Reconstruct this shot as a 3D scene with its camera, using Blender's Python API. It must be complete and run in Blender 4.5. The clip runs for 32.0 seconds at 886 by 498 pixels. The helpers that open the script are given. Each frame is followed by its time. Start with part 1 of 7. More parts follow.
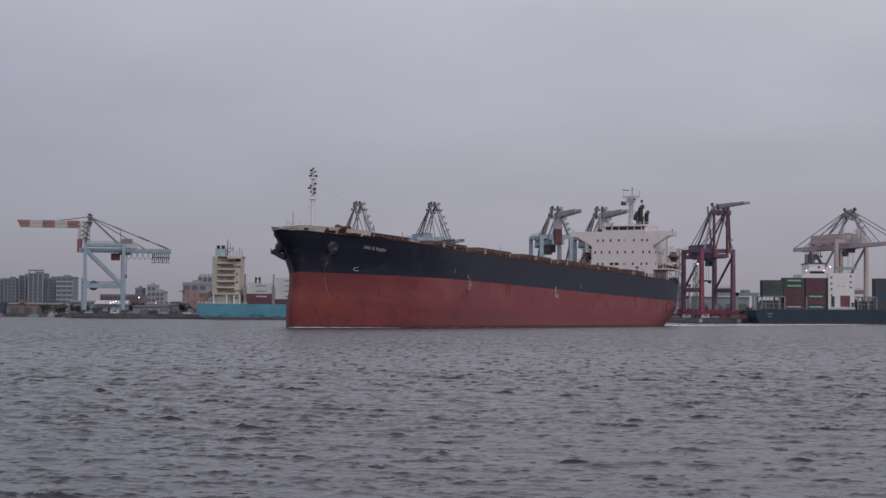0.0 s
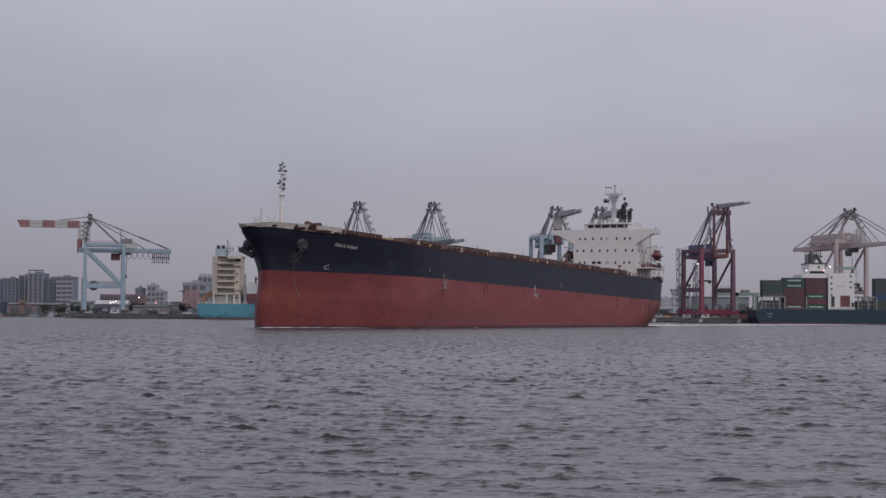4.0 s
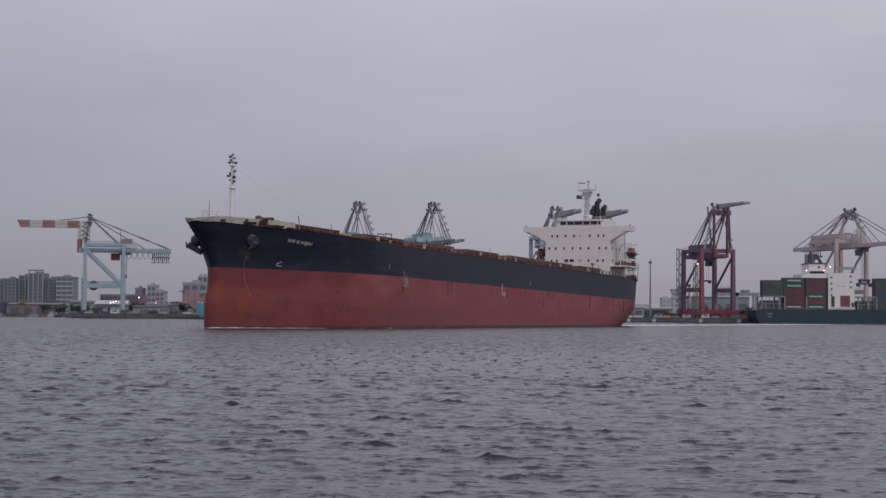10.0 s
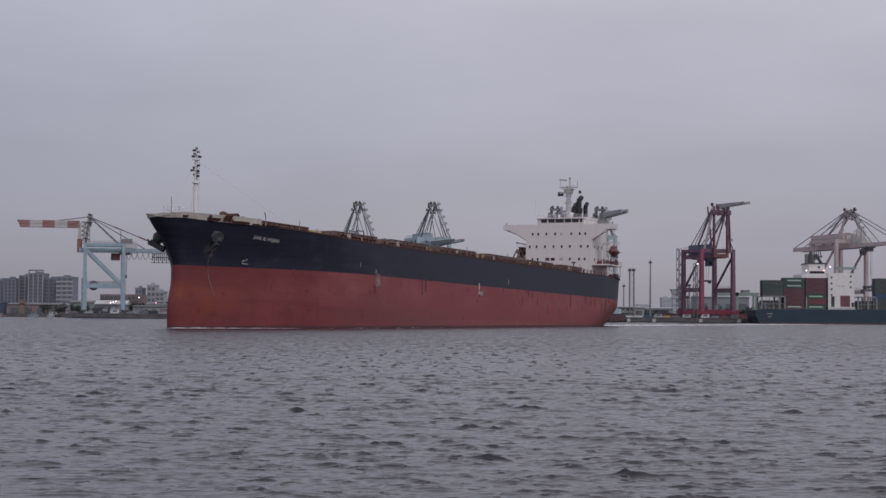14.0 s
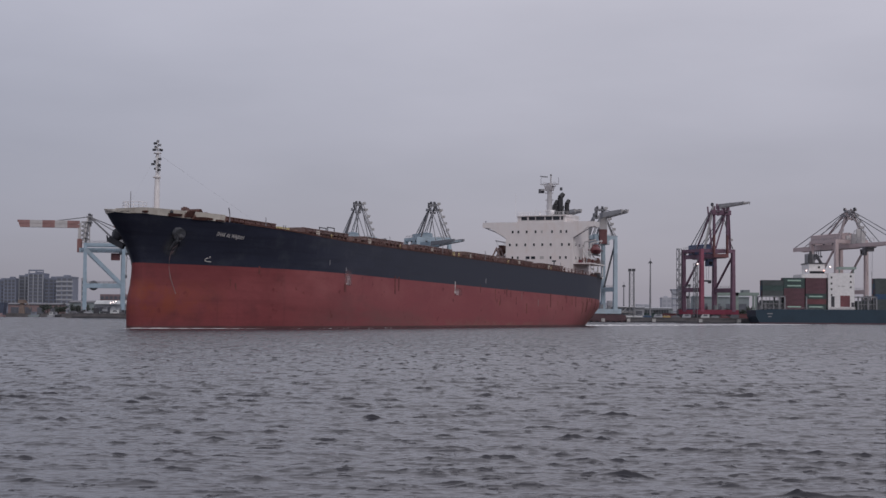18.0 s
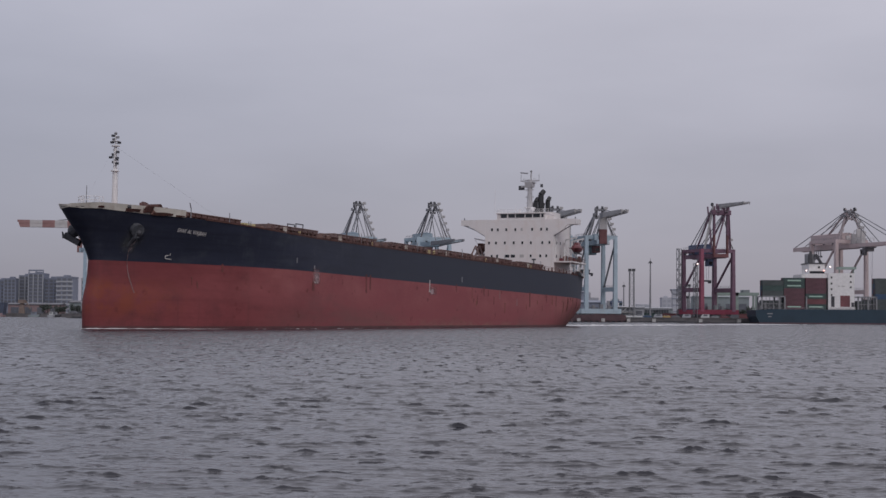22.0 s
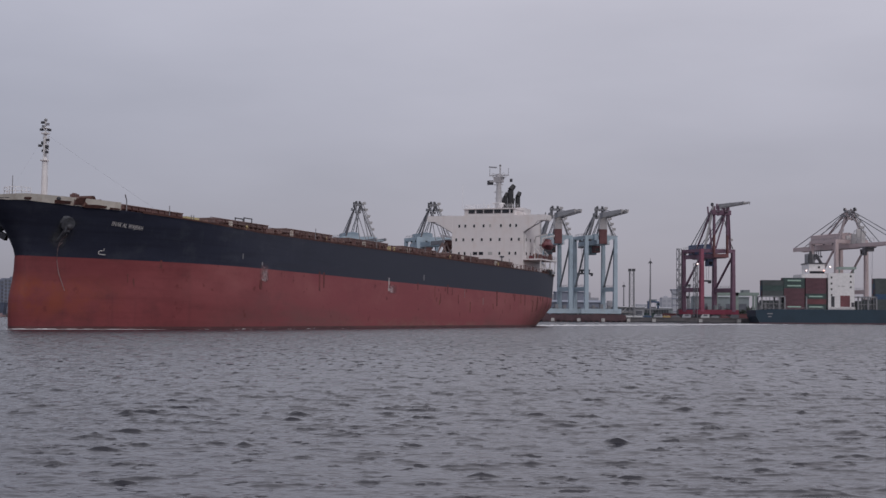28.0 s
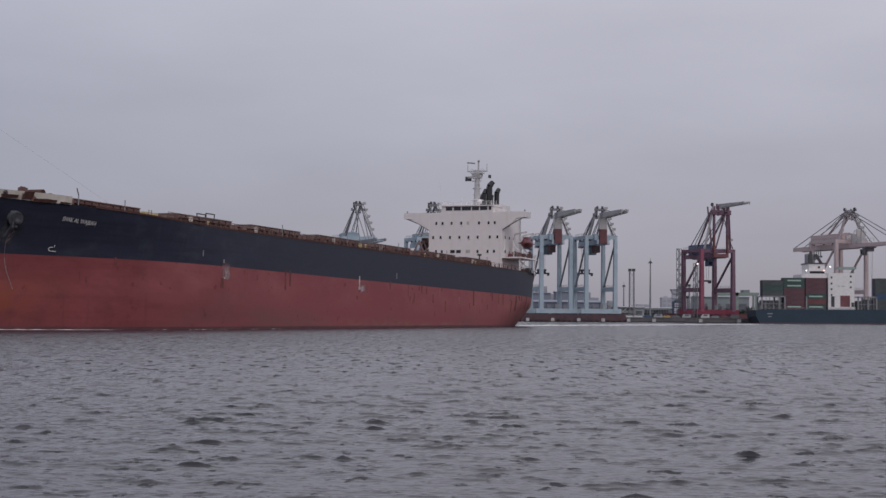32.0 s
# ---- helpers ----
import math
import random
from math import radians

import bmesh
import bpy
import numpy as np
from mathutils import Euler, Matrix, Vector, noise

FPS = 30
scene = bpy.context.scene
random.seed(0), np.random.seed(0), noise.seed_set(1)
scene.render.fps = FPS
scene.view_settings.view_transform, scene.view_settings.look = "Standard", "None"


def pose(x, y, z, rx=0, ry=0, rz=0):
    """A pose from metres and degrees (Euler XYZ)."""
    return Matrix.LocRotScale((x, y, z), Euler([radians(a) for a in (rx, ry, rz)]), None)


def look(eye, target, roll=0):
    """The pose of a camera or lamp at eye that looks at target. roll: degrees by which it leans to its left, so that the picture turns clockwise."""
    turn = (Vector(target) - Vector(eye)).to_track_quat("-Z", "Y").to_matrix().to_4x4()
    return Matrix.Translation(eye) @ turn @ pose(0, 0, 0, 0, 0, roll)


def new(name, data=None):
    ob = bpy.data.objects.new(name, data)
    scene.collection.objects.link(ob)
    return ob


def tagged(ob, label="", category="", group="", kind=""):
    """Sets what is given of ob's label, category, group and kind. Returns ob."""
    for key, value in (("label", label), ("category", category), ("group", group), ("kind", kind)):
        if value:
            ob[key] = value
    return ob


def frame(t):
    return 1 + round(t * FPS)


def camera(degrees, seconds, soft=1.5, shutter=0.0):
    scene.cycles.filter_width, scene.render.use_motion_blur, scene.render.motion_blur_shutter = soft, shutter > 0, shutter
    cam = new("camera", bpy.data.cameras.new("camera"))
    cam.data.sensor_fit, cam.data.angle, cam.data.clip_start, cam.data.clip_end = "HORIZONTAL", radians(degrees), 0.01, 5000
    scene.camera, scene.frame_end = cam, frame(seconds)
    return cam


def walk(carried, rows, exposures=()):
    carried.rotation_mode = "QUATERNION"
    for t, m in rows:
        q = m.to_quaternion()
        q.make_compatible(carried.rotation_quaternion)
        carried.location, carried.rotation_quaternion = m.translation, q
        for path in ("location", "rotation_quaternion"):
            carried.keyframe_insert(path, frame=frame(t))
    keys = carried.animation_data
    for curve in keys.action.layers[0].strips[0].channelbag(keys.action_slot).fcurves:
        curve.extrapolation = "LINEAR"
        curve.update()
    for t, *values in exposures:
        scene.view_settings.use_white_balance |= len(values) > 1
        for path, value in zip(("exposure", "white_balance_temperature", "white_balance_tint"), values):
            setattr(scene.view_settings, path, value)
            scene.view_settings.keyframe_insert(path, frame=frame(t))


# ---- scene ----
cam = camera(29.69, 32.0, soft=1.5)

# ---- camera: it stands still, a little above the water ----
CAM = Matrix.Translation((0, 0, 2.1)) @ pose(0, 0, 0, 90 + 2.3233, 0, 0) @ pose(0, 0, 0, 0, 0, 0.43)
walk(cam, [(0, CAM), (32, CAM)], exposures=[(0, -0.02), (32, 0.03)])

# ---- overcast sky and soft sun ----
SUN_EL, SUN_ROT = radians(41), radians(157)
world = bpy.data.worlds.new("overcast_sky")
scene.world = world
world.use_nodes = True
nt = world.node_tree
nt.nodes.clear()


def node(tree, kind, **kw):
    n = tree.nodes.new(kind)
    for k, v in kw.items():
        if k in n.inputs:
            n.inputs[k].default_value = v
    return n


def ramp(tree, stops):
    r = tree.nodes.new("ShaderNodeValToRGB")
    e = r.color_ramp.elements
    while len(e) < len(stops):
        e.new(0.5)
    for el, (pos, col) in zip(e, stops):
        el.position = pos
        el.color = (*col, 1) if len(col) == 3 else col
    return r


sky_out = nt.nodes.new("ShaderNodeOutputWorld")
sky_bg = nt.nodes.new("ShaderNodeBackground")
sky_co = nt.nodes.new("ShaderNodeTexCoord")
sky_xyz = nt.nodes.new("ShaderNodeSeparateXYZ")
nt.links.new(sky_co.outputs["Generated"], sky_xyz.inputs[0])
sky_tex = nt.nodes.new("ShaderNodeTexSky")
sky_tex.sky_type = "NISHITA"
sky_tex.sun_disc = False
sky_tex.sun_elevation, sky_tex.sun_rotation = SUN_EL, SUN_ROT
sky_ramp = ramp(nt, [(0.0, (0.256, 0.240, 0.300)), (0.05, (0.291, 0.274, 0.341)), (0.14, (0.396, 0.380, 0.445)),
                     (0.25, (0.507, 0.488, 0.550)), (0.55, (0.635, 0.613, 0.667)), (1.0, (0.835, 0.812, 0.86))])
nt.links.new(sky_xyz.outputs[2], sky_ramp.inputs[0])
# slow unevenness of the cloud cover
sky_map = nt.nodes.new("ShaderNodeMapping")
sky_map.inputs["Scale"].default_value = (3.0, 3.0, 11.0)
sky_map.inputs["Rotation"].default_value = (0.0, 0.16, 0.0)
nt.links.new(sky_co.outputs["Generated"], sky_map.inputs[0])
sky_noise = node(nt, "ShaderNodeTexNoise", Scale=1.6, Detail=5.0, Roughness=0.5)
nt.links.new(sky_map.outputs[0], sky_noise.inputs["Vector"])
sky_amt = ramp(nt, [(0.3, (0.92, 0.92, 0.925)), (0.7, (1.06, 1.06, 1.06))])
nt.links.new(sky_noise.outputs[0], sky_amt.inputs[0])
sky_mul = nt.nodes.new("ShaderNodeMixRGB")
sky_mul.blend_type = "MULTIPLY"
sky_mul.inputs[0].default_value = 1.0
nt.links.new(sky_ramp.outputs[0], sky_mul.inputs[1])
nt.links.new(sky_amt.outputs[0], sky_mul.inputs[2])
sky_mix = nt.nodes.new("ShaderNodeMixRGB")
sky_mix.blend_type = "ADD"
sky_mix.inputs[0].default_value = 0.012
nt.links.new(sky_mul.outputs[0], sky_mix.inputs[1])
nt.links.new(sky_tex.outputs[0], sky_mix.inputs[2])
# the cover thickens slowly to one side
sky_side = node(nt, "ShaderNodeMapRange")
for key, val in (("From Min", -0.5), ("From Max", 0.05), ("To Min", 0.0), ("To Max", 1.0)):
    sky_side.inputs[key].default_value = val
nt.links.new(sky_xyz.outputs[0], sky_side.inputs["Value"])
sky_cast = ramp(nt, [(0.0, (0.792, 0.822, 0.852)), (1.0, (1.0, 1.0, 0.99))])
nt.links.new(sky_side.outputs[0], sky_cast.inputs[0])
sky_dim = nt.nodes.new("ShaderNodeMixRGB")
sky_dim.blend_type = "MULTIPLY"
sky_dim.inputs[0].default_value = 1.0
nt.links.new(sky_mix.outputs[0], sky_dim.inputs[1])
nt.links.new(sky_cast.outputs[0], sky_dim.inputs[2])
nt.links.new(sky_dim.outputs[0], sky_bg.inputs[0])
sky_bg.inputs[1].default_value = 1.02
nt.links.new(sky_bg.outputs[0], sky_out.inputs[0])

sun_data = bpy.data.lights.new("sun", "SUN")
sun_data.energy, sun_data.angle, sun_data.color = 0.7, radians(25), (1.0, 0.96, 0.92)
sun = new("sun", sun_data)
sun.matrix_world = look((80, -190, 180), (0, 0, 0))


# ---- materials ----
def mat(name, col, rough=0.6, metal=0.0, var=0.18, scale=0.6, bump=0.0, dirt=None, dirt_amt=0.0, dirt_scale=0.25,
        streak=0.0, glow=None, glow_power=0.0, wide=1.0):
    """A painted or raw surface: two scales of unevenness, optional dirt patches and vertical streaks."""
    m = bpy.data.materials.new(name)
    m.use_nodes = True
    t = m.node_tree
    b = t.nodes["Principled BSDF"]
    b.inputs["Roughness"].default_value = rough
    b.inputs["Metallic"].default_value = metal
    co = t.nodes.new("ShaderNodeTexCoord")
    n1 = node(t, "ShaderNodeTexNoise", Scale=scale, Detail=6.0, Roughness=0.6)
    n2 = node(t, "ShaderNodeTexNoise", Scale=scale * 7.3, Detail=4.0, Roughness=0.6)
    mp = t.nodes.new("ShaderNodeMapping")
    mp.inputs["Scale"].default_value = (1, 1, wide)
    t.links.new(co.outputs["Object"], mp.inputs[0])
    t.links.new(mp.outputs[0], n1.inputs["Vector"])
    t.links.new(mp.outputs[0], n2.inputs["Vector"])
    lo = tuple(c * (1 - var) for c in col)
    hi = tuple(min(1, c * (1 + var)) for c in col)
    r1 = ramp(t, [(0.3, lo), (0.7, hi)])
    t.links.new(n1.outputs[0], r1.inputs[0])
    r2 = ramp(t, [(0.3, (1 - var * 0.5,) * 3), (0.7, (1.0,) * 3)])
    t.links.new(n2.outputs[0], r2.inputs[0])
    mul = t.nodes.new("ShaderNodeMixRGB")
    mul.blend_type = "MULTIPLY"
    mul.inputs[0].default_value = 1
    t.links.new(r1.outputs[0], mul.inputs[1])
    t.links.new(r2.outputs[0], mul.inputs[2])
    last = mul.outputs[0]
    if dirt:
        n3 = node(t, "ShaderNodeTexNoise", Scale=dirt_scale, Detail=8.0, Roughness=0.68)
        t.links.new(mp.outputs[0], n3.inputs["Vector"])
        r3 = ramp(t, [(0.52, (0, 0, 0)), (0.72, (dirt_amt,) * 3)])
        t.links.new(n3.outputs[0], r3.inputs[0])
        mx = t.nodes.new("ShaderNodeMixRGB")
        mx.inputs[2].default_value = (*dirt, 1)
        t.links.new(last, mx.inputs[1])
        t.links.new(r3.outputs[0], mx.inputs[0])
        last = mx.outputs[0]
        if streak:
            mp2 = t.nodes.new("ShaderNodeMapping")
            mp2.inputs["Scale"].default_value = (1.1, 1.1, 0.05)
            t.links.new(co.outputs["Object"], mp2.inputs[0])
            n4 = node(t, "ShaderNodeTexNoise", Scale=0.9, Detail=5.0, Roughness=0.7)
            t.links.new(mp2.outputs[0], n4.inputs["Vector"])
            r4 = ramp(t, [(0.55, (0, 0, 0)), (0.75, (streak,) * 3)])
            t.links.new(n4.outputs[0], r4.inputs[0])
            mx2 = t.nodes.new("ShaderNodeMixRGB")
            mx2.inputs[2].default_value = (*dirt, 1)
            t.links.new(last, mx2.inputs[1])
            t.links.new(r4.outputs[0], mx2.inputs[0])
            last = mx2.outputs[0]
    t.links.new(last, b.inputs["Base Color"])
    if bump:
        bp = t.nodes.new("ShaderNodeBump")
        bp.inputs["Strength"].default_value = bump
        bp.inputs["Distance"].default_value = 0.05
        t.links.new(n2.outputs[0], bp.inputs["Height"])
        t.links.new(bp.outputs[0], b.inputs["Normal"])
    if glow:
        b.inputs["Emission Color"].default_value = (*glow, 1)
        b.inputs["Emission Strength"].default_value = glow_power
    return m


def water_material():
    m = bpy.data.materials.new("harbour_water")
    m.use_nodes = True
    t = m.node_tree
    b = t.nodes["Principled BSDF"]
    b.inputs["Base Color"].default_value = (0.0254, 0.0250, 0.0335, 1)
    b.inputs["Roughness"].default_value = 0.16
    b.inputs["IOR"].default_value = 1.333
    co = t.nodes.new("ShaderNodeTexCoord")
    mp = t.nodes.new("ShaderNodeMapping")
    mp.inputs["Scale"].default_value = (0.85, 1.2, 1)
    mp.inputs["Rotation"].default_value = (0, 0, 0.2)
    t.links.new(co.outputs["Object"], mp.inputs[0])
    # ripples: the facet directions wander; past the reach of the modelled waves they carry the whole chop
    sp = t.nodes.new("ShaderNodeSeparateXYZ")
    geo = t.nodes.new("ShaderNodeNewGeometry")
    t.links.new(geo.outputs["Position"], sp.inputs[0])
    total = geo.outputs["Normal"]
    for scale, detail, near, far in ((1.6, 3.0, 0.10, 1.25), (6.0, 2.0, 0.32, 0.5)):
        n = node(t, "ShaderNodeTexNoise", Scale=scale, Detail=detail, Roughness=0.6)
        t.links.new(mp.outputs[0], n.inputs["Vector"])
        sub = t.nodes.new("ShaderNodeVectorMath")
        sub.operation = "SUBTRACT"
        sub.inputs[1].default_value = (0.5, 0.5, 0.5)
        t.links.new(n.outputs["Color"], sub.inputs[0])
        flat = t.nodes.new("ShaderNodeVectorMath")
        flat.operation = "MULTIPLY"
        flat.inputs[1].default_value = (0.8, 1.15, 0.0)
        t.links.new(sub.outputs[0], flat.inputs[0])
        amt = node(t, "ShaderNodeMapRange")
        for key, val in (("From Min", 25.0), ("From Max", 130.0), ("To Min", near), ("To Max", far)):
            amt.inputs[key].default_value = val
        t.links.new(sp.outputs[1], amt.inputs["Value"])
        sc = t.nodes.new("ShaderNodeVectorMath")
        sc.operation = "SCALE"
        t.links.new(flat.outputs[0], sc.inputs[0])
        t.links.new(amt.outputs[0], sc.inputs["Scale"])
        add = t.nodes.new("ShaderNodeVectorMath")
        add.operation = "ADD"
        t.links.new(total, add.inputs[0])
        t.links.new(sc.outputs[0], add.inputs[1])
        total = add.outputs[0]
    # steep little faces of single wavelets, scattered over the chop: short ones close by, broader ones farther off
    for wide, deep, lo, hi, steep, y0, y1, a0, a1 in ((2.1, 1.7, 0.595, 0.665, 0.44, 24.0, 75.0, 1.0, 0.0), (1.7, 0.36, 0.56, 0.655, 0.56, 28.0, 70.0, 0.0, 1.0)):
        m3 = t.nodes.new("ShaderNodeMapping")
        m3.inputs["Scale"].default_value = (wide, deep, 1)
        m3.inputs["Rotation"].default_value = (0, 0, 0.05)
        t.links.new(co.outputs["Object"], m3.inputs[0])
        n3 = node(t, "ShaderNodeTexNoise", Scale=1.15, Detail=3.0, Roughness=0.62)
        t.links.new(m3.outputs[0], n3.inputs["Vector"])
        f3 = node(t, "ShaderNodeMapRange")
        for key, val in (("From Min", lo), ("From Max", hi), ("To Min", 0.0), ("To Max", steep)):
            f3.inputs[key].default_value = val
        t.links.new(n3.outputs[0], f3.inputs["Value"])
        a3 = node(t, "ShaderNodeMapRange")
        for key, val in (("From Min", y0), ("From Max", y1), ("To Min", a0), ("To Max", a1)):
            a3.inputs[key].default_value = val
        t.links.new(sp.outputs[1], a3.inputs["Value"])
        k3 = t.nodes.new("ShaderNodeMath")
        k3.operation = "MULTIPLY"
        t.links.new(f3.outputs[0], k3.inputs[0])
        t.links.new(a3.outputs[0], k3.inputs[1])
        v3 = t.nodes.new("ShaderNodeVectorMath")
        v3.operation = "SCALE"
        v3.inputs[0].default_value = (0.0, -1.0, 0.0)
        t.links.new(k3.outputs[0], v3.inputs["Scale"])
        d3 = t.nodes.new("ShaderNodeVectorMath")
        d3.operation = "ADD"
        t.links.new(total, d3.inputs[0])
        t.links.new(v3.outputs[0], d3.inputs[1])
        total = d3.outputs[0]
    # the chop leans to one side, as short wind waves do
    lean = t.nodes.new("ShaderNodeVectorMath")
    lean.operation = "SCALE"
    lean.inputs[0].default_value = (0.0, -0.118, 0.0)
    la = t.nodes.new("ShaderNodeMapRange")
    for key, val in (("From Min", 25.0), ("From Max", 130.0), ("To Min", 0.1), ("To Max", 1.0)):
        la.inputs[key].default_value = val
    t.links.new(sp.outputs[1], la.inputs["Value"])
    t.links.new(la.outputs[0], lean.inputs["Scale"])
    fin = t.nodes.new("ShaderNodeVectorMath")
    fin.operation = "ADD"
    t.links.new(total, fin.inputs[0])
    t.links.new(lean.outputs[0], fin.inputs[1])
    total = fin.outputs[0]
    nrm = t.nodes.new("ShaderNodeVectorMath")
    nrm.operation = "NORMALIZE"
    t.links.new(total, nrm.inputs[0])
    t.links.new(nrm.outputs[0], b.inputs["Normal"])
    return m


def hull_material(name, col, dirt, amt, streak, bow_rust=False, body_tone=None):
    """Weathered hull paint; bow_rust: rust-orange wear rubbed by the anchors round the bulb."""
    m = mat(name, col, rough=0.55, var=0.16, scale=0.10, dirt=dirt, dirt_amt=amt, dirt_scale=0.16, streak=streak, wide=1.8)
    t = m.node_tree
    b = t.nodes["Principled BSDF"]
    b.inputs["Specular IOR Level"].default_value = 0.12 if bow_rust else 0.2
    src = b.inputs["Base Color"].links[0].from_socket
    co = t.nodes.new("ShaderNodeTexCoord")
    # long horizontal scrapes
    mp = t.nodes.new("ShaderNodeMapping")
    mp.inputs["Scale"].default_value = (0.05, 0.05, 0.9)
    t.links.new(co.outputs["Object"], mp.inputs[0])
    n = node(t, "ShaderNodeTexNoise", Scale=1.4, Detail=7.0, Roughness=0.65)
    t.links.new(mp.outputs[0], n.inputs["Vector"])
    r = ramp(t, [(0.48, (0, 0, 0)), (0.72, ((0.4 if bow_rust else 0.75),) * 3)])
    t.links.new(n.outputs[0], r.inputs[0])
    mx = t.nodes.new("ShaderNodeMixRGB")
    mx.inputs[2].default_value = (*[c * 0.6 for c in col], 1)
    t.links.new(src, mx.inputs[1])
    t.links.new(r.outputs[0], mx.inputs[0])
    last = mx.outputs[0]
    if bow_rust:
        sx = t.nodes.new("ShaderNodeSeparateXYZ")
        t.links.new(co.outputs["Object"], sx.inputs[0])
        fx = node(t, "ShaderNodeMapRange")
        fx.inputs["From Min"].default_value, fx.inputs["From Max"].default_value = 15.0, 3.0
        t.links.new(sx.outputs[0], fx.inputs["Value"])
        fz = node(t, "ShaderNodeMapRange")
        fz.inputs["From Min"].default_value, fz.inputs["From Max"].default_value = 8.0, 6.2
        t.links.new(sx.outputs[2], fz.inputs["Value"])
        n5 = node(t, "ShaderNodeTexNoise", Scale=0.35, Detail=7.0, Roughness=0.65)
        t.links.new(co.outputs["Object"], n5.inputs["Vector"])
        r5 = ramp(t, [(0.40, (0.05, 0.05, 0.05)), (0.58, (0.66, 0.66, 0.66))])
        t.links.new(n5.outputs[0], r5.inputs[0])
        fl = node(t, "ShaderNodeMapRange")
        fl.inputs["From Min"].default_value, fl.inputs["From Max"].default_value = 1.0, 3.4
        t.links.new(sx.outputs[2], fl.inputs["Value"])
        m0 = t.nodes.new("ShaderNodeMath")
        m0.operation = "MULTIPLY"
        t.links.new(fl.outputs[0], m0.inputs[0])
        t.links.new(fz.outputs[0], m0.inputs[1])
        m1 = t.nodes.new("ShaderNodeMath")
        m1.operation = "MULTIPLY"
        t.links.new(fx.outputs[0], m1.inputs[0])
        t.links.new(m0.outputs[0], m1.inputs[1])
        m2 = t.nodes.new("ShaderNodeMath")
        m2.operation = "MULTIPLY"
        t.links.new(m1.outputs[0], m2.inputs[0])
        t.links.new(r5.outputs[0], m2.inputs[1])
        mr = t.nodes.new("ShaderNodeMixRGB")
        mr.inputs[2].default_value = (0.225, 0.06, 0.028, 1)
        t.links.new(last, mr.inputs[1])
        t.links.new(m2.outputs[0], mr.inputs[0])
        last = mr.outputs[0]
    if body_tone:  # paler along the parallel body: chalky red, and haze put into the black
        sc = t.nodes.new("ShaderNodeSeparateXYZ")
        t.links.new(co.outputs["Object"], sc.inputs[0])
        fc = node(t, "ShaderNodeMapRange")
        for key, val in (("From Min", 20.0 if bow_rust else 34.0), ("From Max", 62.0 if bow_rust else 85.0), ("To Min", 0.0), ("To Max", 0.7 if bow_rust else 0.85)):
            fc.inputs[key].default_value = val
        t.links.new(sc.outputs[0], fc.inputs["Value"])
        mc = t.nodes.new("ShaderNodeMixRGB")
        mc.inputs[2].default_value = (*body_tone, 1)
        t.links.new(last, mc.inputs[1])
        t.links.new(fc.outputs[0], mc.inputs[0])
        last = mc.outputs[0]
    if bow_rust:
        sz = t.nodes.new("ShaderNodeSeparateXYZ")
        t.links.new(co.outputs["Object"], sz.inputs[0])

        def span(axis, lo, hi):
            r = node(t, "ShaderNodeMapRange")
            r.inputs["From Min"].default_value, r.inputs["From Max"].default_value = lo, hi
            t.links.new(sz.outputs[axis], r.inputs["Value"])
            return r.outputs[0]

        def blotch(stretch, scale, lo, hi, amount, detail=6.0):
            mb = t.nodes.new("ShaderNodeMapping")
            mb.inputs["Scale"].default_value = stretch
            t.links.new(co.outputs["Object"], mb.inputs[0])
            nb = node(t, "ShaderNodeTexNoise", Scale=scale, Detail=detail, Roughness=0.62)
            t.links.new(mb.outputs[0], nb.inputs["Vector"])
            r = node(t, "ShaderNodeMapRange")
            for key, val in (("From Min", lo), ("From Max", hi), ("To Min", 0.0), ("To Max", amount)):
                r.inputs[key].default_value = val
            t.links.new(nb.outputs[0], r.inputs["Value"])
            return r.outputs[0]

        def coat(under, paint, *masks):
            k = masks[0]
            for other in masks[1:]:
                mu = t.nodes.new("ShaderNodeMath")
                mu.operation = "MULTIPLY"
                t.links.new(k, mu.inputs[0])
                t.links.new(other, mu.inputs[1])
                k = mu.outputs[0]
            mo = t.nodes.new("ShaderNodeMixRGB")
            mo.inputs[2].default_value = (*paint, 1)
            t.links.new(under, mo.inputs[1])
            t.links.new(k, mo.inputs[0])
            return mo.outputs[0]

        # faded pink patches high on the side, grey-brown grime low amidships, rust at the quarter, scum along the water
        last = coat(last, (0.37, 0.14, 0.14), blotch((0.5, 0.5, 1.0), 0.11, 0.42, 0.66, 0.6), span(2, 4.0, 7.5), span(0, 14.0, 34.0))
        last = coat(last, (0.16, 0.085, 0.08), blotch((0.35, 0.35, 1.3), 0.13, 0.46, 0.66, 0.55), span(2, 7.0, 3.5), span(0, 20.0, 45.0))
        last = coat(last, (0.165, 0.072, 0.06), blotch((1.0, 1.0, 0.07), 0.5, 0.40, 0.62, 0.8), span(0, 150.0, 196.0))
        last = coat(last, (0.31, 0.14, 0.085), blotch((0.8, 0.8, 0.35), 0.3, 0.48, 0.62, 0.7), span(0, 170.0, 192.0), span(2, 8.5, 5.0))
        last = coat(last, (0.26, 0.175, 0.13), blotch((0.6, 0.6, 2.0), 0.6, 0.42, 0.62, 0.6), span(2, 3.6, 2.2), span(0, 60.0, 120.0))
        last = coat(last, (0.13, 0.035, 0.035), blotch((0.9, 0.9, 0.9), 0.55, 0.62, 0.68, 0.7))
    t.links.new(last, b.inputs["Base Color"])
    return m


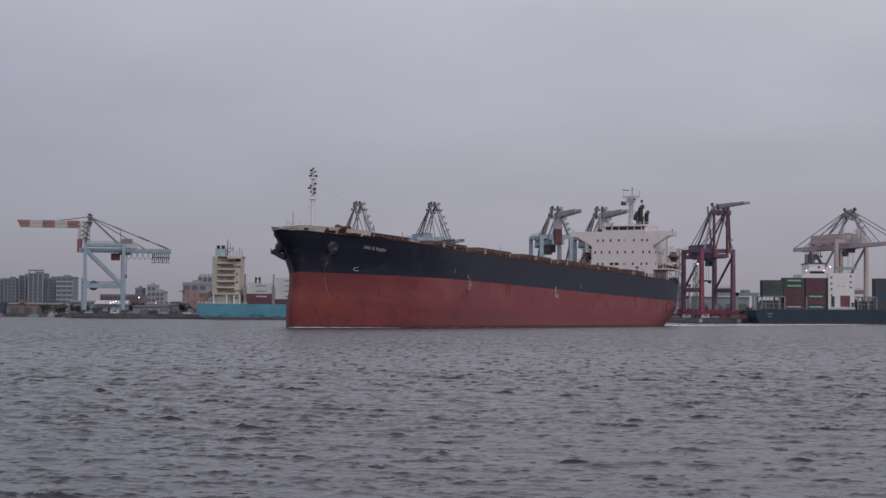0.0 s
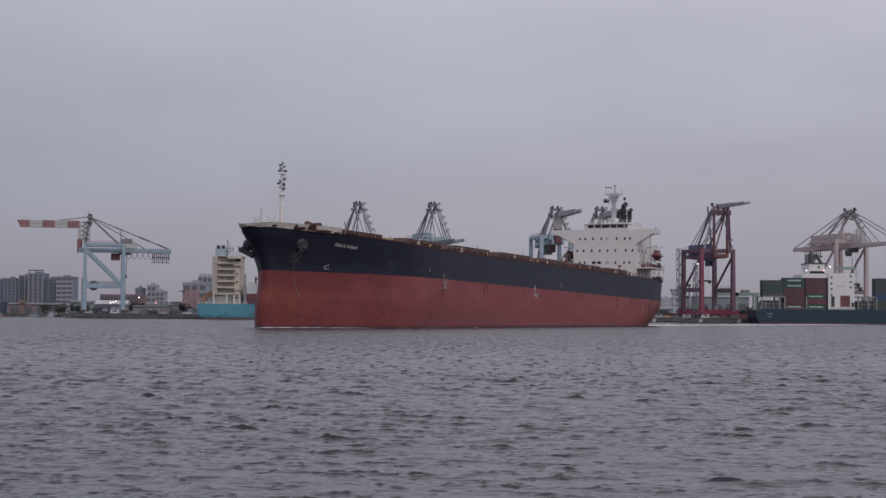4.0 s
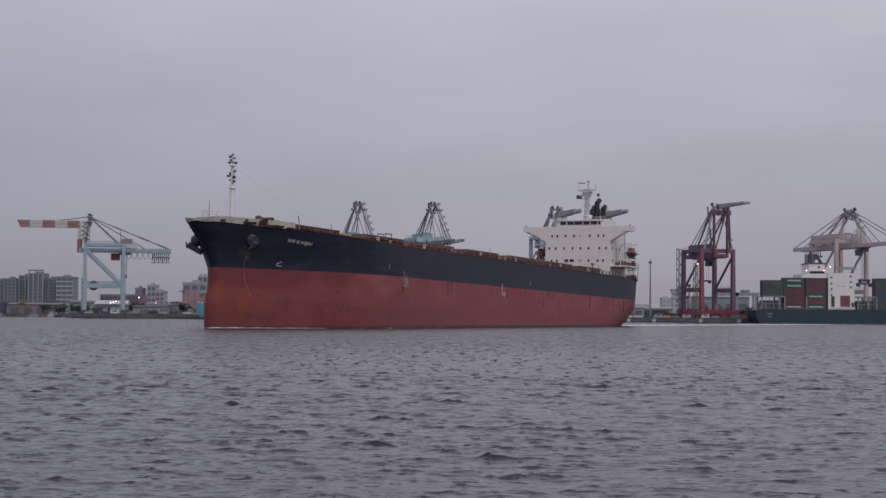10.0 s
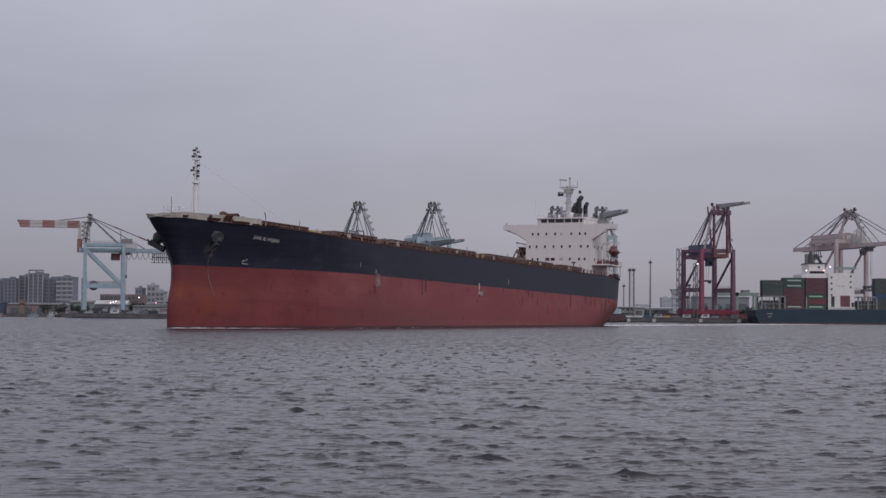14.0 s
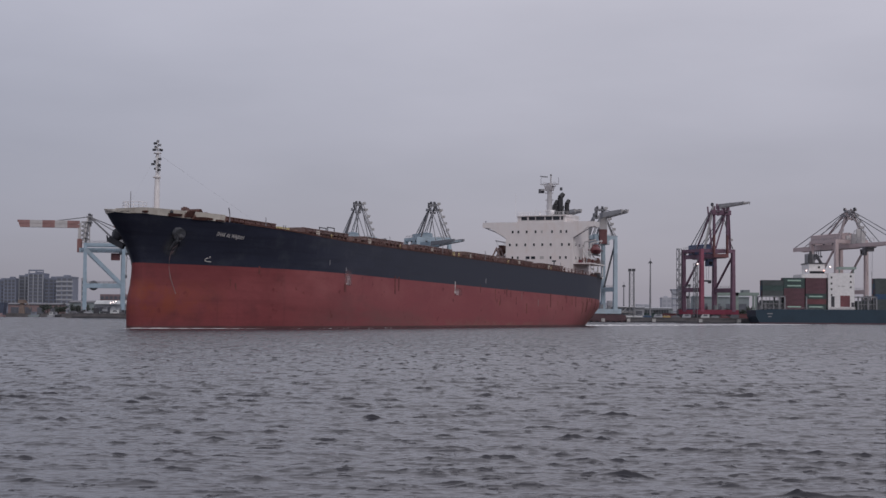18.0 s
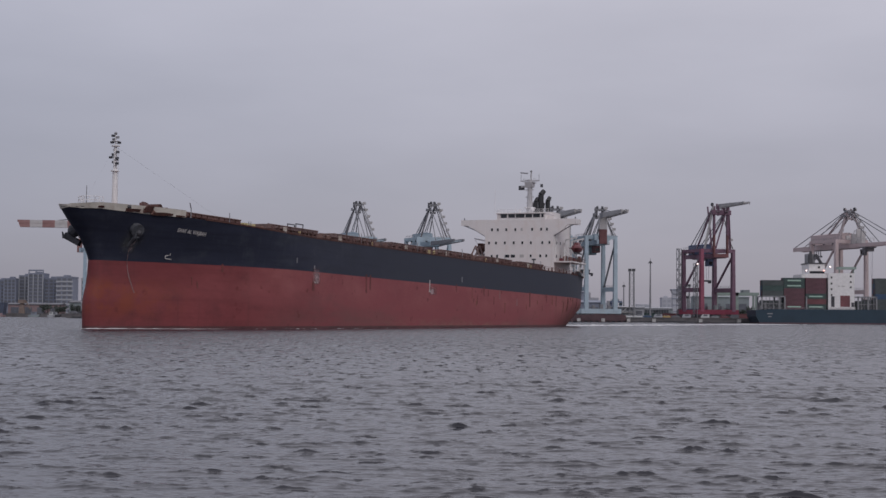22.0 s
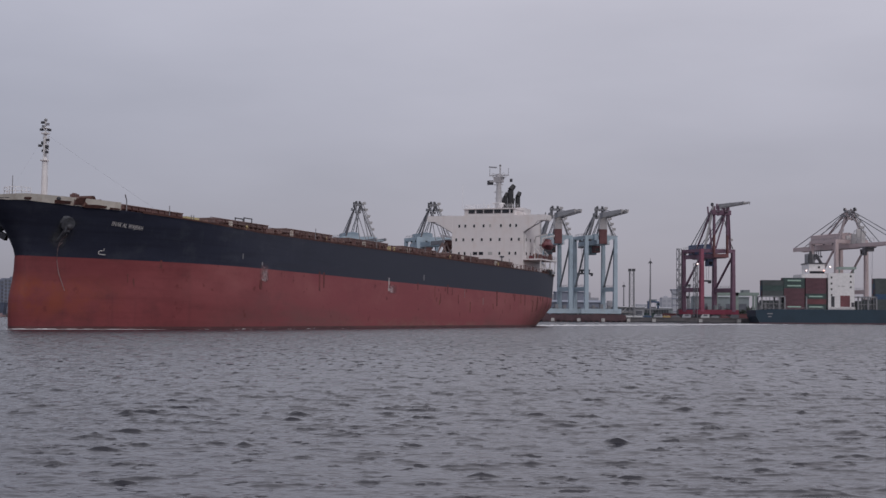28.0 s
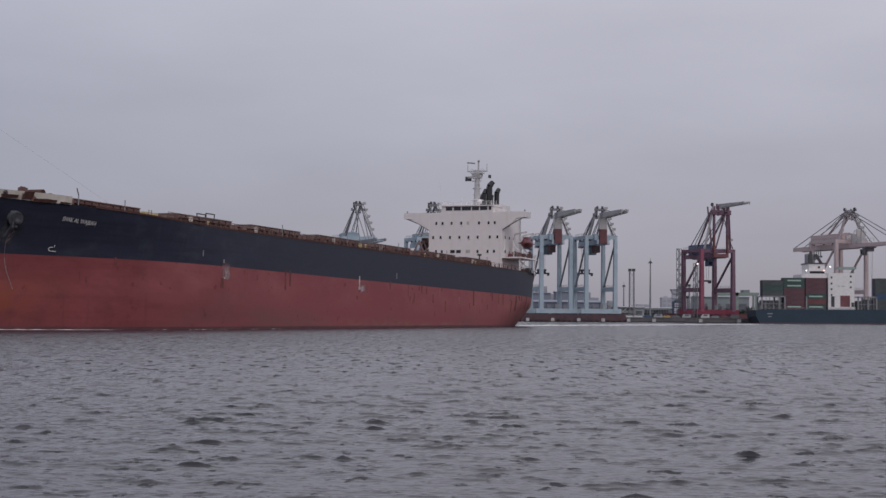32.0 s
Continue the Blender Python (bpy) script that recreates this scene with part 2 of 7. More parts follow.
def smear_material(name, col, amount, scale):
    """Thin rubbed-on colour that wears away towards its edges."""
    m = mat(name, col, 0.8, var=0.3, scale=1.4)
    t = m.node_tree
    co = t.nodes.new("ShaderNodeTexCoord")
    sp = t.nodes.new("ShaderNodeSeparateXYZ")
    t.links.new(co.outputs["Generated"], sp.inputs[0])
    mp = t.nodes.new("ShaderNodeMapping")
    mp.inputs["Scale"].default_value = (1.0, 1.0, 0.45)
    t.links.new(co.outputs["Object"], mp.inputs[0])
    n = node(t, "ShaderNodeTexNoise", Scale=scale, Detail=6.0, Roughness=0.65)
    t.links.new(mp.outputs[0], n.inputs["Vector"])
    r = node(t, "ShaderNodeMapRange")
    for key, val in (("From Min", 0.34), ("From Max", 0.62), ("To Min", 0.0), ("To Max", amount)):
        r.inputs[key].default_value = val
    t.links.new(n.outputs[0], r.inputs["Value"])
    last = r.outputs[0]
    for axis, lo, hi in ((0, 0.0, 0.35), (0, 1.0, 0.65), (2, 0.0, 0.2), (2, 1.0, 0.5)):
        e = node(t, "ShaderNodeMapRange")
        e.interpolation_type = "SMOOTHSTEP"
        e.inputs["From Min"].default_value, e.inputs["From Max"].default_value = lo, hi
        t.links.new(sp.outputs[axis], e.inputs["Value"])
        k = t.nodes.new("ShaderNodeMath")
        k.operation = "MULTIPLY"
        t.links.new(last, k.inputs[0])
        t.links.new(e.outputs[0], k.inputs[1])
        last = k.outputs[0]
    t.links.new(last, t.nodes["Principled BSDF"].inputs["Alpha"])
    return m


M_WATER = water_material()
M_BLACK = hull_material("black_hull_paint", (0.0285, 0.032, 0.0535), (0.06, 0.066, 0.083), 0.6, 0.3, body_tone=(0.037, 0.042, 0.062))
M_RED = hull_material("red_hull_paint", (0.197, 0.052, 0.057), (0.125, 0.043, 0.046), 0.95, 0.7, bow_rust=True, body_tone=(0.284, 0.083, 0.095))
M_RUSTDULL = mat("dull_brown_rust_stain", (0.19, 0.075, 0.05), 0.85, var=0.35, scale=1.0)
M_RUST_SHADE = mat("dark_rust_and_shade", (0.075, 0.03, 0.025), 0.85, var=0.35, scale=1.2)
M_HATCH = mat("hatch_red_brown", (0.14, 0.075, 0.07), 0.75, var=0.35, scale=0.5, dirt=(0.08, 0.045, 0.043), dirt_amt=0.9, dirt_scale=0.6)
M_COVER = mat("grey_brown_hatch_paint", (0.225, 0.16, 0.152), 0.75, var=0.3, scale=0.5, dirt=(0.13, 0.075, 0.07), dirt_amt=0.9, dirt_scale=0.5)
M_COVERD = mat("dark_brown_hatch_paint", (0.17, 0.115, 0.112), 0.75, var=0.35, scale=0.5, dirt=(0.19, 0.12, 0.11), dirt_amt=0.6, dirt_scale=0.5)
M_COAM = mat("coaming_rusty_cream", (0.185, 0.115, 0.1), 0.75, var=0.3, scale=0.6, dirt=(0.15, 0.065, 0.05), dirt_amt=0.9, dirt_scale=0.5)
M_CREAM = mat("cream_bulwark", (0.52, 0.485, 0.44), 0.6, var=0.12, scale=0.6, dirt=(0.2, 0.1, 0.06), dirt_amt=0.85, dirt_scale=0.45, streak=0.4)
M_WHITE = mat("white_paint", (0.70, 0.665, 0.67), 0.5, var=0.05, scale=0.3, dirt=(0.5, 0.4, 0.35), dirt_amt=0.35, dirt_scale=0.3, streak=0.3)
M_WHITE2 = mat("white_fittings", (0.74, 0.72, 0.73), 0.5, var=0.1, scale=0.8)
M_MAST = mat("weathered_grey_white_mast", (0.42, 0.41, 0.43), 0.55, var=0.2, scale=0.8)
M_DECK = mat("rusty_deck", (0.15, 0.065, 0.05), 0.8, var=0.35, scale=0.4)
M_YELLOW = mat("yellow_ochre_paint", (0.52, 0.44, 0.22), 0.65, var=0.25, scale=0.9, dirt=(0.2, 0.09, 0.05), dirt_amt=0.55, dirt_scale=0.9)
M_GLASS = mat("dark_window_glass", (0.02, 0.022, 0.028), 0.12, var=0.05)
M_PALEWIN = mat("shuttered_window", (0.42, 0.41, 0.41), 0.4, var=0.1)
M_BLACKP = mat("black_funnel_paint", (0.02, 0.02, 0.024), 0.6, var=0.3, scale=0.8)
M_BOAT = mat("red_lifeboat_shell", (0.135, 0.034, 0.042), 0.5, var=0.25, scale=0.8)
M_STEEL = mat("grey_steel", (0.26, 0.26, 0.28), 0.5, metal=0.2, var=0.2, scale=0.7)
M_DARK = mat("dark_steel", (0.05, 0.05, 0.06), 0.55, var=0.2, scale=0.7)
M_MARK = mat("white_mark_paint", (0.6, 0.57, 0.56), 0.6, var=0.15, scale=2.0)
M_SALT = mat("salt_streak", (0.29, 0.17, 0.165), 0.8, var=0.3, scale=2.0)
M_WET = mat("wet_fouled_hull", (0.10, 0.033, 0.036), 0.6, var=0.3, scale=0.4)
M_HAWSE = mat("worn_grey_steel", (0.092, 0.096, 0.112), 0.7, var=0.45, scale=1.3)
M_RUB = smear_material("rubbed_hull_patch", (0.46, 0.33, 0.345), 0.9, 1.0)
M_SCUFF = smear_material("grey_scuffed_hull", (0.1, 0.103, 0.118), 0.8, 0.9)
M_TRICKLE = mat("pale_salt_trickle", (0.27, 0.185, 0.19), 0.8, var=0.45, scale=2.5)
M_STAIN = smear_material("faint_pink_rubbing", (0.34, 0.19, 0.2), 0.7, 0.9)
M_REDSTREAK = mat("dark_red_streak", (0.15, 0.042, 0.04), 0.8, var=0.35, scale=1.2)
M_WAKE = mat("pale_wake_sheen", (0.42, 0.42, 0.445), 0.6, var=0.25, scale=0.8)
M_FOAM = mat("white_foam", (0.75, 0.75, 0.77), 0.7, var=0.2, scale=1.5)
M_CBLUE = mat("pale_blue_crane_paint", (0.30, 0.39, 0.475), 0.55, var=0.12, scale=0.25, dirt=(0.26, 0.29, 0.32), dirt_amt=0.5, dirt_scale=0.2, streak=0.3)
M_CGREY = mat("grey_crane_steel", (0.20, 0.20, 0.22), 0.6, var=0.18, scale=0.3)
M_CWHITE = mat("weathered_white_crane_paint", (0.37, 0.36, 0.37), 0.6, var=0.15, scale=0.3, dirt=(0.24, 0.2, 0.18), dirt_amt=0.6, dirt_scale=0.35)
M_CRED = mat("faded_red_crane_paint", (0.26, 0.128, 0.122), 0.6, var=0.2, scale=0.3, dirt=(0.2, 0.11, 0.1), dirt_amt=0.5, dirt_scale=0.3)
M_CFADE = mat("bleached_red_crane_paint", (0.30, 0.165, 0.162), 0.6, var=0.2, scale=0.3, dirt=(0.25, 0.16, 0.15), dirt_amt=0.5, dirt_scale=0.3)
M_CDULL = mat("dull_maroon_boom_paint", (0.16, 0.065, 0.07), 0.65, var=0.2, scale=0.3)
# maroon greyed and lightened: the haze sits in the base colour
M_CMAR = mat("maroon_crane_paint", (0.178, 0.099, 0.146), 0.6, var=0.2, scale=0.3)
M_CMAR2 = mat("brighter_maroon_leg_tone", (0.265, 0.076, 0.12), 0.6, var=0.2, scale=0.3)
M_CRED2 = mat("bright_red_crane_paint", (0.21, 0.038, 0.07), 0.55, var=0.18, scale=0.3)
M_CNAVY = mat("navy_machinery_paint", (0.072, 0.1, 0.18), 0.55, var=0.2, scale=0.3)
# pink made paler than its paint, to hold the haze
M_CPINK = mat("hazed_pink_crane_paint", (0.52, 0.42, 0.43), 0.6, var=0.12, scale=0.25, dirt=(0.3, 0.2, 0.19), dirt_amt=0.5, dirt_scale=0.25)
M_CDARK = mat("dark_weathered_crane_steel", (0.12, 0.115, 0.13), 0.6, var=0.2, scale=0.3)
M_CBLUE2 = mat("chalky_pale_blue_crane_paint", (0.37, 0.455, 0.53), 0.6, var=0.12, scale=0.25, dirt=(0.3, 0.33, 0.36), dirt_amt=0.5, dirt_scale=0.2, streak=0.3)
M_CTEAL = mat("dull_teal_machinery_paint", (0.13, 0.19, 0.225), 0.6, var=0.2, scale=0.3)
M_CPALE = mat("chalky_white_crane_paint", (0.5, 0.48, 0.49), 0.6, var=0.15, scale=0.4, dirt=(0.3, 0.25, 0.24), dirt_amt=0.5, dirt_scale=0.4)
M_CDUSK = mat("grey_pink_crane_steel", (0.32, 0.27, 0.285), 0.6, var=0.18, scale=0.3)
M_CGREEN = mat("pale_green_paint", (0.25, 0.31, 0.29), 0.6, var=0.15, scale=0.4)
M_QUAY = mat("quay_concrete", (0.145, 0.138, 0.146), 0.85, var=0.25, scale=0.25, dirt=(0.07, 0.065, 0.065), dirt_amt=0.8, dirt_scale=0.2, streak=0.6)
M_QUAYRED = mat("dark_red_quay_wall", (0.105, 0.064, 0.075), 0.85, var=0.3, scale=0.3, dirt=(0.08, 0.05, 0.05), dirt_amt=0.8, dirt_scale=0.3, streak=0.6)
M_LAND = mat("yard_asphalt", (0.1, 0.1, 0.104), 0.9, var=0.25, scale=0.05)
M_FENDER = mat("pale_fender_panel", (0.45, 0.44, 0.44), 0.8, var=0.2, scale=0.5)
M_TEAL = mat("sky_blue_hull_paint", (0.085, 0.27, 0.36), 0.5, var=0.12, scale=0.12, dirt=(0.06, 0.12, 0.17), dirt_amt=0.55, dirt_scale=0.1, streak=0.3)
M_FOUL = mat("fouled_blue_hull", (0.06, 0.165, 0.235), 0.6, var=0.35, scale=0.25, dirt=(0.03, 0.05, 0.08), dirt_amt=0.8, dirt_scale=0.3, streak=0.4)
M_GREENHULL = mat("dark_green_hull_paint", (0.016, 0.04, 0.066), 0.5, var=0.2, scale=0.12, dirt=(0.02, 0.035, 0.045), dirt_amt=0.6, dirt_scale=0.12)
M_OFFWHITE = mat("cream_white_house_paint", (0.54, 0.475, 0.405), 0.55, var=0.1, scale=0.2, dirt=(0.4, 0.3, 0.22), dirt_amt=0.4, dirt_scale=0.3, streak=0.3)
M_CASING = mat("greyish_cream_paint", (0.44, 0.4, 0.37), 0.6, var=0.12, scale=0.3, dirt=(0.3, 0.24, 0.2), dirt_amt=0.4, dirt_scale=0.3)
M_CONT_W = mat("white_container", (0.56, 0.57, 0.58), 0.6, var=0.12, scale=0.4)
# haze is put into these four container colours, greyer than their paint
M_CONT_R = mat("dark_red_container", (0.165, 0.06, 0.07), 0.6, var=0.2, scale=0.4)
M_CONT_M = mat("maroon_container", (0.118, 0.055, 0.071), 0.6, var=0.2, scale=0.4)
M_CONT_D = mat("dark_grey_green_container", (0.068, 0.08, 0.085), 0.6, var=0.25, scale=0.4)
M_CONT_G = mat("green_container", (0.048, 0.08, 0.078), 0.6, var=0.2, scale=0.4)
M_CONT_B = mat("blue_container", (0.04, 0.08, 0.16), 0.6, var=0.2, scale=0.4)
M_CONT_Y = mat("yellow_container", (0.42, 0.30, 0.13), 0.6, var=0.2, scale=0.4)
M_LETTER = mat("pale_green_lettering_band", (0.36, 0.50, 0.43), 0.6, var=0.1)
# waterfront walls, sheds, glass and leaves: base colours lightened and blued for haze
M_TOWER = mat("grey_apartment_render", (0.218, 0.236, 0.298), 0.85, var=0.14, scale=0.06)
M_TOWER2 = mat("dark_grey_apartment_tiles", (0.198, 0.216, 0.28), 0.85, var=0.14, scale=0.06)
M_TOWER3 = mat("pale_apartment_render", (0.36, 0.355, 0.385), 0.85, var=0.12, scale=0.06)
# haze painted in: walls and glass of the distant blocks, paled and blued
M_HAZY = mat("haze_paled_render", (0.42, 0.425, 0.475), 0.85, var=0.1, scale=0.06)
M_HAZEWIN = mat("haze_paled_glass", (0.33, 0.34, 0.39), 0.35, var=0.15, scale=0.3)
M_BWIN = mat("dim_building_glass", (0.13, 0.137, 0.163), 0.3, var=0.25, scale=0.3)
M_SHED = mat("pale_shed_cladding", (0.33, 0.338, 0.372), 0.7, var=0.15, scale=0.1)
M_SHED2 = mat("grey_green_shed_cladding", (0.235, 0.268, 0.285), 0.7, var=0.15, scale=0.1)
M_ROOF = mat("dark_roof_sheet", (0.145, 0.145, 0.165), 0.75, var=0.2, scale=0.15)
M_BRICKB = mat("reddish_building_cladding", (0.265, 0.19, 0.2), 0.8, var=0.2, scale=0.1)
M_REDPANEL = mat("faded_red_wall_panel", (0.34, 0.225, 0.245), 0.8, var=0.2, scale=0.2)
M_LEAF = mat("dusky_foliage", (0.085, 0.1, 0.09), 0.8, var=0.45, scale=0.5)
M_BARK = mat("bark", (0.06, 0.05, 0.04), 0.9, var=0.3, scale=2.0)
M_LAMP = mat("lit_lamp_glass", (0.9, 0.85, 0.8), 0.4, var=0.0, glow=(1.0, 0.74, 0.70), glow_power=3.0)
M_LAMPR = mat("lit_red_lamp_glass", (0.9, 0.4, 0.35), 0.4, var=0.0, glow=(1.0, 0.42, 0.38), glow_power=2.5)
M_BARGE = mat("dull_navy_barge_paint", (0.065, 0.08, 0.125), 0.6, var=0.2, scale=0.3)
M_OCHRE = mat("dull_ochre_crane_paint", (0.2, 0.15, 0.13), 0.7, var=0.2, scale=0.5)
M_BRONZE = mat("faded_orange_boat_paint", (0.33, 0.17, 0.12), 0.6, var=0.2, scale=0.5)


# ---- mesh building ----
class Geo:
    """Collects solid pieces of one mesh."""

    def __init__(self):
        self.v, self.f = [], []

    def add(self, verts, faces):
        k = len(self.v)
        self.v += [tuple(p) for p in verts]
        self.f += [tuple(i + k for i in q) for q in faces]
        return self

    def box(self, x0, x1, y0, y1, z0, z1):
        v = [(x, y, z) for z in (z0, z1) for y in (y0, y1) for x in (x0, x1)]
        return self.add(v, [(0, 2, 3, 1), (4, 5, 7, 6), (0, 1, 5, 4), (2, 6, 7, 3), (0, 4, 6, 2), (1, 3, 7, 5)])

    def beam(self, a, b, w, h=None, w2=None, h2=None):
        """A bar of section w x h from a to b (section w2 x h2 at b)."""
        a, b = Vector(a), Vector(b)
        h = h or w
        w2, h2 = w2 or w, h2 or h
        d = (b - a).normalized()
        up = Vector((0, 0, 1)) if abs(d.z) < 0.99 else Vector((1, 0, 0))
        s = d.cross(up).normalized()
        u = s.cross(d)
        v = []
        for c, ww, hh in ((a, w, h), (b, w2, h2)):
            for i, j in ((-1, -1), (1, -1), (1, 1), (-1, 1)):
                v.append(c + s * (i * ww / 2) + u * (j * hh / 2))
        return self.add(v, [(0, 3, 2, 1), (4, 5, 6, 7), (0, 1, 5, 4), (1, 2, 6, 5), (2, 3, 7, 6), (3, 0, 4, 7)])

    def tube(self, a, b, r, r2=None, n=8):
        a, b = Vector(a), Vector(b)
        r2 = r if r2 is None else r2
        d = (b - a).normalized()
        up = Vector((0, 0, 1)) if abs(d.z) < 0.99 else Vector((1, 0, 0))
        s = d.cross(up).normalized()
        u = s.cross(d)
        v = [c + (s * math.cos(6.28319 * i / n) + u * math.sin(6.28319 * i / n)) * rr for c, rr in ((a, r), (b, r2)) for i in range(n)]
        f = [(i, (i + 1) % n, n + (i + 1) % n, n + i) for i in range(n)] + [tuple(range(n - 1, -1, -1)), tuple(range(n, 2 * n))]
        return self.add(v, f)

    def prism(self, outline, y0, y1, axis="y"):
        """An outline in x, z pushed from y0 to y1 (axis y), or in x, y from z0 to z1 (axis z), or in y, z along x."""
        n = len(outline)
        if axis == "y":
            v = [(x, y, z) for y in (y0, y1) for x, z in outline]
        elif axis == "z":
            v = [(x, y, z) for z in (y0, y1) for x, y in outline]
        else:
            v = [(x, y, z) for x in (y0, y1) for y, z in outline]
        f = [(i, (i + 1) % n, n + (i + 1) % n, n + i) for i in range(n)] + [tuple(range(n - 1, -1, -1)), tuple(range(n, 2 * n))]
        return self.add(v, f)

    def ball(self, c, rx, ry, rz, n=10, m=6):
        v = [(c[0], c[1], c[2] - rz)]
        for j in range(1, m):
            t = -math.pi / 2 + math.pi * j / m
            v += [(c[0] + rx * math.cos(t) * math.cos(6.28319 * i / n), c[1] + ry * math.cos(t) * math.sin(6.28319 * i / n), c[2] + rz * math.sin(t)) for i in range(n)]
        v.append((c[0], c[1], c[2] + rz))
        f = [(0, 1 + (i + 1) % n, 1 + i) for i in range(n)]
        for j in range(m - 2):
            o = 1 + j * n
            f += [(o + i, o + (i + 1) % n, o + n + (i + 1) % n, o + n + i) for i in range(n)]
        o = 1 + (m - 2) * n
        f += [(o + i, o + (i + 1) % n, len(v) - 1) for i in range(n)]
        return self.add(v, f)

    def mesh(self, name, material, smooth=False):
        me = bpy.data.meshes.new(name)
        me.from_pydata(self.v, [], self.f)
        me.materials.append(material)
        b = bmesh.new()
        b.from_mesh(me)
        bmesh.ops.recalc_face_normals(b, faces=b.faces)
        b.to_mesh(me)
        b.free()
        if smooth:
            me.polygons.foreach_set("use_smooth", [True] * len(me.polygons))
        me.update()
        return me


def part(name, geo, material, parent, label="", smooth=False, at=None):
    """One mesh object under a thing or a part."""
    me = geo if isinstance(geo, bpy.types.Mesh) else geo.mesh(name, material, smooth)
    ob = new(name, me)
    ob.parent = parent
    if at is not None:
        ob.matrix_basis = at
    if label:
        ob["label"] = label
    return ob


def thing(name, label, category, m=None, group="", kind=""):
    ob = new(name)
    ob.empty_display_size = 1.0
    if m is not None:
        ob.matrix_basis = m
    return tagged(ob, label, category, group, kind)


def setting(name, geo, material, label, smooth=False):
    me = geo if isinstance(geo, bpy.types.Mesh) else geo.mesh(name, material, smooth)
    return tagged(new(name, me), label, name.split("_")[0], kind="structure")


# ---- water ----
def waves(x, y, step):
    """Wind sea: short steep waves with raised crests and flattened troughs, and fine ripples riding on them; trains finer than the step fade out."""
    rng = np.random.RandomState(7)

    def trains(count, shortest, ratio, spread, knee):
        h, dx, dy = np.zeros_like(x), np.zeros_like(x), np.zeros_like(x)
        for i in range(count):
            lam = shortest * math.exp(rng.rand() * math.log(ratio))
            ang = math.radians(-98 + rng.normal() * spread)
            amp = lam ** 0.9 * (0.5 + rng.rand()) / (1 + (lam / knee) ** 1.4)
            k = 2 * math.pi / lam
            ph = k * (x * math.cos(ang) + y * math.sin(ang)) + rng.rand() * 6.2832
            fade = np.clip(lam / (step * 2.2) - 0.7, 0, 1) * amp
            h += fade * np.cos(ph)
            dx -= fade * math.cos(ang) * np.sin(ph)
            dy -= fade * math.sin(ang) * np.sin(ph)
        n = float(np.std(h[(y > 18) & (y < 30)]))
        return h / n, dx / n, dy / n

    h, dx, dy = trains(60, 0.6, 4.2, 26, 1.1)
    r, rx, ry = trains(130, 0.085, 4.0, 21, 0.22)
    q, qx, qy = trains(70, 0.55, 3.2, 30, 0.9)
    # single waves that stand up out of the chop, leaning towards the eye
    top = np.clip(q - 1.4, 0, 1.6) * np.exp(0.3 * np.clip(r, -2, 2)) * (1 + 0.35 * np.clip((y - 36) / 12, 0, 1))
    # gusts: calmer and rougher patches
    g = 0.9 + 0.25 * np.sin(x * 0.21 + 1.3 * np.sin(y * 0.11)) * np.sin(y * 0.16 + np.sin(x * 0.13))
    # a rougher stretch that drifts in
    g = g * (1 + 0.15 * np.clip((y - 36) / 12, 0, 1) * np.clip((110 - y) / 40, 0, 1))
    crest = (np.exp(0.35 * np.clip(h, -3, 3)) - 1) / 0.35
    # the ripples steepen on the backs of the larger waves
    ripple = RIPPLE * g * np.exp(0.35 * np.clip(h, -2.5, 1.8))
    peak = (np.exp(0.55 * np.clip(r, -3, 1.9)) - 1) / 0.55
    return WAVE * crest + ripple * peak + PEAK * top, dx * WAVE * 1.2 + ripple * rx * 1.6 + PEAK * qx * np.minimum(top, 1), dy * WAVE * 1.2 + ripple * ry * 1.6 - 0.8 * PEAK * top


WAVE = 0.0092
RIPPLE = 0.0031
PEAK = 0.02  # how far single waves stand up
DRIFT = 20.0  # how far the waves run towards the eye


def build_water():
    ys = [-400.0, -100.0, -30.0, 0.0, 5.0, 10.0, 14.0]
    y = 17.0
    while y < 350:  # fine enough near the eye at any time of its drift
        ys.append(y)
        v = max(y - DRIFT, 17)
        y += v * (0.002 if v < 48 else 0.0043)
    while y < 4900:
        ys.append(y)
        y *= 1.03
    ys.append(4950.0)
    ys = np.array(ys)
    core = np.linspace(-1, 1, 820)
    u = np.concatenate([[-1], core, [1]])
    half = 0.272 * np.maximum(ys, 0) + 8.5
    X = half[:, None] * u[None, :]
    X[:, 0], X[:, -1] = -4200, 4200
    X[:, 1:-1] -= 7.0
    Y = np.repeat(ys[:, None], X.shape[1], 1)
    dy = np.gradient(ys)[:, None]
    dx = (half * 2 / 819)[:, None]
    step = np.repeat(np.maximum(dy * 0.8, dx), X.shape[1], 1)
    Z, dx, dy = waves(X, Y, step)
    for w in (Z, dx, dy):
        w[:, 0] = w[:, -1] = 0
        w[ys < 16] = 0
    X, Y = X + dx, Y + dy
    n, m = X.shape
    co = np.stack([X, Y, Z], 2).reshape(-1, 3).astype(np.float32)
    i = np.arange((n - 1) * (m - 1))
    r, c = i // (m - 1), i % (m - 1)
    a = r * m + c
    quads = np.stack([a, a + 1, a + m + 1, a + m], 1).astype(np.int32)
    me = bpy.data.meshes.new("water")
    me.vertices.add(n * m)
    me.vertices.foreach_set("co", co.ravel())
    me.loops.add(quads.size)
    me.loops.foreach_set("vertex_index", quads.ravel())
    me.polygons.add(len(quads))
    me.polygons.foreach_set("loop_start", np.arange(0, quads.size, 4, dtype=np.int32))
    me.update(calc_edges=True)
    me.polygons.foreach_set("use_smooth", np.ones(len(quads), dtype=bool))
    me.materials.append(M_WATER)
    return setting("water", me, M_WATER, "choppy grey harbour water under an overcast sky")


water = build_water()


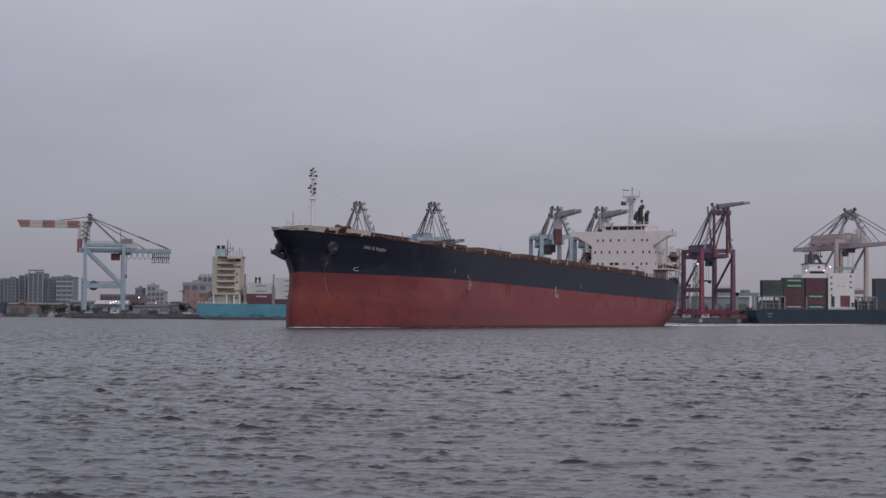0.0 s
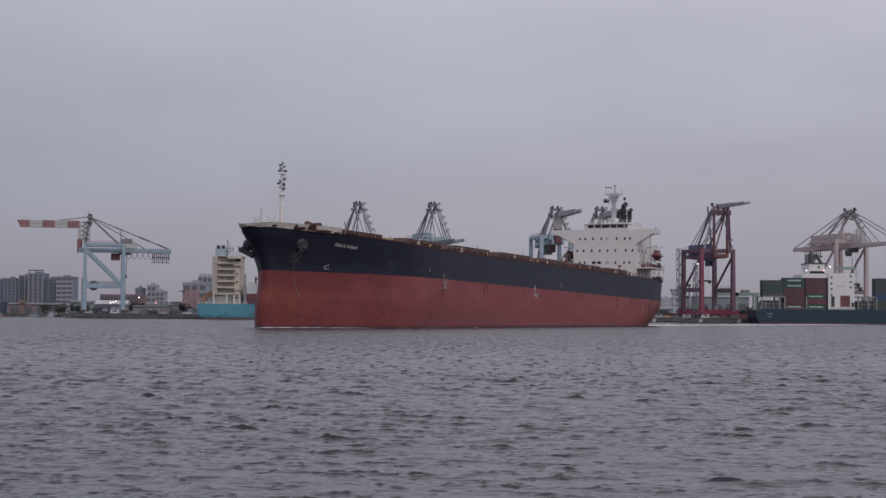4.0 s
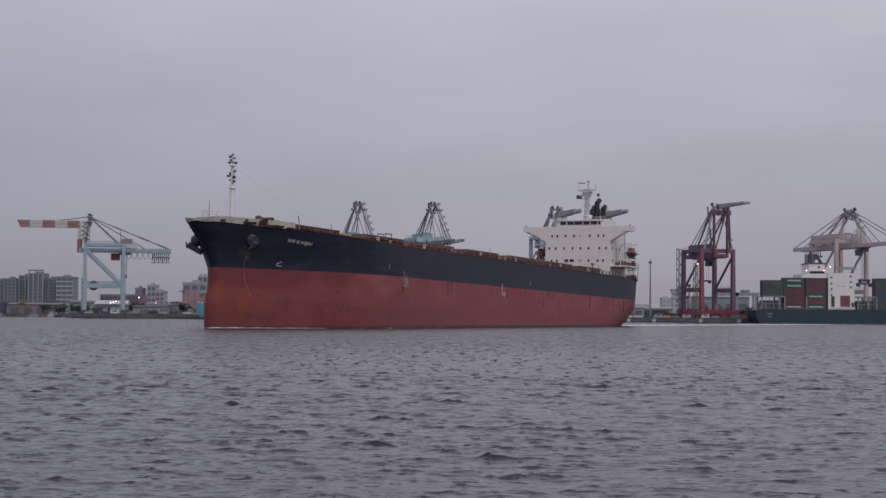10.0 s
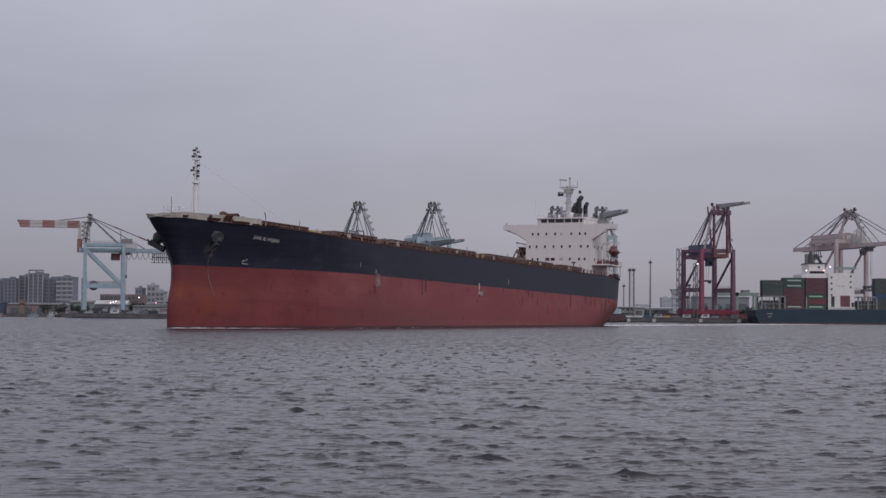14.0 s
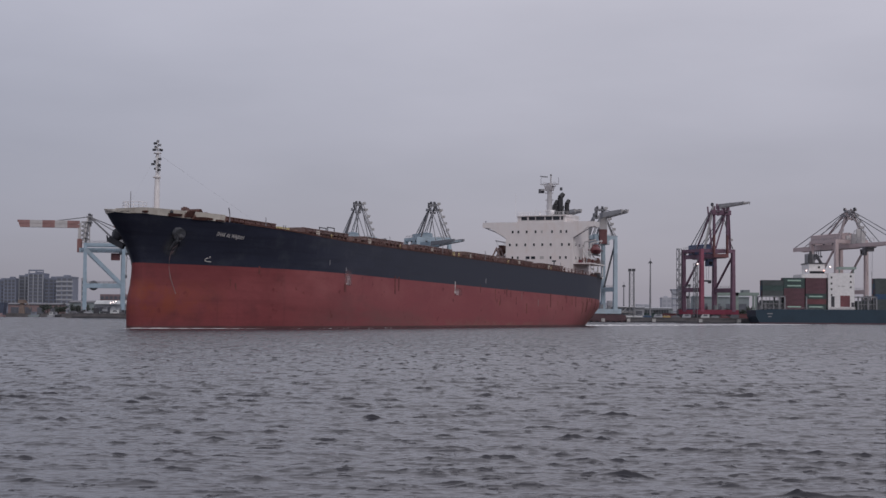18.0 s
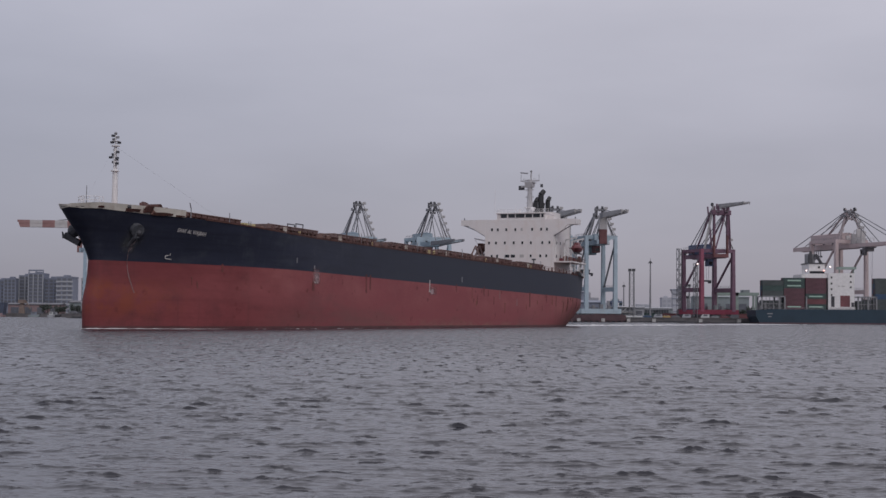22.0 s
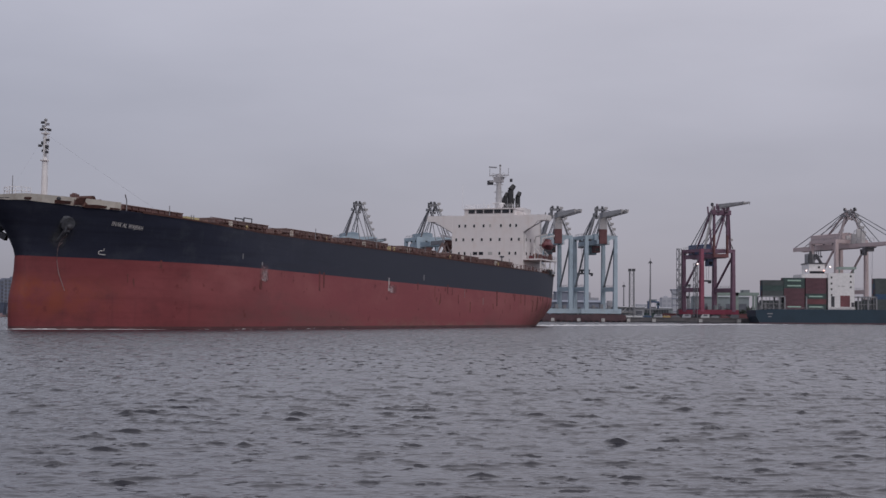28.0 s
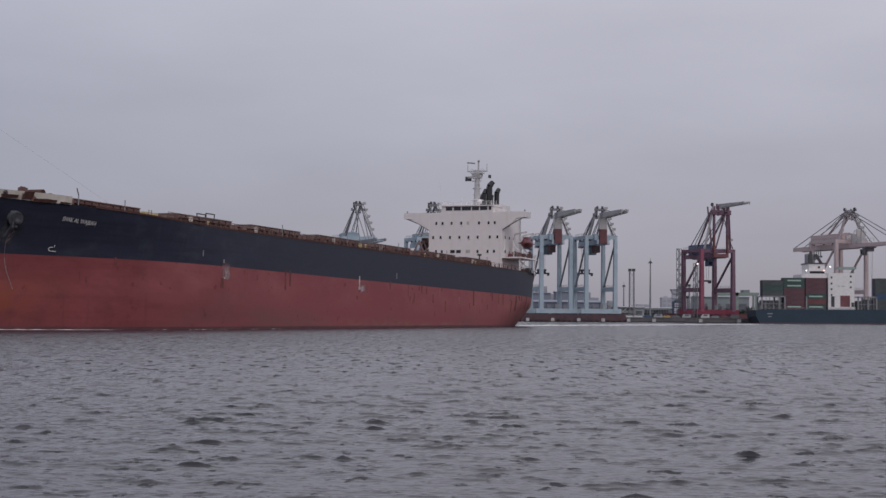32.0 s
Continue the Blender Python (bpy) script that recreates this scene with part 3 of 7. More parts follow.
# ---- bulk carrier: x aft from the stem, y to starboard, z up from the waterline at the stem ----
def lerp(x, xs, vs):
    return float(np.interp(x, xs, vs))


BOOT = 10.0


def stem_at(z):
    return lerp(z, [-4, 0, 2.5, 4.2, 5.4, 6.6, 8, 10, 11, 12.5, 14, 16, 18.6], [0.8, 0.3, 0.15, 0.2, 0.55, 0.95, 1.15, 1.1, 0.7, -0.45, -1.75, -3.62, -5.7])


def deck_z(s):
    nose = 0.3 * min(max((-1.5 - s) / 3.2, 0), 1) ** 1.5
    return 15.5 - nose + (2.3 * ((38 - s) / 45) ** 1.2 if s < 38 else 0)


def half(s, z):
    """Half-breadth of the hull at s, z."""
    st = stem_at(z)
    q = min(max((s - st) / 40.0, 0), 1)
    b = 16.1 * (1 - (1 - q) ** 2.05)
    r = lerp(z, [0, 7, 10, 12.5, 14, 16, 18.6], [1.5, 1.5, 1.1, 1.1, 1.6, 2.5, 3.4])
    if s < 12:  # rounded nose under the forecastle
        d = min(max((s - st) / r, 0), 1)
        n = r * math.sqrt(1 - (1 - d) ** 2) * lerp(s, [2, 12], [1, 0])
        b = (b ** 3 + n ** 3) ** (1 / 3)
    if z < 6.6:  # bulb
        r = 1.3 * math.sqrt(max(0, 1 - (max(z - 2, 0) / 4.8) ** 2))
        q = min(max((s - st) / 4.0, 0), 1)
        b = max(b, r * math.sqrt(1 - (1 - q) ** 2)) if s < 6 else max(b, r)
    if s > 150:
        end = lerp(z, [-5, 1, 2.5, 3.6, 5.5, 8, 16], [0.5, 1.0, 2.5, 4.4, 7.0, 9.4, 10.2])
        begin = lerp(z, [-5, 3, 9], [150, 158, 172])
        w = min(max((s - begin) / (206.5 - begin), 0), 1)
        b = b + (end - b) * w ** 2.1
    return b


def on_hull(s, z, off=0.03):
    return (s, -(half(s, z) + off), z)


def hull_strip(z_of, levels, name, material, parent, label):
    """One coat of the hull, both sides and the transom, between two heights."""
    ts = [0, .004, .012, .025, .045, .07, .1, .14, .19, .25, .32, .4, .5, .6, .7, .8, .9, 1.0]
    after = [46 + i * 8.0 for i in range(1, 14)] + [154, 158, 162, 166, 170, 174, 178, 182, 186, 190, 194, 197, 200, 202.5, 204.5, 206, 206.5]
    v, f = [], []
    rows = []
    for k in range(levels + 1):
        row = []
        for t in ts + after:
            s0 = t if t > 1 else None
            z = z_of(s0 if s0 is not None else -5 + t * 50, k / levels)
            if s0 is None:
                for _ in range(6):
                    st = stem_at(z)
                    s0 = st + t * (46 - st)
                    z = z_of(s0, k / levels)
            row.append((s0, half(s0, z) if t > 0 else 0.0, z))
        rows.append(row)
    n = len(rows[0])
    for side in (-1, 1):
        o = len(v)
        for row in rows:
            v += [(s, side * b, z) for s, b, z in row]
        for k in range(levels):
            for i in range(n - 1):
                a = o + k * n + i
                f.append((a, a + 1, a + n + 1, a + n))
    o2 = (levels + 1) * n
    for k in range(levels):  # transom
        a = k * n + n - 1
        f.append((a, o2 + a, o2 + a + n, a + n))
    g = Geo().add(v, f)
    me = g.mesh(name, material, True)
    b = bmesh.new()
    b.from_mesh(me)
    bmesh.ops.remove_doubles(b, verts=b.verts, dist=0.002)
    bmesh.ops.recalc_face_normals(b, faces=b.faces)
    b.to_mesh(me)
    b.free()
    me.polygons.foreach_set("use_smooth", [True] * len(me.polygons))
    return part(name, me, material, parent, label)


def hull_patch(s0, s1, z0, z1, name, material, parent, off=0.03, nz=4, ns=2, label="", ragged=0.0):
    """A thin patch that lies on the port side."""
    v, f = [], []
    rng = random.Random(int(s0 * 31 + z0 * 17))
    for k in range(nz + 1):
        for i in range(ns + 1):
            z = z0 + (z1 - z0) * k / nz + (rng.uniform(-ragged, ragged) if k in (0, nz) else 0)
            s = s0 + (s1 - s0) * i / ns + (rng.uniform(-ragged, ragged) * 0.5 if i in (0, ns) else 0)
            v.append(on_hull(s, z, off))
    m = len(v)
    v += [(x, y + off + 0.02, z) for x, y, z in v]
    for k in range(nz):
        for i in range(ns):
            a = k * (ns + 1) + i
            f += [(a, a + 1, a + ns + 2, a + ns + 1), (m + a, m + a + ns + 1, m + a + ns + 2, m + a + 1)]
    for k in range(nz):
        for i in (0, ns):
            a = k * (ns + 1) + i
            f.append((a, a + ns + 1, m + a + ns + 1, m + a))
    for i in range(ns):
        for k in (0, nz):
            a = k * (ns + 1) + i
            f.append((a, a + 1, m + a + 1, m + a))
    return part(name, Geo().add(v, f), material, parent, label)


def text_mesh(body, size):
    cu = bpy.data.curves.new("lettering", "FONT")
    cu.body, cu.size, cu.extrude, cu.resolution_u = body, size, 0.01, 3
    tmp = new("lettering", cu)
    me = bpy.data.meshes.new_from_object(tmp.evaluated_get(bpy.context.evaluated_depsgraph_get()))
    bpy.data.objects.remove(tmp)
    return me


def railing(run, height, gap, r=0.04, rails=2):
    """Posts and rails along a run of points."""
    g = Geo()
    for a, b in zip(run, run[1:]):
        a, b = Vector(a), Vector(b)
        n = max(1, int((b - a).length / gap))
        for i in range(n + 1):
            p = a.lerp(b, i / n)
            g.tube(p, p + Vector((0, 0, height)), r, n=4)
        for k in range(rails):
            h = Vector((0, 0, height * (k + 1) / rails))
            g.tube(a + h, b + h, r * 0.8, n=4)
    return g


def build_ship():
    ship = thing("bulk_carrier", "black and red bulk carrier under way, rust-streaked and riding high", "cargo ship")
    hull_strip(lambda s, k: -4 + (4.42 + 0.0169 * s) * k, 5, "wet_band", M_WET, ship, "dark wet band at the waterline")
    hull_strip(lambda s, k: 0.42 + 0.0169 * s + (BOOT - 0.42 - 0.0169 * s) * k, 14, "lower_hull", M_RED, ship, "weathered red lower hull paint with rust and scrapes")
    hull_strip(lambda s, k: BOOT + (deck_z(s) - BOOT) * k, 8, "upper_hull", M_BLACK, ship, "black upper hull paint")
    # deck
    v, f = [], []
    st = [-4.3, -4.1, -3.8, -3.5, -3, -2, -0.5, 1.5, 5, 10, 16, 24, 32, 40, 60, 100, 150, 165, 175, 185, 192, 198, 203, 206.4]
    for s in st:
        z = deck_z(s) - 0.12
        b = max(half(s, z) - 0.05, 0.02)
        v += [(s, -b, z), (s, b, z)]
    f = [(2 * i, 2 * i + 1, 2 * i + 3, 2 * i + 2) for i in range(len(st) - 1)]
    part("deck", Geo().add(v, f), M_DECK, ship, "rusty red-brown steel deck")
    # gunwale bar along the deck edge
    run = [on_hull(s, deck_z(s), -0.02) for s in (14, 18, 22, 27, 33, 40, 60, 80, 100, 120, 140, 160, 172, 182, 190, 197, 203, 206.3)]
    for side in (1, -1):
        g = Geo()
        for a, b in zip(run, run[1:]):
            g.beam((a[0], a[1] * side, a[2] + 0.05), (b[0], b[1] * side, b[2] + 0.05), 0.16, 0.22)
        part("gunwale", g, M_RUST_SHADE, ship, "rusty gunwale bar")
        part("railing", railing([(a[0], (a[1] + 0.4) * side, a[2]) for a in run[3:]], 1.05, 2.4, 0.045, 3), M_HATCH, ship, "rust-brown deck railing")
    # bow bulwark, cream with rust
    tip = -4.0
    for _ in range(40):
        tip = 0.5 * tip + 0.5 * stem_at(deck_z(tip))
    for side in (1, -1):
        ss = [tip + d for d in (0, 0.05, 0.12, 0.2, 0.3, 0.45, 0.65, 0.9, 1.2, 1.6)] + [-3.0, -2.4, -1.8, -1.2, -0.6, 0.4, 1.5, 2.5, 3.5, 4.5, 5.5, 6.8, 8, 9.3, 10.5]
        v, f = [], []
        for s in ss:
            zb = deck_z(s)
            zt = zb + lerp(s, [tip, -3, 0, 3, 6, 10.5], [0.42, 0.56, 0.72, 0.84, 0.94, 1.0])
            zt -= 0.1 if side == 1 else 0.0
            low = zb - lerp(s, [tip, tip + 0.6, 6, 10.5], [0.1, 0.3, 0.22, 0.1])
            v.append((s, side * (half(s, low) + 0.13), low))
            for z, off in ((zt, 0.26), (zt, -0.1), (zb - 0.02, -0.22)):
                v.append((s, side * max(half(s, zb - 0.02) + off, 0.0), z))
        for i in range(len(ss) - 1):
            for j in range(4):
                f.append((4 * i + j, 4 * i + (j + 1) % 4, 4 * i + 4 + (j + 1) % 4, 4 * i + 4 + j))
        f += [(0, 1, 2, 3), tuple(4 * len(ss) - 4 + j for j in (3, 2, 1, 0))]
        bw = part("bulwark", Geo().add(v, f), M_CREAM, ship, "cream bow bulwark with rusty lower edge")
        for s in (2.2,):
            if side == 1:
                hull_y = -(half(s, deck_z(s)) + 0.1)
                # the hole is a dark ball, its shade given by colour
                part("fairlead", Geo().ball((s, hull_y, deck_z(s) + 0.45), 0.42, 0.25, 0.32), M_DARK, bw, "dark ball for the shade inside a mooring fairlead")
    for s0, s1, z0, z1 in ((1.7, 3.6, -0.15, 0.22), (4.3, 5.3, -0.1, 0.85), (5.6, 8.4, -0.2, 0.2), (-2.4, -1.6, -0.15, 0.12), (9.0, 10.3, -0.12, 0.1)):
        zd = deck_z((s0 + s1) / 2)
        hull_patch(s0, s1, zd + z0, zd + z1, "rust_patch", M_RUST_SHADE, ship, off=0.3, label="dark rusty plate", ragged=0.06)
    for sd, top in ((-1, 18.5), (1, 17.9)):
        g = Geo().box(4.2, 5.3, sd * 6.3 - 0.4, sd * 6.3 + 0.4, 17.0, top).tube((4.3, sd * 6.3, top), (5.2, sd * 6.3, top), 0.16, n=8)
        part("roller_chock", g, M_HATCH, ship, "rust-brown mooring chock")
    # forecastle gear
    for y in (-5.4, 5.4):
        w = part("windlass", Geo().tube((9.0, y - 1.1, 18.05), (9.0, y + 1.1, 18.05), 0.62, n=14).box(8.4, 9.8, y - 1.5, y + 1.5, 16.6, 17.4), M_RUST_SHADE, ship, "rusty brown windlass")
        part("drum", Geo().tube((9.0, y + 1.2, 17.8), (9.0, y + 1.9, 17.8), 0.7, n=12), M_HATCH, w)
        part("winch", Geo().tube((10.7, y - 1.2, 17.75), (10.7, y + 1.2, 17.75), 0.55, n=10).box(10.2, 11.5, y - 1.6, y + 1.6, 16.5, 17.3), M_HATCH, ship, "rust-brown mooring winch")
    for sd in (-1, 1):
        part("forecastle_screen", Geo().beam((5.2, sd * 7.2, 17.3), (11.4, sd * 9.6, 17.1), 0.12, 0.9), M_COAM, ship, "rust-stained cream screen on the forecastle")
    dv = part("davit", Geo().tube((12.6, -9.6, 16.4), (12.6, -9.6, 18.2), 0.09, n=6).tube((12.6, -9.6, 18.2), (11.7, -9.9, 19.0), 0.08, n=6), M_STEEL, ship, "small curved deck davit")
    # foremast
    fm = part("foremast", Geo().tube((6.6, 0, 16.8), (6.6, 0, 23.5), 0.42, 0.36, n=12).tube((6.6, 0, 23.5), (6.6, 0, 27.3), 0.3, 0.24, n=10).tube((6.6, 0, 27.3), (6.6, 0, 29.1), 0.12, n=6), M_WHITE2, ship, "white foremast with lamp platforms")
    part("platform", Geo().tube((6.6, 0, 23.45), (6.6, 0, 23.6), 0.62, n=12), M_WHITE2, fm)
    part("platform", Geo().tube((6.6, 0, 27.2), (6.6, 0, 27.35), 0.62, n=12), M_WHITE2, fm)
    part("platform_rail", Geo().tube((6.6, 0, 27.95), (6.6, 0, 28.0), 0.58, n=12), M_WHITE2, fm)
    part("ladder", Geo().beam((7.1, -0.2, 17), (7.1, -0.2, 27), 0.05).beam((7.1, 0.2, 17), (7.1, 0.2, 27), 0.05), M_WHITE2, fm)
    for x, y, z, mtl in ((6.25, -0.62, 26.3, M_DARK), (6.9, 0.55, 26.05, M_DARK), (6.3, -0.5, 25.4, M_DARK), (6.9, 0.45, 24.9, M_DARK), (6.3, 0.62, 25.55, M_DARK), (6.2, -0.55, 24.6, M_DARK), (6.8, 0.2, 26.7, M_WHITE2),
                         (6.3, -0.5, 28.5, M_STEEL), (6.9, 0.5, 28.3, M_STEEL), (6.4, 0.5, 27.8, M_DARK), (6.8, -0.5, 27.75, M_DARK), (6.5, 0.4, 28.8, M_DARK)):
        part("lamp", Geo().box(x - 0.2, x + 0.2, y - 0.2, y + 0.2, z - 0.16, z + 0.16).beam((x, y, z), (6.6, 0, z - 0.1), 0.08), mtl, fm, "mast lamp")
    part("lamp", Geo().ball((6.6, 0, 29.15), 0.25, 0.25, 0.25), M_STEEL, fm)
    part("crossbar", Geo().beam((6.3, -0.75, 25.0), (6.9, 0.75, 25.9), 0.12), M_DARK, fm)
    part("stay_wire", Geo().tube((6.6, 0, 27.2), (-0.6, 0, 19), 0.008, n=4), M_STEEL, ship)
    part("stay_wire", Geo().tube((6.6, 0, 27.2), (20.0, -9.4, 17.8), 0.008, n=4), M_STEEL, ship)
    part("stay_wire", Geo().tube((6.6, 0, 27.2), (20.0, 9.4, 17.8), 0.008, n=4), M_STEEL, ship)
    # bow staff and bow rail
    part("jackstaff", Geo().tube((-0.6, 0, 17.2), (-0.6, 0, 20.7), 0.09, 0.06, n=6), M_STEEL, ship, "thin bow flagstaff")
    part("bow_rail", railing([(1.2, -1.7, 17.6), (-0.5, -1.4, 17.6), (-1.2, 0, 17.6), (-0.5, 1.4, 17.6), (1.2, 1.7, 17.6)], 1.55, 0.7, 0.045, 3), M_WHITE2, ship, "white pipe bow rail")
    # hawse pipes with anchors
    for side in (1, -1):
        s, z = 4.5, 14.7
        b = half(s, z)
        mt = M_HAWSE if side == 1 else M_DARK
        part("hawse_pipe", Geo().tube((s + 0.5, -side * (b - 0.9), z + 0.5), (s - 0.25, -side * (b + 0.55), z - 0.35), 0.9, 1.0, n=14), M_HAWSE, ship, "dark grey worn hawse bolster")
        if side == 1:
            part("bolster", Geo().ball((s, -(b + 0.05), z + 0.05), 0.98, 0.3, 1.0, 16, 9), M_HAWSE, ship, "pale grey rounded hawse bolster", smooth=True)
            # dark ball paints the shade inside the pipe's mouth
            part("hawse_mouth", Geo().ball((s + 0.05, -(b + 0.5), z - 0.65), 0.55, 0.42, 0.5, 12, 6), M_DARK, ship, "dark ball for the shaded mouth of the hawse pipe")
            an = part("anchor", Geo().beam((s - 0.1, -(b + 0.1), z - 0.3), (s + 0.1, -(b + 0.35), z - 1.3), 0.42), mt, ship, "worn grey stockless anchor drawn up into its hawse pipe")
            part("crown", Geo().beam((s - 0.15, -(b + 0.4), z - 0.75), (s + 0.1, -(half(s, z - 2.6) + 0.1), z - 2.6), 0.8, 0.3, 0.2, 0.15), mt, an)
            for k in (-1, 1):
                part("fluke", Geo().beam((s + k * 0.42, -(b + 0.1), z - 1.4), (s - 0.1 + k * 0.55, -(b + 0.5), z - 0.2), 0.2, 0.28, 0.1, 0.12), mt, an)
            continue
        part("bolster", Geo().ball((s - 0.1, -side * (b + 0.35), z - 0.2), 1.0, 0.75, 1.05, 14, 8), M_HAWSE, ship, "rounded hawse bolster", smooth=True)
        an = part("anchor", Geo().beam((s, -side * b, z - 0.1), (s - 0.5, -side * (b + 1.0), z - 1.1), 0.4), mt, ship, "dark stockless anchor in its hawse pipe")
        out, low = b + 1.75, half(s, 12.0) + 0.75
        part("crown", Geo().beam((s - 0.6, -side * (out - 0.4), z - 0.85), (s - 0.3, -side * (low - 0.1), z - 2.1), 0.95, 0.9, 0.85, 0.8), mt, an)
        for k in (-1, 1):
            part("fluke", Geo().beam((s - 0.5 + k * 0.6, -side * (out - 0.5), z - 1.3), (s - 0.6 + k * 0.6, -side * (out - 0.25), z - 0.35), 0.35, 0.45, 0.12, 0.15), mt, an)
    # name on the bow and markings
    for side in (1,):
        me = text_mesh("SHAK AL WAJBAH", 1.0)
        w = max(p.co.x for p in me.vertices)
        for p in me.vertices:
            k = p.co.x / w
            s = 10.2 + 4.6 * k
            z = 14.6 - 0.42 * k + p.co.y * 0.8
            off = 0.02 + (0.02 if p.co.z > 0 else 0)
            p.co = on_hull(s, z, off)
        me.materials.append(M_MARK)
        part("ship_name", me, M_MARK, ship, "white painted ship's name SHAK AL WAJBAH")
    g = Geo()
    arc = [(10.4 + 0.3 * math.cos(a), 10.85 + 0.25 * math.sin(a)) for a in [math.radians(x) for x in range(60, 300, 20)]] + [(10.4, 10.59), (11.05, 10.56)]
    for (a, za), (b, zb) in zip(arc, arc[1:]):
        g.beam(on_hull(a, za), on_hull(b, zb), 0.05, 0.085)
    g.beam(on_hull(10.7, 11.1), on_hull(10.7, 11.4), 0.05, 0.09)
    part("bulb_mark", g, M_MARK, ship, "white bulbous-bow warning mark")
    for s0, s1, z0, z1, mtl, lb in ((41.2, 41.9, 8.15, 8.45, M_MARK, "white mark"), (41.0, 41.3, 10.5, 11.0, M_STEEL, "pale mark"),
                                    (90.2, 90.5, 8.5, 10.6, M_MARK, "white tug mark"), (90.0, 91.2, 8.25, 8.75, M_MARK, "white tug mark"), 
                                    (35.2, 35.4, 11.2, 12.0, M_STEEL, "pale draught line"), (107.0, 107.3, 10.8, 11.9, M_STEEL, "pale draught line"), (139.8, 140.2, 7.0, 8.5, M_SALT, "pale draught line"),
                                    (128.9, 129.2, 8.2, 9.9, M_SALT, "pale line")):
        hull_patch(s0, s1, z0, z1, "painted_mark", mtl, ship, label=lb, ragged=0.06)
    for s0, w, z0, z1 in ((61.2, 0.5, 7.2, 10.4), (62.9, 0.45, 7.8, 10.3), (40.4, 0.8, 6.9, 8.3), (119.5, 0.4, 8.6, 10.4), (148.2, 0.7, 7.0, 10.2), (176.0, 1.0, 6.6, 9.8), (186.5, 0.8, 7.4, 10.1),
                          (15.0, 0.18, 6.3, 7.4), (14.2, 0.12, 6.9, 8.0), (104.0, 0.3, 8.9, 10.4), (19.0, 0.3, 9.0, 10.3), (160.0, 0.4, 8.4, 10.2)):
        hull_patch(s0, s0 + w, z0, z1, "rust_streak", M_REDSTREAK, ship, label="dark rust streak", ragged=0.12)
    rr = random.Random(9)
    # rubbed paint round the tug marks, and scuffs round the hawse pipe
    for k, (s0, s1, z0, z1, mtl) in enumerate(((40.3, 43.6, 7.9, 11.2, M_STAIN), (40.6, 43.2, 8.0, 10.4, M_RUB), (41.2, 42.8, 7.9, 9.2, M_RUB), (89.6, 94.4, 7.7, 9.9, M_STAIN), (90.2, 93.0, 7.8, 9.4, M_RUB))):
        hull_patch(s0, s1, z0, z1, "rubbed_smear", mtl, ship, off=0.03 + 0.004 * k, label="pale rubbed smear", nz=8, ns=6)
    for k, (s0, s1, z0, z1) in enumerate(((3.1, 6.6, 11.6, 15.9), (3.9, 6.0, 10.9, 14.4))):
        hull_patch(s0, s1, z0, z1, "scuff", M_SCUFF, ship, off=0.03 + 0.004 * k, label="grey scuffed paint below the hawse pipe", nz=8, ns=6)
    for k in range(22):
        s0, top = 112 + rr.random() * 90, rr.choice((9.9, 9.9, 8.6, 7.4))
        hull_patch(s0, s0 + rr.uniform(0.1, 0.4), top - rr.uniform(0.5, 2.6), top, "rust_streak", M_REDSTREAK if k % 3 else M_RUSTDULL, ship, label="thin rust streak", ragged=0.1)
    # salty trickle below the hawse pipe
    pts = [(5.0, 12.0), (5.0, 11.6), (5.2, 10.6), (5.3, 9.6), (5.4, 8.7), (5.55, 7.8), (5.75, 6.9), (5.9, 6.0), (6.0, 5.4)]
    g = Geo()
    for (a, za), (b, zb) in zip(pts, pts[1:]):
        g.beam(on_hull(a, za), on_hull(b, zb), 0.03, 0.11)
    for (a, za), (b, zb) in (((5.0, 12.4), (4.6, 13.2)), ((5.0, 12.2), (5.4, 13.0)), ((5.05, 11.4), (5.3, 12.0))):
        g.beam(on_hull(a, za), on_hull(b, zb), 0.03, 0.1)
    part("salt_trickle", g, M_TRICKLE, ship, "pale trickle stain below the hawse pipe")

    # hatches
    def hatch(s0, s1, wide, paint, top):
        zc, zt = 17.15, 17.9
        h = part("hatch_coaming", Geo().box(s0 + 0.4, s1 - 0.4, -wide + 0.35, wide - 0.35, 15.3, zc), M_COAM, ship, "cream and rust hatch coaming with stays")
        n = int((s1 - s0) / 1.55)
        for i in range(n + 1):
            s = s0 + 0.6 + (s1 - s0 - 1.2) * i / n
            for sd in (-1, 1):
                part("stay", Geo().prism([(sd * (wide - 0.36), 15.35), (sd * (wide + 0.55), 15.35), (sd * (wide + 0.5), 15.6), (sd * (wide - 0.05), zc), (sd * (wide - 0.36), zc)], s - 0.09, s + 0.09, "x"), M_HATCH, h)
        mid = (s0 + s1) / 2
        for a, b in ((s0, mid - 0.06), (mid + 0.06, s1)):
            c = part("hatch_cover", Geo().box(a, b, -wide, wide, zc + 0.02, zt - 0.1).prism([(-wide, zt - 0.1), (wide, zt - 0.1), (wide - 0.4, zt), (-wide + 0.4, zt)], a, b, "x"), paint, ship, "rust-stained brown steel hatch cover panel")
            part("cover_rim", Geo().box(a - 0.03, b + 0.03, -wide - 0.12, wide + 0.12, zt - 0.2, zt - 0.08), top, c)
            part("cleat_bar", Geo().box(a + 0.3, b - 0.3, -wide - 0.1, -wide, zc + 0.02, zc + 0.12), M_RUST_SHADE, c)
            k = int((b - a) / 1.7)
            for i in range(1, k):
                s = a + (b - a) * i / k
                for sd in (-1, 1):
                    part("rib", Geo().box(s - 0.06, s + 0.06, sd * (wide + 0.06) - 0.06, sd * (wide + 0.06) + 0.06, zc + 0.08, zt - 0.12), M_RUST_SHADE, c)

    hatch(12.4, 30.0, 8.4, M_HATCH, M_COAM)
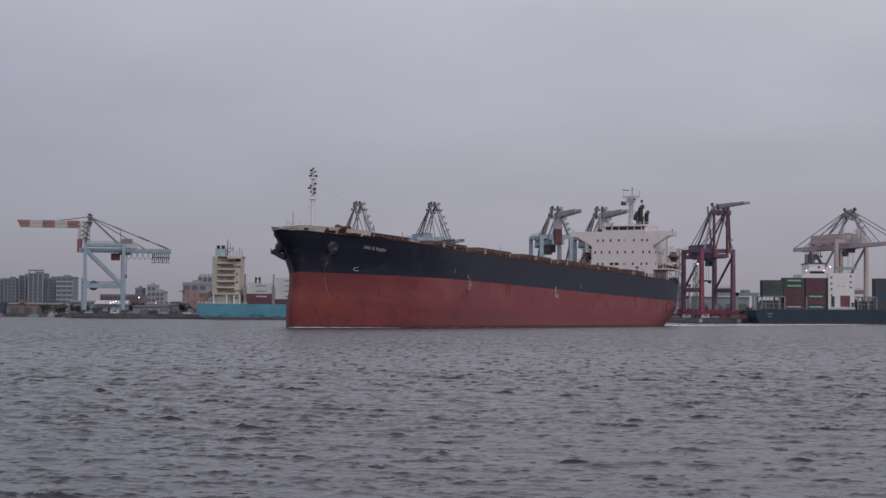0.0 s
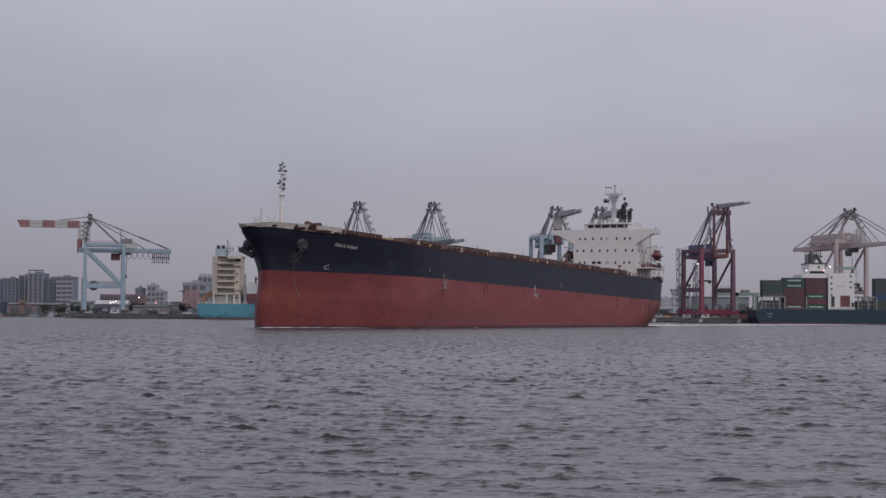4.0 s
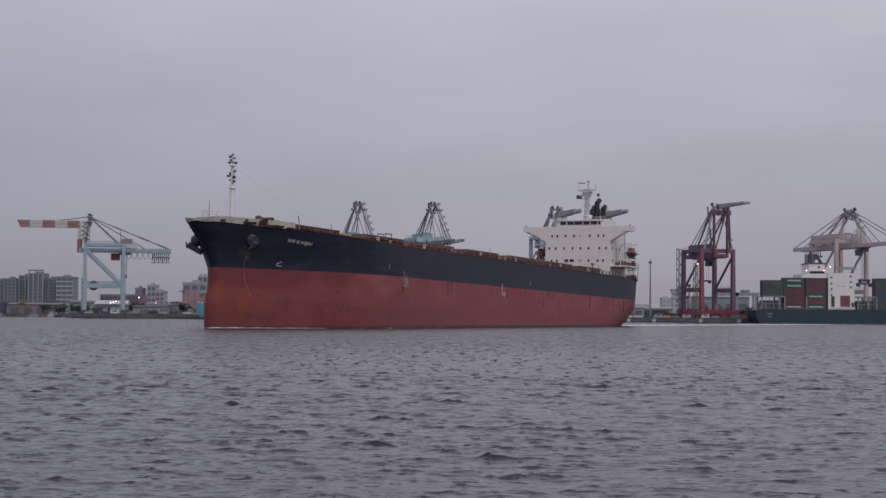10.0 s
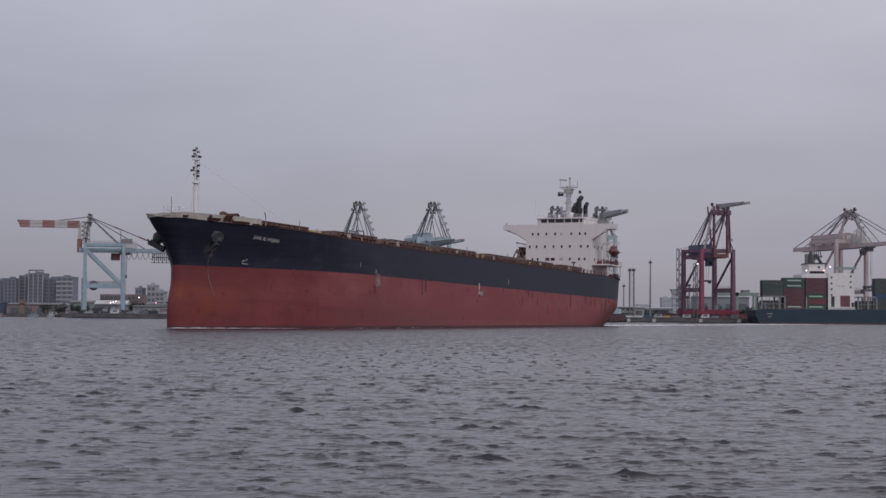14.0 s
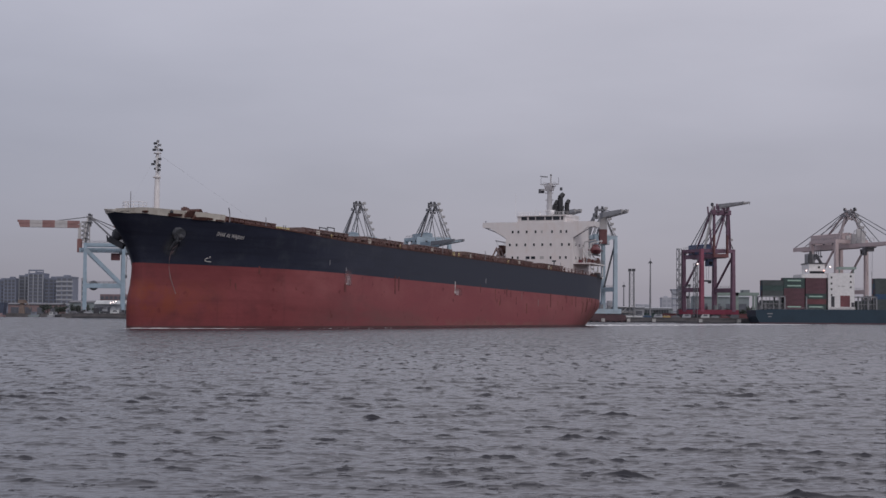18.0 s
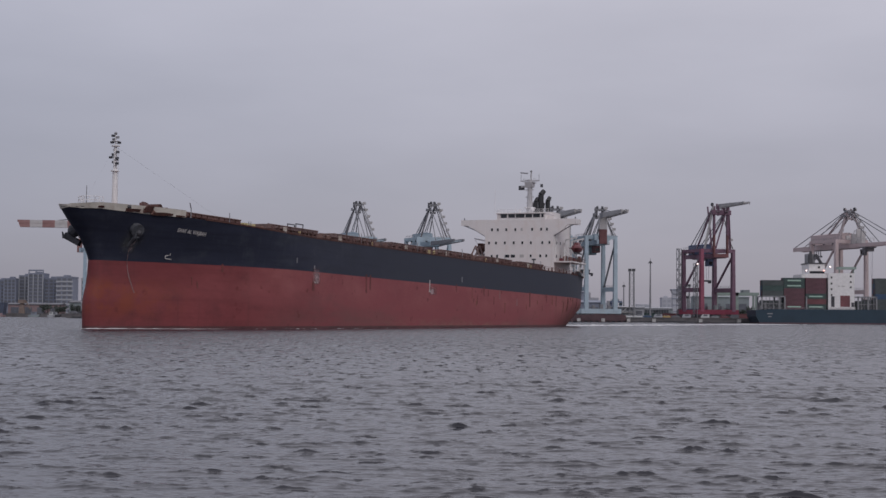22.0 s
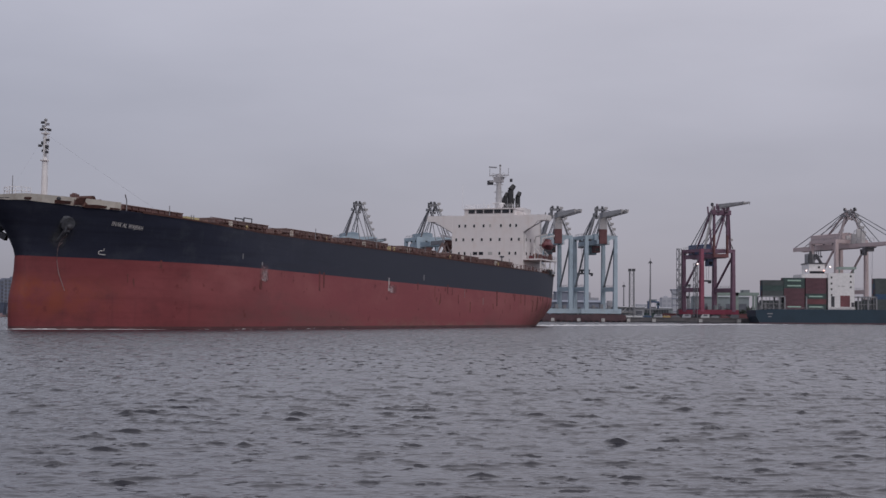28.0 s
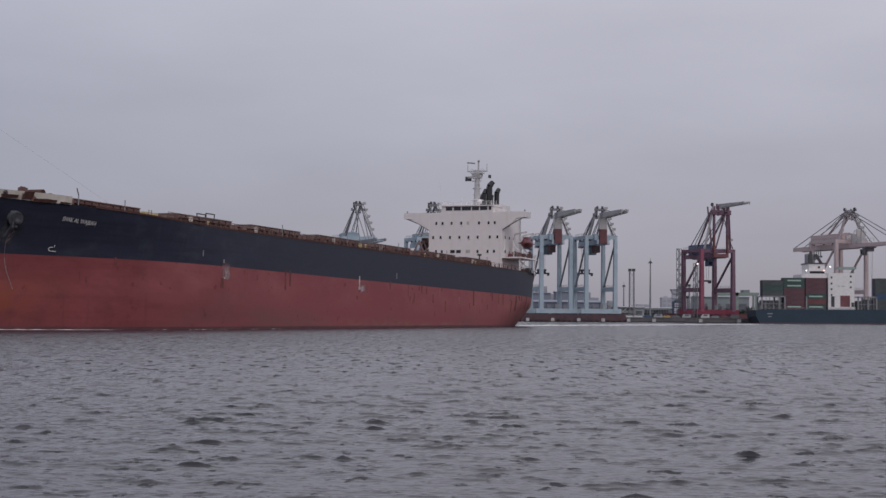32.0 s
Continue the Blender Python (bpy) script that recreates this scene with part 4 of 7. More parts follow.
    for s0, s1, paint, top in ((39.5, 56, M_COVERD, M_COVER), (63.5, 80.5, M_COVER, M_COAM), (88.5, 105.5, M_COVERD, M_COVER), (113.5, 130.5, M_COVER, M_COAM), (138.5, 155.5, M_HATCH, M_COVER), (163, 178, M_HATCH, M_HATCH)):
        hatch(s0, s1, 9.2, paint, top)
    # between the hatches: masthouses, vents, pipes
    for i, s in enumerate((34.8, 59.7, 84.5, 109.5, 134.5, 159.2)):
        for y0 in (-7.4, 3.4):
            part("masthouse", Geo().box(s - 1.9, s + 1.9, y0, y0 + 4.0, 15.3, 17.6), M_YELLOW if i % 3 == 0 else M_COAM, ship, "ochre deck store between hatches" if i % 3 == 0 else "cream rust-stained deck store between hatches")
        for y in (-8.8, 8.8):
            part("vent", Geo().tube((s + 1.0, y, 15.3), (s + 1.0, y, 16.9), 0.28, n=8).tube((s + 1.0, y, 16.8), (s + 1.0, y, 17.25), 0.55, n=8), M_COAM, ship, "mushroom deck vent")
            for k in (-1.6, 2.6):
                part("vent_post", Geo().box(s + k - 0.22, s + k + 0.22, y * 1.42 - 0.22, y * 1.42 + 0.22, 15.3, 17.1), M_CREAM if (i + (k > 0)) % 2 else M_HATCH, ship, "rust-stained deck vent post")
            for k in (2.4, 1.2):
                part("bollard", Geo().tube((s - k, y * 1.6, 15.3), (s - k, y * 1.6, 16.2), 0.3, n=8), M_RUST_SHADE, ship, "rusty mooring bollard")
    g = Geo()
    for y in (-8.2, -6.6):
        g.beam((49.6, y, 17.85), (49.6, y, 18.6), 0.12).beam((52.2, y, 17.85), (52.2, y, 18.6), 0.12).beam((49.5, y, 18.6), (52.3, y, 18.6), 0.16)
    part("tank_vent_frame", g, M_DARK, ship, "dark steel frame on a hatch cover")
    for k in range(46):
        s = 58 + k * 2.75
        h = 15.9 + 0.55 * ((k * 7) % 5) / 4
        part("stanchion", Geo().box(s - 0.09, s + 0.09, -14.0, -13.8, 15.3, h + 0.6), M_HATCH, ship)
    for k in range(14):
        s = 42 + k * 9.7
        part("sounding_pipe", Geo().tube((s, -12.8, 15.3), (s, -12.8, 16.5), 0.14, n=6).ball((s, -12.8, 16.6), 0.26, 0.26, 0.2, 8, 5), M_RUST_SHADE if k % 3 else M_YELLOW, ship, "small deck sounding pipe")
    part("vent_column", Geo().tube((167.5, -10.4, 15.3), (167.5, -10.4, 18.6), 0.14, n=8).tube((167.5, -10.4, 18.4), (167.5, -10.4, 18.75), 0.5, n=10), M_DARK, ship, "dark mushroom vent column")
    part("provision_ladder", Geo().beam((30.5, -9.6, 16), (30.5, -9.6, 17.6), 0.1).beam((31.2, -9.6, 16), (31.2, -9.6, 17.6), 0.1), M_STEEL, ship)
    part("deck_pipe", Geo().tube((32, -11.5, 15.85), (184, -11.5, 15.85), 0.16, n=6), M_COAM, ship, "deck pipe")
    part("deck_pipe", Geo().tube((32, -12.1, 15.75), (184, -12.1, 15.75), 0.11, n=6), M_HATCH, ship, "deck pipe")
    for s in (22.5, 71, 97, 121, 147, 172):
        part("deck_lamp_post", Geo().tube((s, -10.6, 15.3), (s, -10.6, 18.2), 0.07, n=5).beam((s, -10.6, 18.2), (s + 0.7, -10.2, 18.35), 0.12), M_STEEL, ship)
    # ---- accommodation ----
    F = 186.3
    part("lower_house", Geo().box(F, 202, -9.05, 9.05, 15.3, 18.82), M_WHITE, ship, "white lower deckhouse")
    hs = part("accommodation_block", Geo().box(F, 199.5, -9.05, 9.05, 18.8, 29.55), M_WHITE, ship, "white slab-sided accommodation block with small square windows")
    rows = ((27.05, (-7.2, -5.65, -3.4, -1.0, 3.4, 5.75, 7.25), (0.65,)), (23.75, (-7.95, -6.1, -3.75, -1.4, 0.85, 3.1, 6.1, 7.95), ()), (20.45, (-7.2, -5.75, 3.1, 5.6, 7.15), ()))
    win = Geo().box(-0.03, 0.06, -0.25, 0.25, -0.35, 0.35).mesh("window", M_GLASS)
    winframe = Geo().box(-0.05, 0.02, -0.33, 0.33, -0.43, -0.35).box(-0.05, 0.02, -0.33, 0.33, 0.35, 0.43).box(-0.05, 0.02, -0.33, -0.25, -0.35, 0.35).box(-0.05, 0.02, 0.25, 0.33, -0.35, 0.35).mesh("window_frame", M_WHITE2)
    pale = Geo().box(-0.03, 0.06, -0.25, 0.25, -0.35, 0.35).mesh("window", M_PALEWIN)
    for z, dark, light in rows:
        for p in dark:
            w = part("window", win, None, hs, at=pose(F - 0.02, -p, z))
            part("window_frame", winframe, None, w)
        for p in light:
            part("window", pale, None, hs, "pale blanked window", at=pose(F - 0.02, -p, z))
    big = Geo().box(-0.03, 0.06, -0.55, 0.55, -0.36, 0.36).mesh("window", M_GLASS)
    bigp = Geo().box(-0.03, 0.06, -0.52, 0.52, -0.36, 0.36).mesh("window", M_PALEWIN)
    for p in (-3.1, -1.6):
        part("window", big, None, hs, "wide dark window", at=pose(F - 0.02, -p, 20.45))
    part("window", bigp, None, hs, "wide pale window", at=pose(F - 0.02, -0.75, 20.45))
    side_win = Geo().box(-0.25, 0.25, -0.06, 0.03, -0.35, 0.35).mesh("window", M_GLASS)
    for s in (188.5, 191.5, 194.5):
        for z in (20.45, 23.75):
            part("window", side_win, None, hs, at=pose(s, -9.07, z))
    part("door", Geo().box(197.0, 197.9, -9.12, -9.0, 18.9, 20.9), M_STEEL, hs, "grey weathertight door")
    # bridge wings with sloped brackets
    for sd in (-1, 1):
        WE = 14.7 if sd < 0 else 15.5
        out = [(sd * 9.0, 29.6), (sd * WE, 29.55), (sd * WE, 28.25), (sd * (WE - 2.1), 28.1), (sd * 11.6, 27.0), (sd * 9.0, 25.5)]
        wg = part("bridge_wing", Geo().prism(out, F - 0.04, F + 0.3, "x").box(F, F + 4.0, min(sd * 9, sd * WE), max(sd * 9, sd * WE), 28.25, 28.55), M_WHITE, ship, "white bridge wing on a curved bracket")
        part("wing_rail", Geo().prism([(sd * 9.0, 29.58), (sd * WE, 29.53), (sd * WE, 28.5), (sd * 9.0, 28.5)], F + 3.8, F + 4.0, "x"), M_WHITE, wg)
        part("wing_end", Geo().box(F + 0.3, F + 3.8, min(sd * WE, sd * (WE - 0.25)), max(sd * WE, sd * (WE - 0.25)), 28.5, 29.55), M_WHITE, wg)
        part("wing_lamp", Geo().tube((F + 1, sd * (WE - 0.5), 29.5), (F + 1, sd * (WE - 0.5), 30.1), 0.12, n=6), M_DARK, wg)
        # added grey strip draws the shadow along the wing plate's lower edge
        part("wing_shade_strip", Geo().beam((F + 0.4, sd * (WE - 0.7), 28.2), (F + 0.4, sd * 11.6, 26.95), 0.3, 0.22).beam((F + 0.4, sd * 11.6, 26.95), (F + 0.4, sd * 9.05, 25.45), 0.3, 0.22), M_STEEL, wg, "curved grey strip for the shadowed lower edge of the wing")
    wh = part("wheelhouse", Geo().box(F + 0.1, F + 7.0, -6.7, 6.0, 29.5, 31.05).box(F - 0.2, F + 7.2, -6.9, 6.2, 31.0, 31.2), M_WHITE, ship, "white wheelhouse with a band of dark windows")
    for a, b in ((-4.9, -3.35), (-2.9, -1.2), (-0.95, 1.3), (1.6, 3.3), (3.6, 5.35), (5.75, 6.3)):
        part("window", Geo().box(F + 0.02, F + 0.2, -b, -a, 30.05, 30.92), M_GLASS, wh, "dark wheelhouse window")
    part("side_house", Geo().box(F + 1.8, F + 6, -8.6, -6.7, 29.5, 30.4), M_WHITE, ship)
    part("roof_rail", railing([(F + 0.3, -7.5, 31.2), (F + 0.3, 6.0, 31.2), (F + 6.8, 6.0, 31.2)], 0.95, 1.2, 0.035, 3), M_WHITE2, ship, "white roof railing")
    for k, (s0, z0, w, h, mt) in enumerate(((189.2, 18.9, 0.5, 1.1, M_BOAT), (190.6, 18.9, 0.35, 0.8, M_MAST), (196.3, 18.9, 0.6, 1.3, M_WHITE2), (199.2, 18.9, 0.5, 0.9, M_BOAT))):
        part("deck_locker", Geo().box(s0 - w, s0 + w, -10.6, -9.7, z0, z0 + h), mt, ship, "small deck locker by the boat deck")
    for s0, y0, w, h, mt in ((188.6, -12.6, 0.6, 0.9, M_HATCH), (190.2, -12.9, 0.5, 0.7, M_BOAT), (192.4, -12.4, 0.9, 0.8, M_RUST_SHADE), (195.6, -12.7, 0.7, 1.0, M_HATCH), (197.2, -12.2, 0.5, 1.5, M_CRED), (191.2, -10.4, 0.5, 1.4, M_COAM)):
        part("boat_deck_gear", Geo().box(s0 - w, s0 + w, y0 - 0.4, y0 + 0.4, 19.15, 19.15 + h).box(s0 - w * 0.6, s0 + w * 0.6, y0 - 0.3, y0 + 0.3, 19.15 + h, 19.35 + h), mt, ship, "rust-brown gear on the boat deck")
    for s0 in (188.0, 192.2, 195.4):
        part("awning_post", Geo().tube((s0, -11.4, 18.9), (s0, -11.4, 21.2), 0.07, n=5), M_WHITE2, ship)
    part("house_pipe", Geo().tube((187.4, -9.2, 18.8), (187.4, -9.2, 28.0), 0.09, n=6), M_WHITE2, ship)
    part("house_ladder", Geo().beam((198.6, -9.25, 18.8), (198.6, -9.25, 29.0), 0.07).beam((199.1, -9.25, 18.8), (199.1, -9.25, 29.0), 0.07), M_STEEL, ship)
    for s0 in (187.3, 190.0):
        part("davit_frame", Geo().beam((s0, 14.0, 18.9), (s0, 11.9, 23.2), 0.3).beam((s0, 11.9, 23.2), (s0, 10.2, 19.1), 0.28).beam((s0, 13.2, 20.6), (s0, 10.8, 20.9), 0.2), M_COVER, ship, "weathered davit frame on the boat deck")
    # radar mast
    ms = part("radar_mast", Geo().tube((194, 0, 31.2), (194, 0, 37.5), 0.85, 0.6, n=10).tube((194, 0, 37.5), (194, 0, 40.2), 0.6, 0.75, n=10).tube((194, -0.3, 40.2), (194, -0.3, 42.2), 0.2, n=6), M_MAST, ship, "white radar mast with yards and scanners")
    part("mast_platform", Geo().prism([(193.0, 39.4), (195.4, 39.4), (194.8, 38.2), (193.4, 38.2)], -0.9, 1.1).box(193.0, 195.4, -1.3, 1.4, 39.4, 39.52), M_MAST, ms, "flared platform under the top yard")
    for y0 in (-1.3, 1.4):
        part("platform_rail", railing([(193.0, y0, 39.5), (195.4, y0, 39.5)], 0.9, 0.8, 0.04, 2), M_MAST, ms)
    part("yard", Geo().beam((194, -2.5, 39.9), (194, 2.5, 39.9), 0.35, 0.25), M_MAST, ms)
    part("yard", Geo().beam((194, -1.0, 37.6), (194, 1.2, 37.6), 0.25), M_MAST, ms)
    part("yard", Geo().beam((194, -1.1, 35.8), (194, 1.1, 35.8), 0.22), M_MAST, ms)
    part("yard", Geo().beam((194, -0.9, 34.3), (194, 0.9, 34.3), 0.22), M_MAST, ms)
    for k in range(9):
        part("rung", Geo().beam((193.5, -0.85 if k % 2 else -0.2, 32.6 + k * 0.82), (193.5, 0.2 if k % 2 else 0.85, 32.6 + k * 0.82), 0.12), M_MAST, ms)
    part("radar_scanner", Geo().beam((193.5, 0.4, 41.75), (193.5, 2.4, 41.95), 0.25, 0.3), M_STEEL, ms, "radar scanner bar")
    part("radar_scanner", Geo().beam((193.4, -0.2, 38.3), (193.4, 2.2, 38.4), 0.25, 0.3), M_MAST, ms, "radar scanner bar")
    for y in (-2.4, 2.4):
        part("whip_aerial", Geo().tube((194, y, 39.9), (194, y, 41.6), 0.06, n=4), M_STEEL, ms)
    part("lamp", Geo().ball((194, -0.3, 42.3), 0.28, 0.28, 0.3), M_STEEL, ms)
    fl = part("flag", Geo().box(193.9, 193.95, 1.4, 3.0, 37.6, 38.7), M_DARK, ms, "dark signal flag")
    part("flag", Geo().box(193.9, 193.95, -3.5, -2.8, 38.2, 39.0), M_DARK, ms, "small dark and white flag")
    part("mast_platform", Geo().box(193.0, 195.0, -1.3, 1.3, 33.0, 33.15), M_WHITE2, ms)
    for y, h in ((7.4, 6.0), (1.9, 2.2), (-5.4, 1.3), (3.6, 1.0)):
        part("whip_aerial", Geo().tube((F + 2.5, y, 31.2), (F + 2.5, y, 31.2 + h), 0.045, n=4), M_WHITE2, ship)
    part("compass_stand", Geo().tube((F + 2, 0.6, 31.2), (F + 2, 0.6, 32.2), 0.25, n=8), M_WHITE2, ship)
    part("satellite_dome", Geo().tube((F + 4, -2.0, 31.2), (F + 4, -2.0, 31.9), 0.2, n=8).ball((F + 4, -2.0, 32.3), 0.6, 0.6, 0.6), M_WHITE2, ship, "white satellite dome")
    # funnel casing and uptakes
    part("funnel_casing", Geo().box(199.5, 206.0, -4.2, 4.2, 15.3, 32.4), M_WHITE, ship, "white funnel casing")
    for x, y, r, z, tilt in ((201.6, 1.0, 0.55, 36.0, 0.2), (202.4, -0.1, 0.74, 37.9, 0.6), (203.8, -1.5, 0.62, 36.3, 0.3), (203.0, 2.2, 0.42, 34.9, 0.0), (202.0, -0.9, 0.3, 34.6, 0.0)):
        u = part("exhaust_uptake", Geo().tube((x, y, 32.3), (x, y, z - 0.8), r, n=12).tube((x, y, z - 0.8), (x + 0.7, y - tilt, z + 0.3), r, r * 0.8, n=12), M_BLACKP, ship, "black exhaust uptake")
    # boat decks, lifeboats
    for sd in (-1, 1):
        y0, y1 = sorted((sd * 9.0, sd * 13.6))
        part("boat_deck", Geo().box(F + 0.1, 198.6, y0, y1, 18.85, 19.15), M_WHITE, ship, "white boat deck slab")
        for s in (187, 190.6, 194.4, 198):
            part("stanchion", Geo().tube((s, sd * 13.2, 15.4), (s, sd * 13.2, 18.9), 0.14, n=6), M_WHITE2, ship)
        part("boat_deck_rail", railing([(F + 0.8, sd * 13.4, 19.1), (198.4, sd * 13.4, 19.1)], 1.0, 1.4, 0.035, 3), M_HATCH, ship)
        # starboard boat is dark brown: the shadow it lies in, put into its colour
        lb = part("lifeboat", Geo().ball((193.6, sd * 12.7, 22.6), 3.0, 1.15, 1.15, 16, 8).box(192.2, 194.8, sd * 12.7 - 0.55, sd * 12.7 + 0.55, 23.0, 24.1).box(190.8, 196.4, sd * 12.7 - 1.18, sd * 12.7 + 1.18, 22.5, 22.7), M_BOAT if sd < 0 else M_RUST_SHADE, ship, "enclosed red lifeboat in its davits", smooth=True)
        part("keel", Geo().box(190.6, 196.6, sd * 12.9 - 0.1, sd * 12.9 + 0.1, 21.2, 21.6), M_DARK, lb)
        for s in (190.9, 196.3):
            part("davit", Geo().beam((s, sd * 10.2, 19.1), (s, sd * 10.6, 24.6), 0.35).beam((s, sd * 10.6, 24.6), (s, sd * 13.6, 25.2), 0.3).beam((s, sd * 13.3, 19.1), (s, sd * 10.4, 22.2), 0.25).tube((s, sd * 13.5, 25.1), (s, sd * 12.7, 23.6), 0.06, n=5), M_WHITE2, ship, "white lifeboat davit")
        s0 = F - 0.4 if sd == 1 else F + 9.0
        part("stairs", Geo().beam((s0, sd * 14.2, 15.6), (s0 + 0.2, sd * 9.6, 19.3), 0.7, 0.12), M_WHITE2, ship, "white external stairs")
    part("aft_deck_rail", railing([(F + 1, -15.0, 15.5), (198, -12.4, 15.5), (206, -9.8, 15.5), (206, 9.8, 15.5)], 1.1, 1.6, 0.05, 3), M_RUST_SHADE, ship)
    for s, y in ((198.5, -10.8), (203, -7.6), (195, -12.6), (203, 7.6)):
        part("mooring_winch", Geo().tube((s, y - 0.9, 16.4), (s, y + 0.9, 16.4), 0.6, n=10).box(s - 0.6, s + 0.8, y - 1.2, y + 1.2, 15.3, 15.9), M_RUST_SHADE, ship, "rusty mooring winch")
    for s, p in ((188.5, 14.9), (190.8, 14.4), (193.2, 13.7), (195.6, 13.0), (200.4, 11.6), (202.6, 10.9)):
        part("fairlead", Geo().box(s - 0.5, s + 0.5, -p - 0.3, -p + 0.5, 15.4, 16.5), M_DARK, ship)
    rng = random.Random(21)
    for k in range(16):
        s = 187.5 + k * 1.18
        p = half(s, 15.4) - 0.5
        h = rng.uniform(0.5, 1.5)
        part("mooring_fitting", Geo().box(s - rng.uniform(0.2, 0.5), s + rng.uniform(0.2, 0.5), -p - 0.15, -p + 0.5, 15.4, 15.4 + h), M_DARK if k % 3 else M_RUST_SHADE, ship, "dark mooring fitting on the stern rail")
    for s, p, h in ((199.6, 11.4, 3.2), (202.8, 10.2, 2.4), (205.2, 9.2, 2.0)):
        part("stern_post", Geo().tube((s, -p, 15.4), (s, -p, 15.4 + h), 0.12, n=6), M_WHITE2, ship)
    part("accommodation_ladder", Geo().beam((188.5, -15.6, 15.9), (199.0, -12.9, 16.1), 0.25, 0.7), M_STEEL, ship, "stowed accommodation ladder")
    part("ensign_staff", Geo().tube((206, 0, 15.4), (206.6, 0, 19.4), 0.07, n=5), M_WHITE2, ship)
    part("provision_crane", Geo().tube((201, -7.5, 15.3), (201, -7.5, 22.5), 0.35, n=8).beam((201, -7.5, 22.4), (204.8, -8.6, 24.2), 0.4), M_WHITE2, ship, "white provision crane")
    return ship


def build_foam():
    """Bow wave and wake of the ship, at the water's surface."""
    bow = thing("bow_wave", "thin broken white foam line along the ship's bow", "foam", kind="stuff")
    rng = random.Random(4)
    g = Geo()
    s = -1.2
    while s < 70:
        ln = rng.uniform(0.2, 0.8) * (1.8 if rng.random() < 0.15 else 1)
        patch = 0.5 + 0.5 * math.sin(s * 0.55 + 1.6 * math.sin(s * 0.23))
        if rng.random() < lerp(s, [-1, 4, 9, 30, 70], [1.0, 0.8, 0.6, 0.6, 0.3]) * (1 if s < 3 else patch ** 1.5):
            w = rng.uniform(0.05, 0.25) * (1.6 if s < 4 else 1)
            h = rng.uniform(0.015, 0.06) * (1.5 if s < 2 else 1)
            out = rng.uniform(-0.05, 0.5 if s > 6 else 0.9)
            n = 5
            top, foot = [], []
            for i in range(n + 1):
                q = s + ln * i / n
                b = half(max(q, -0.1), 0.02 * q) + out
                k = math.sin(math.pi * (0.08 + 0.84 * i / n)) * rng.uniform(0.6, 1.0)
                foot += [(q, -b + 0.12, -0.03), (q, -b - w * k, -0.03)]
                top.append((q, -b - w * 0.3 * k, h * k))
            v = foot + top
            for i in range(n):
                a, t0 = 2 * i, 2 * n + 2 + i
                g.add([v[a], v[a + 2], v[t0 + 1], v[t0], v[a + 1], v[a + 3]], [(0, 1, 2, 3), (3, 2, 5, 4)])
        s += ln * rng.uniform(0.6, 1.1)
    # the roll of white water that peels off the stem
    n, rows = 90, []
    for i in range(n + 1):
        q = -1.6 + 21.0 * i / n
        b = half(max(q, -0.1), 0.0) + 0.12 + 0.05 * max(q, 0)
        h = lerp(q, [-1.6, -0.6, 2, 8, 14, 19.5], [0.0, 0.08, 0.12, 0.09, 0.07, 0.0]) * rng.uniform(0.55, 1.1) * (0.72 + 0.28 * math.sin(q * 2.3 + math.sin(q * 0.9)))
        rows.append([(q, -b + 0.18, -0.03), (q, -b - 0.05, h), (q, -b - 0.3 - 0.2 * rng.random(), -0.03)])
    for p, q in zip(rows, rows[1:]):
        g.add(p + q, [(0, 3, 4, 1), (1, 4, 5, 2)])
    part("foam", g, M_FOAM, bow)
    g = Geo()
    for i in range(50):
        s = 202 + abs(rng.gauss(0, 5))
        y = rng.gauss(0, 2.0) - 2.0
        g.ball((s, y, 0.03), rng.uniform(0.6, 2.2), rng.uniform(0.25, 0.8), rng.uniform(0.08, 0.22), 7, 4)
    for i in range(120):
        s = 206 + rng.random() ** 1.6 * 110
        y = rng.gauss(0, 3.0) * (1 + (s - 206) / 60)
        g.ball((s, y, 0.02), rng.uniform(0.8, 3.2), rng.uniform(0.15, 0.5), rng.uniform(0.04, 0.09), 7, 4)
    part("wake_foam", g, M_FOAM, bow, "white churned wake at the stern")
    # smooth wake: the bright sky it reflects is put into a pale colour
    g = Geo()
    for i in range(420):
        s = 205 + rng.random() * 310
        y = rng.gauss(0, 0.5) * (6 + (s - 205) * 0.03) - 1.0
        g.ball((s, y, 0.0), rng.uniform(2.5, 9.0), rng.uniform(0.4, 1.5), rng.uniform(0.05, 0.09), 8, 4)
    part("wake_slick", g, M_WAKE, bow, "long pale wake band astern with sky sheen in its colour")
    return bow


ship = build_ship()
foam = build_foam()


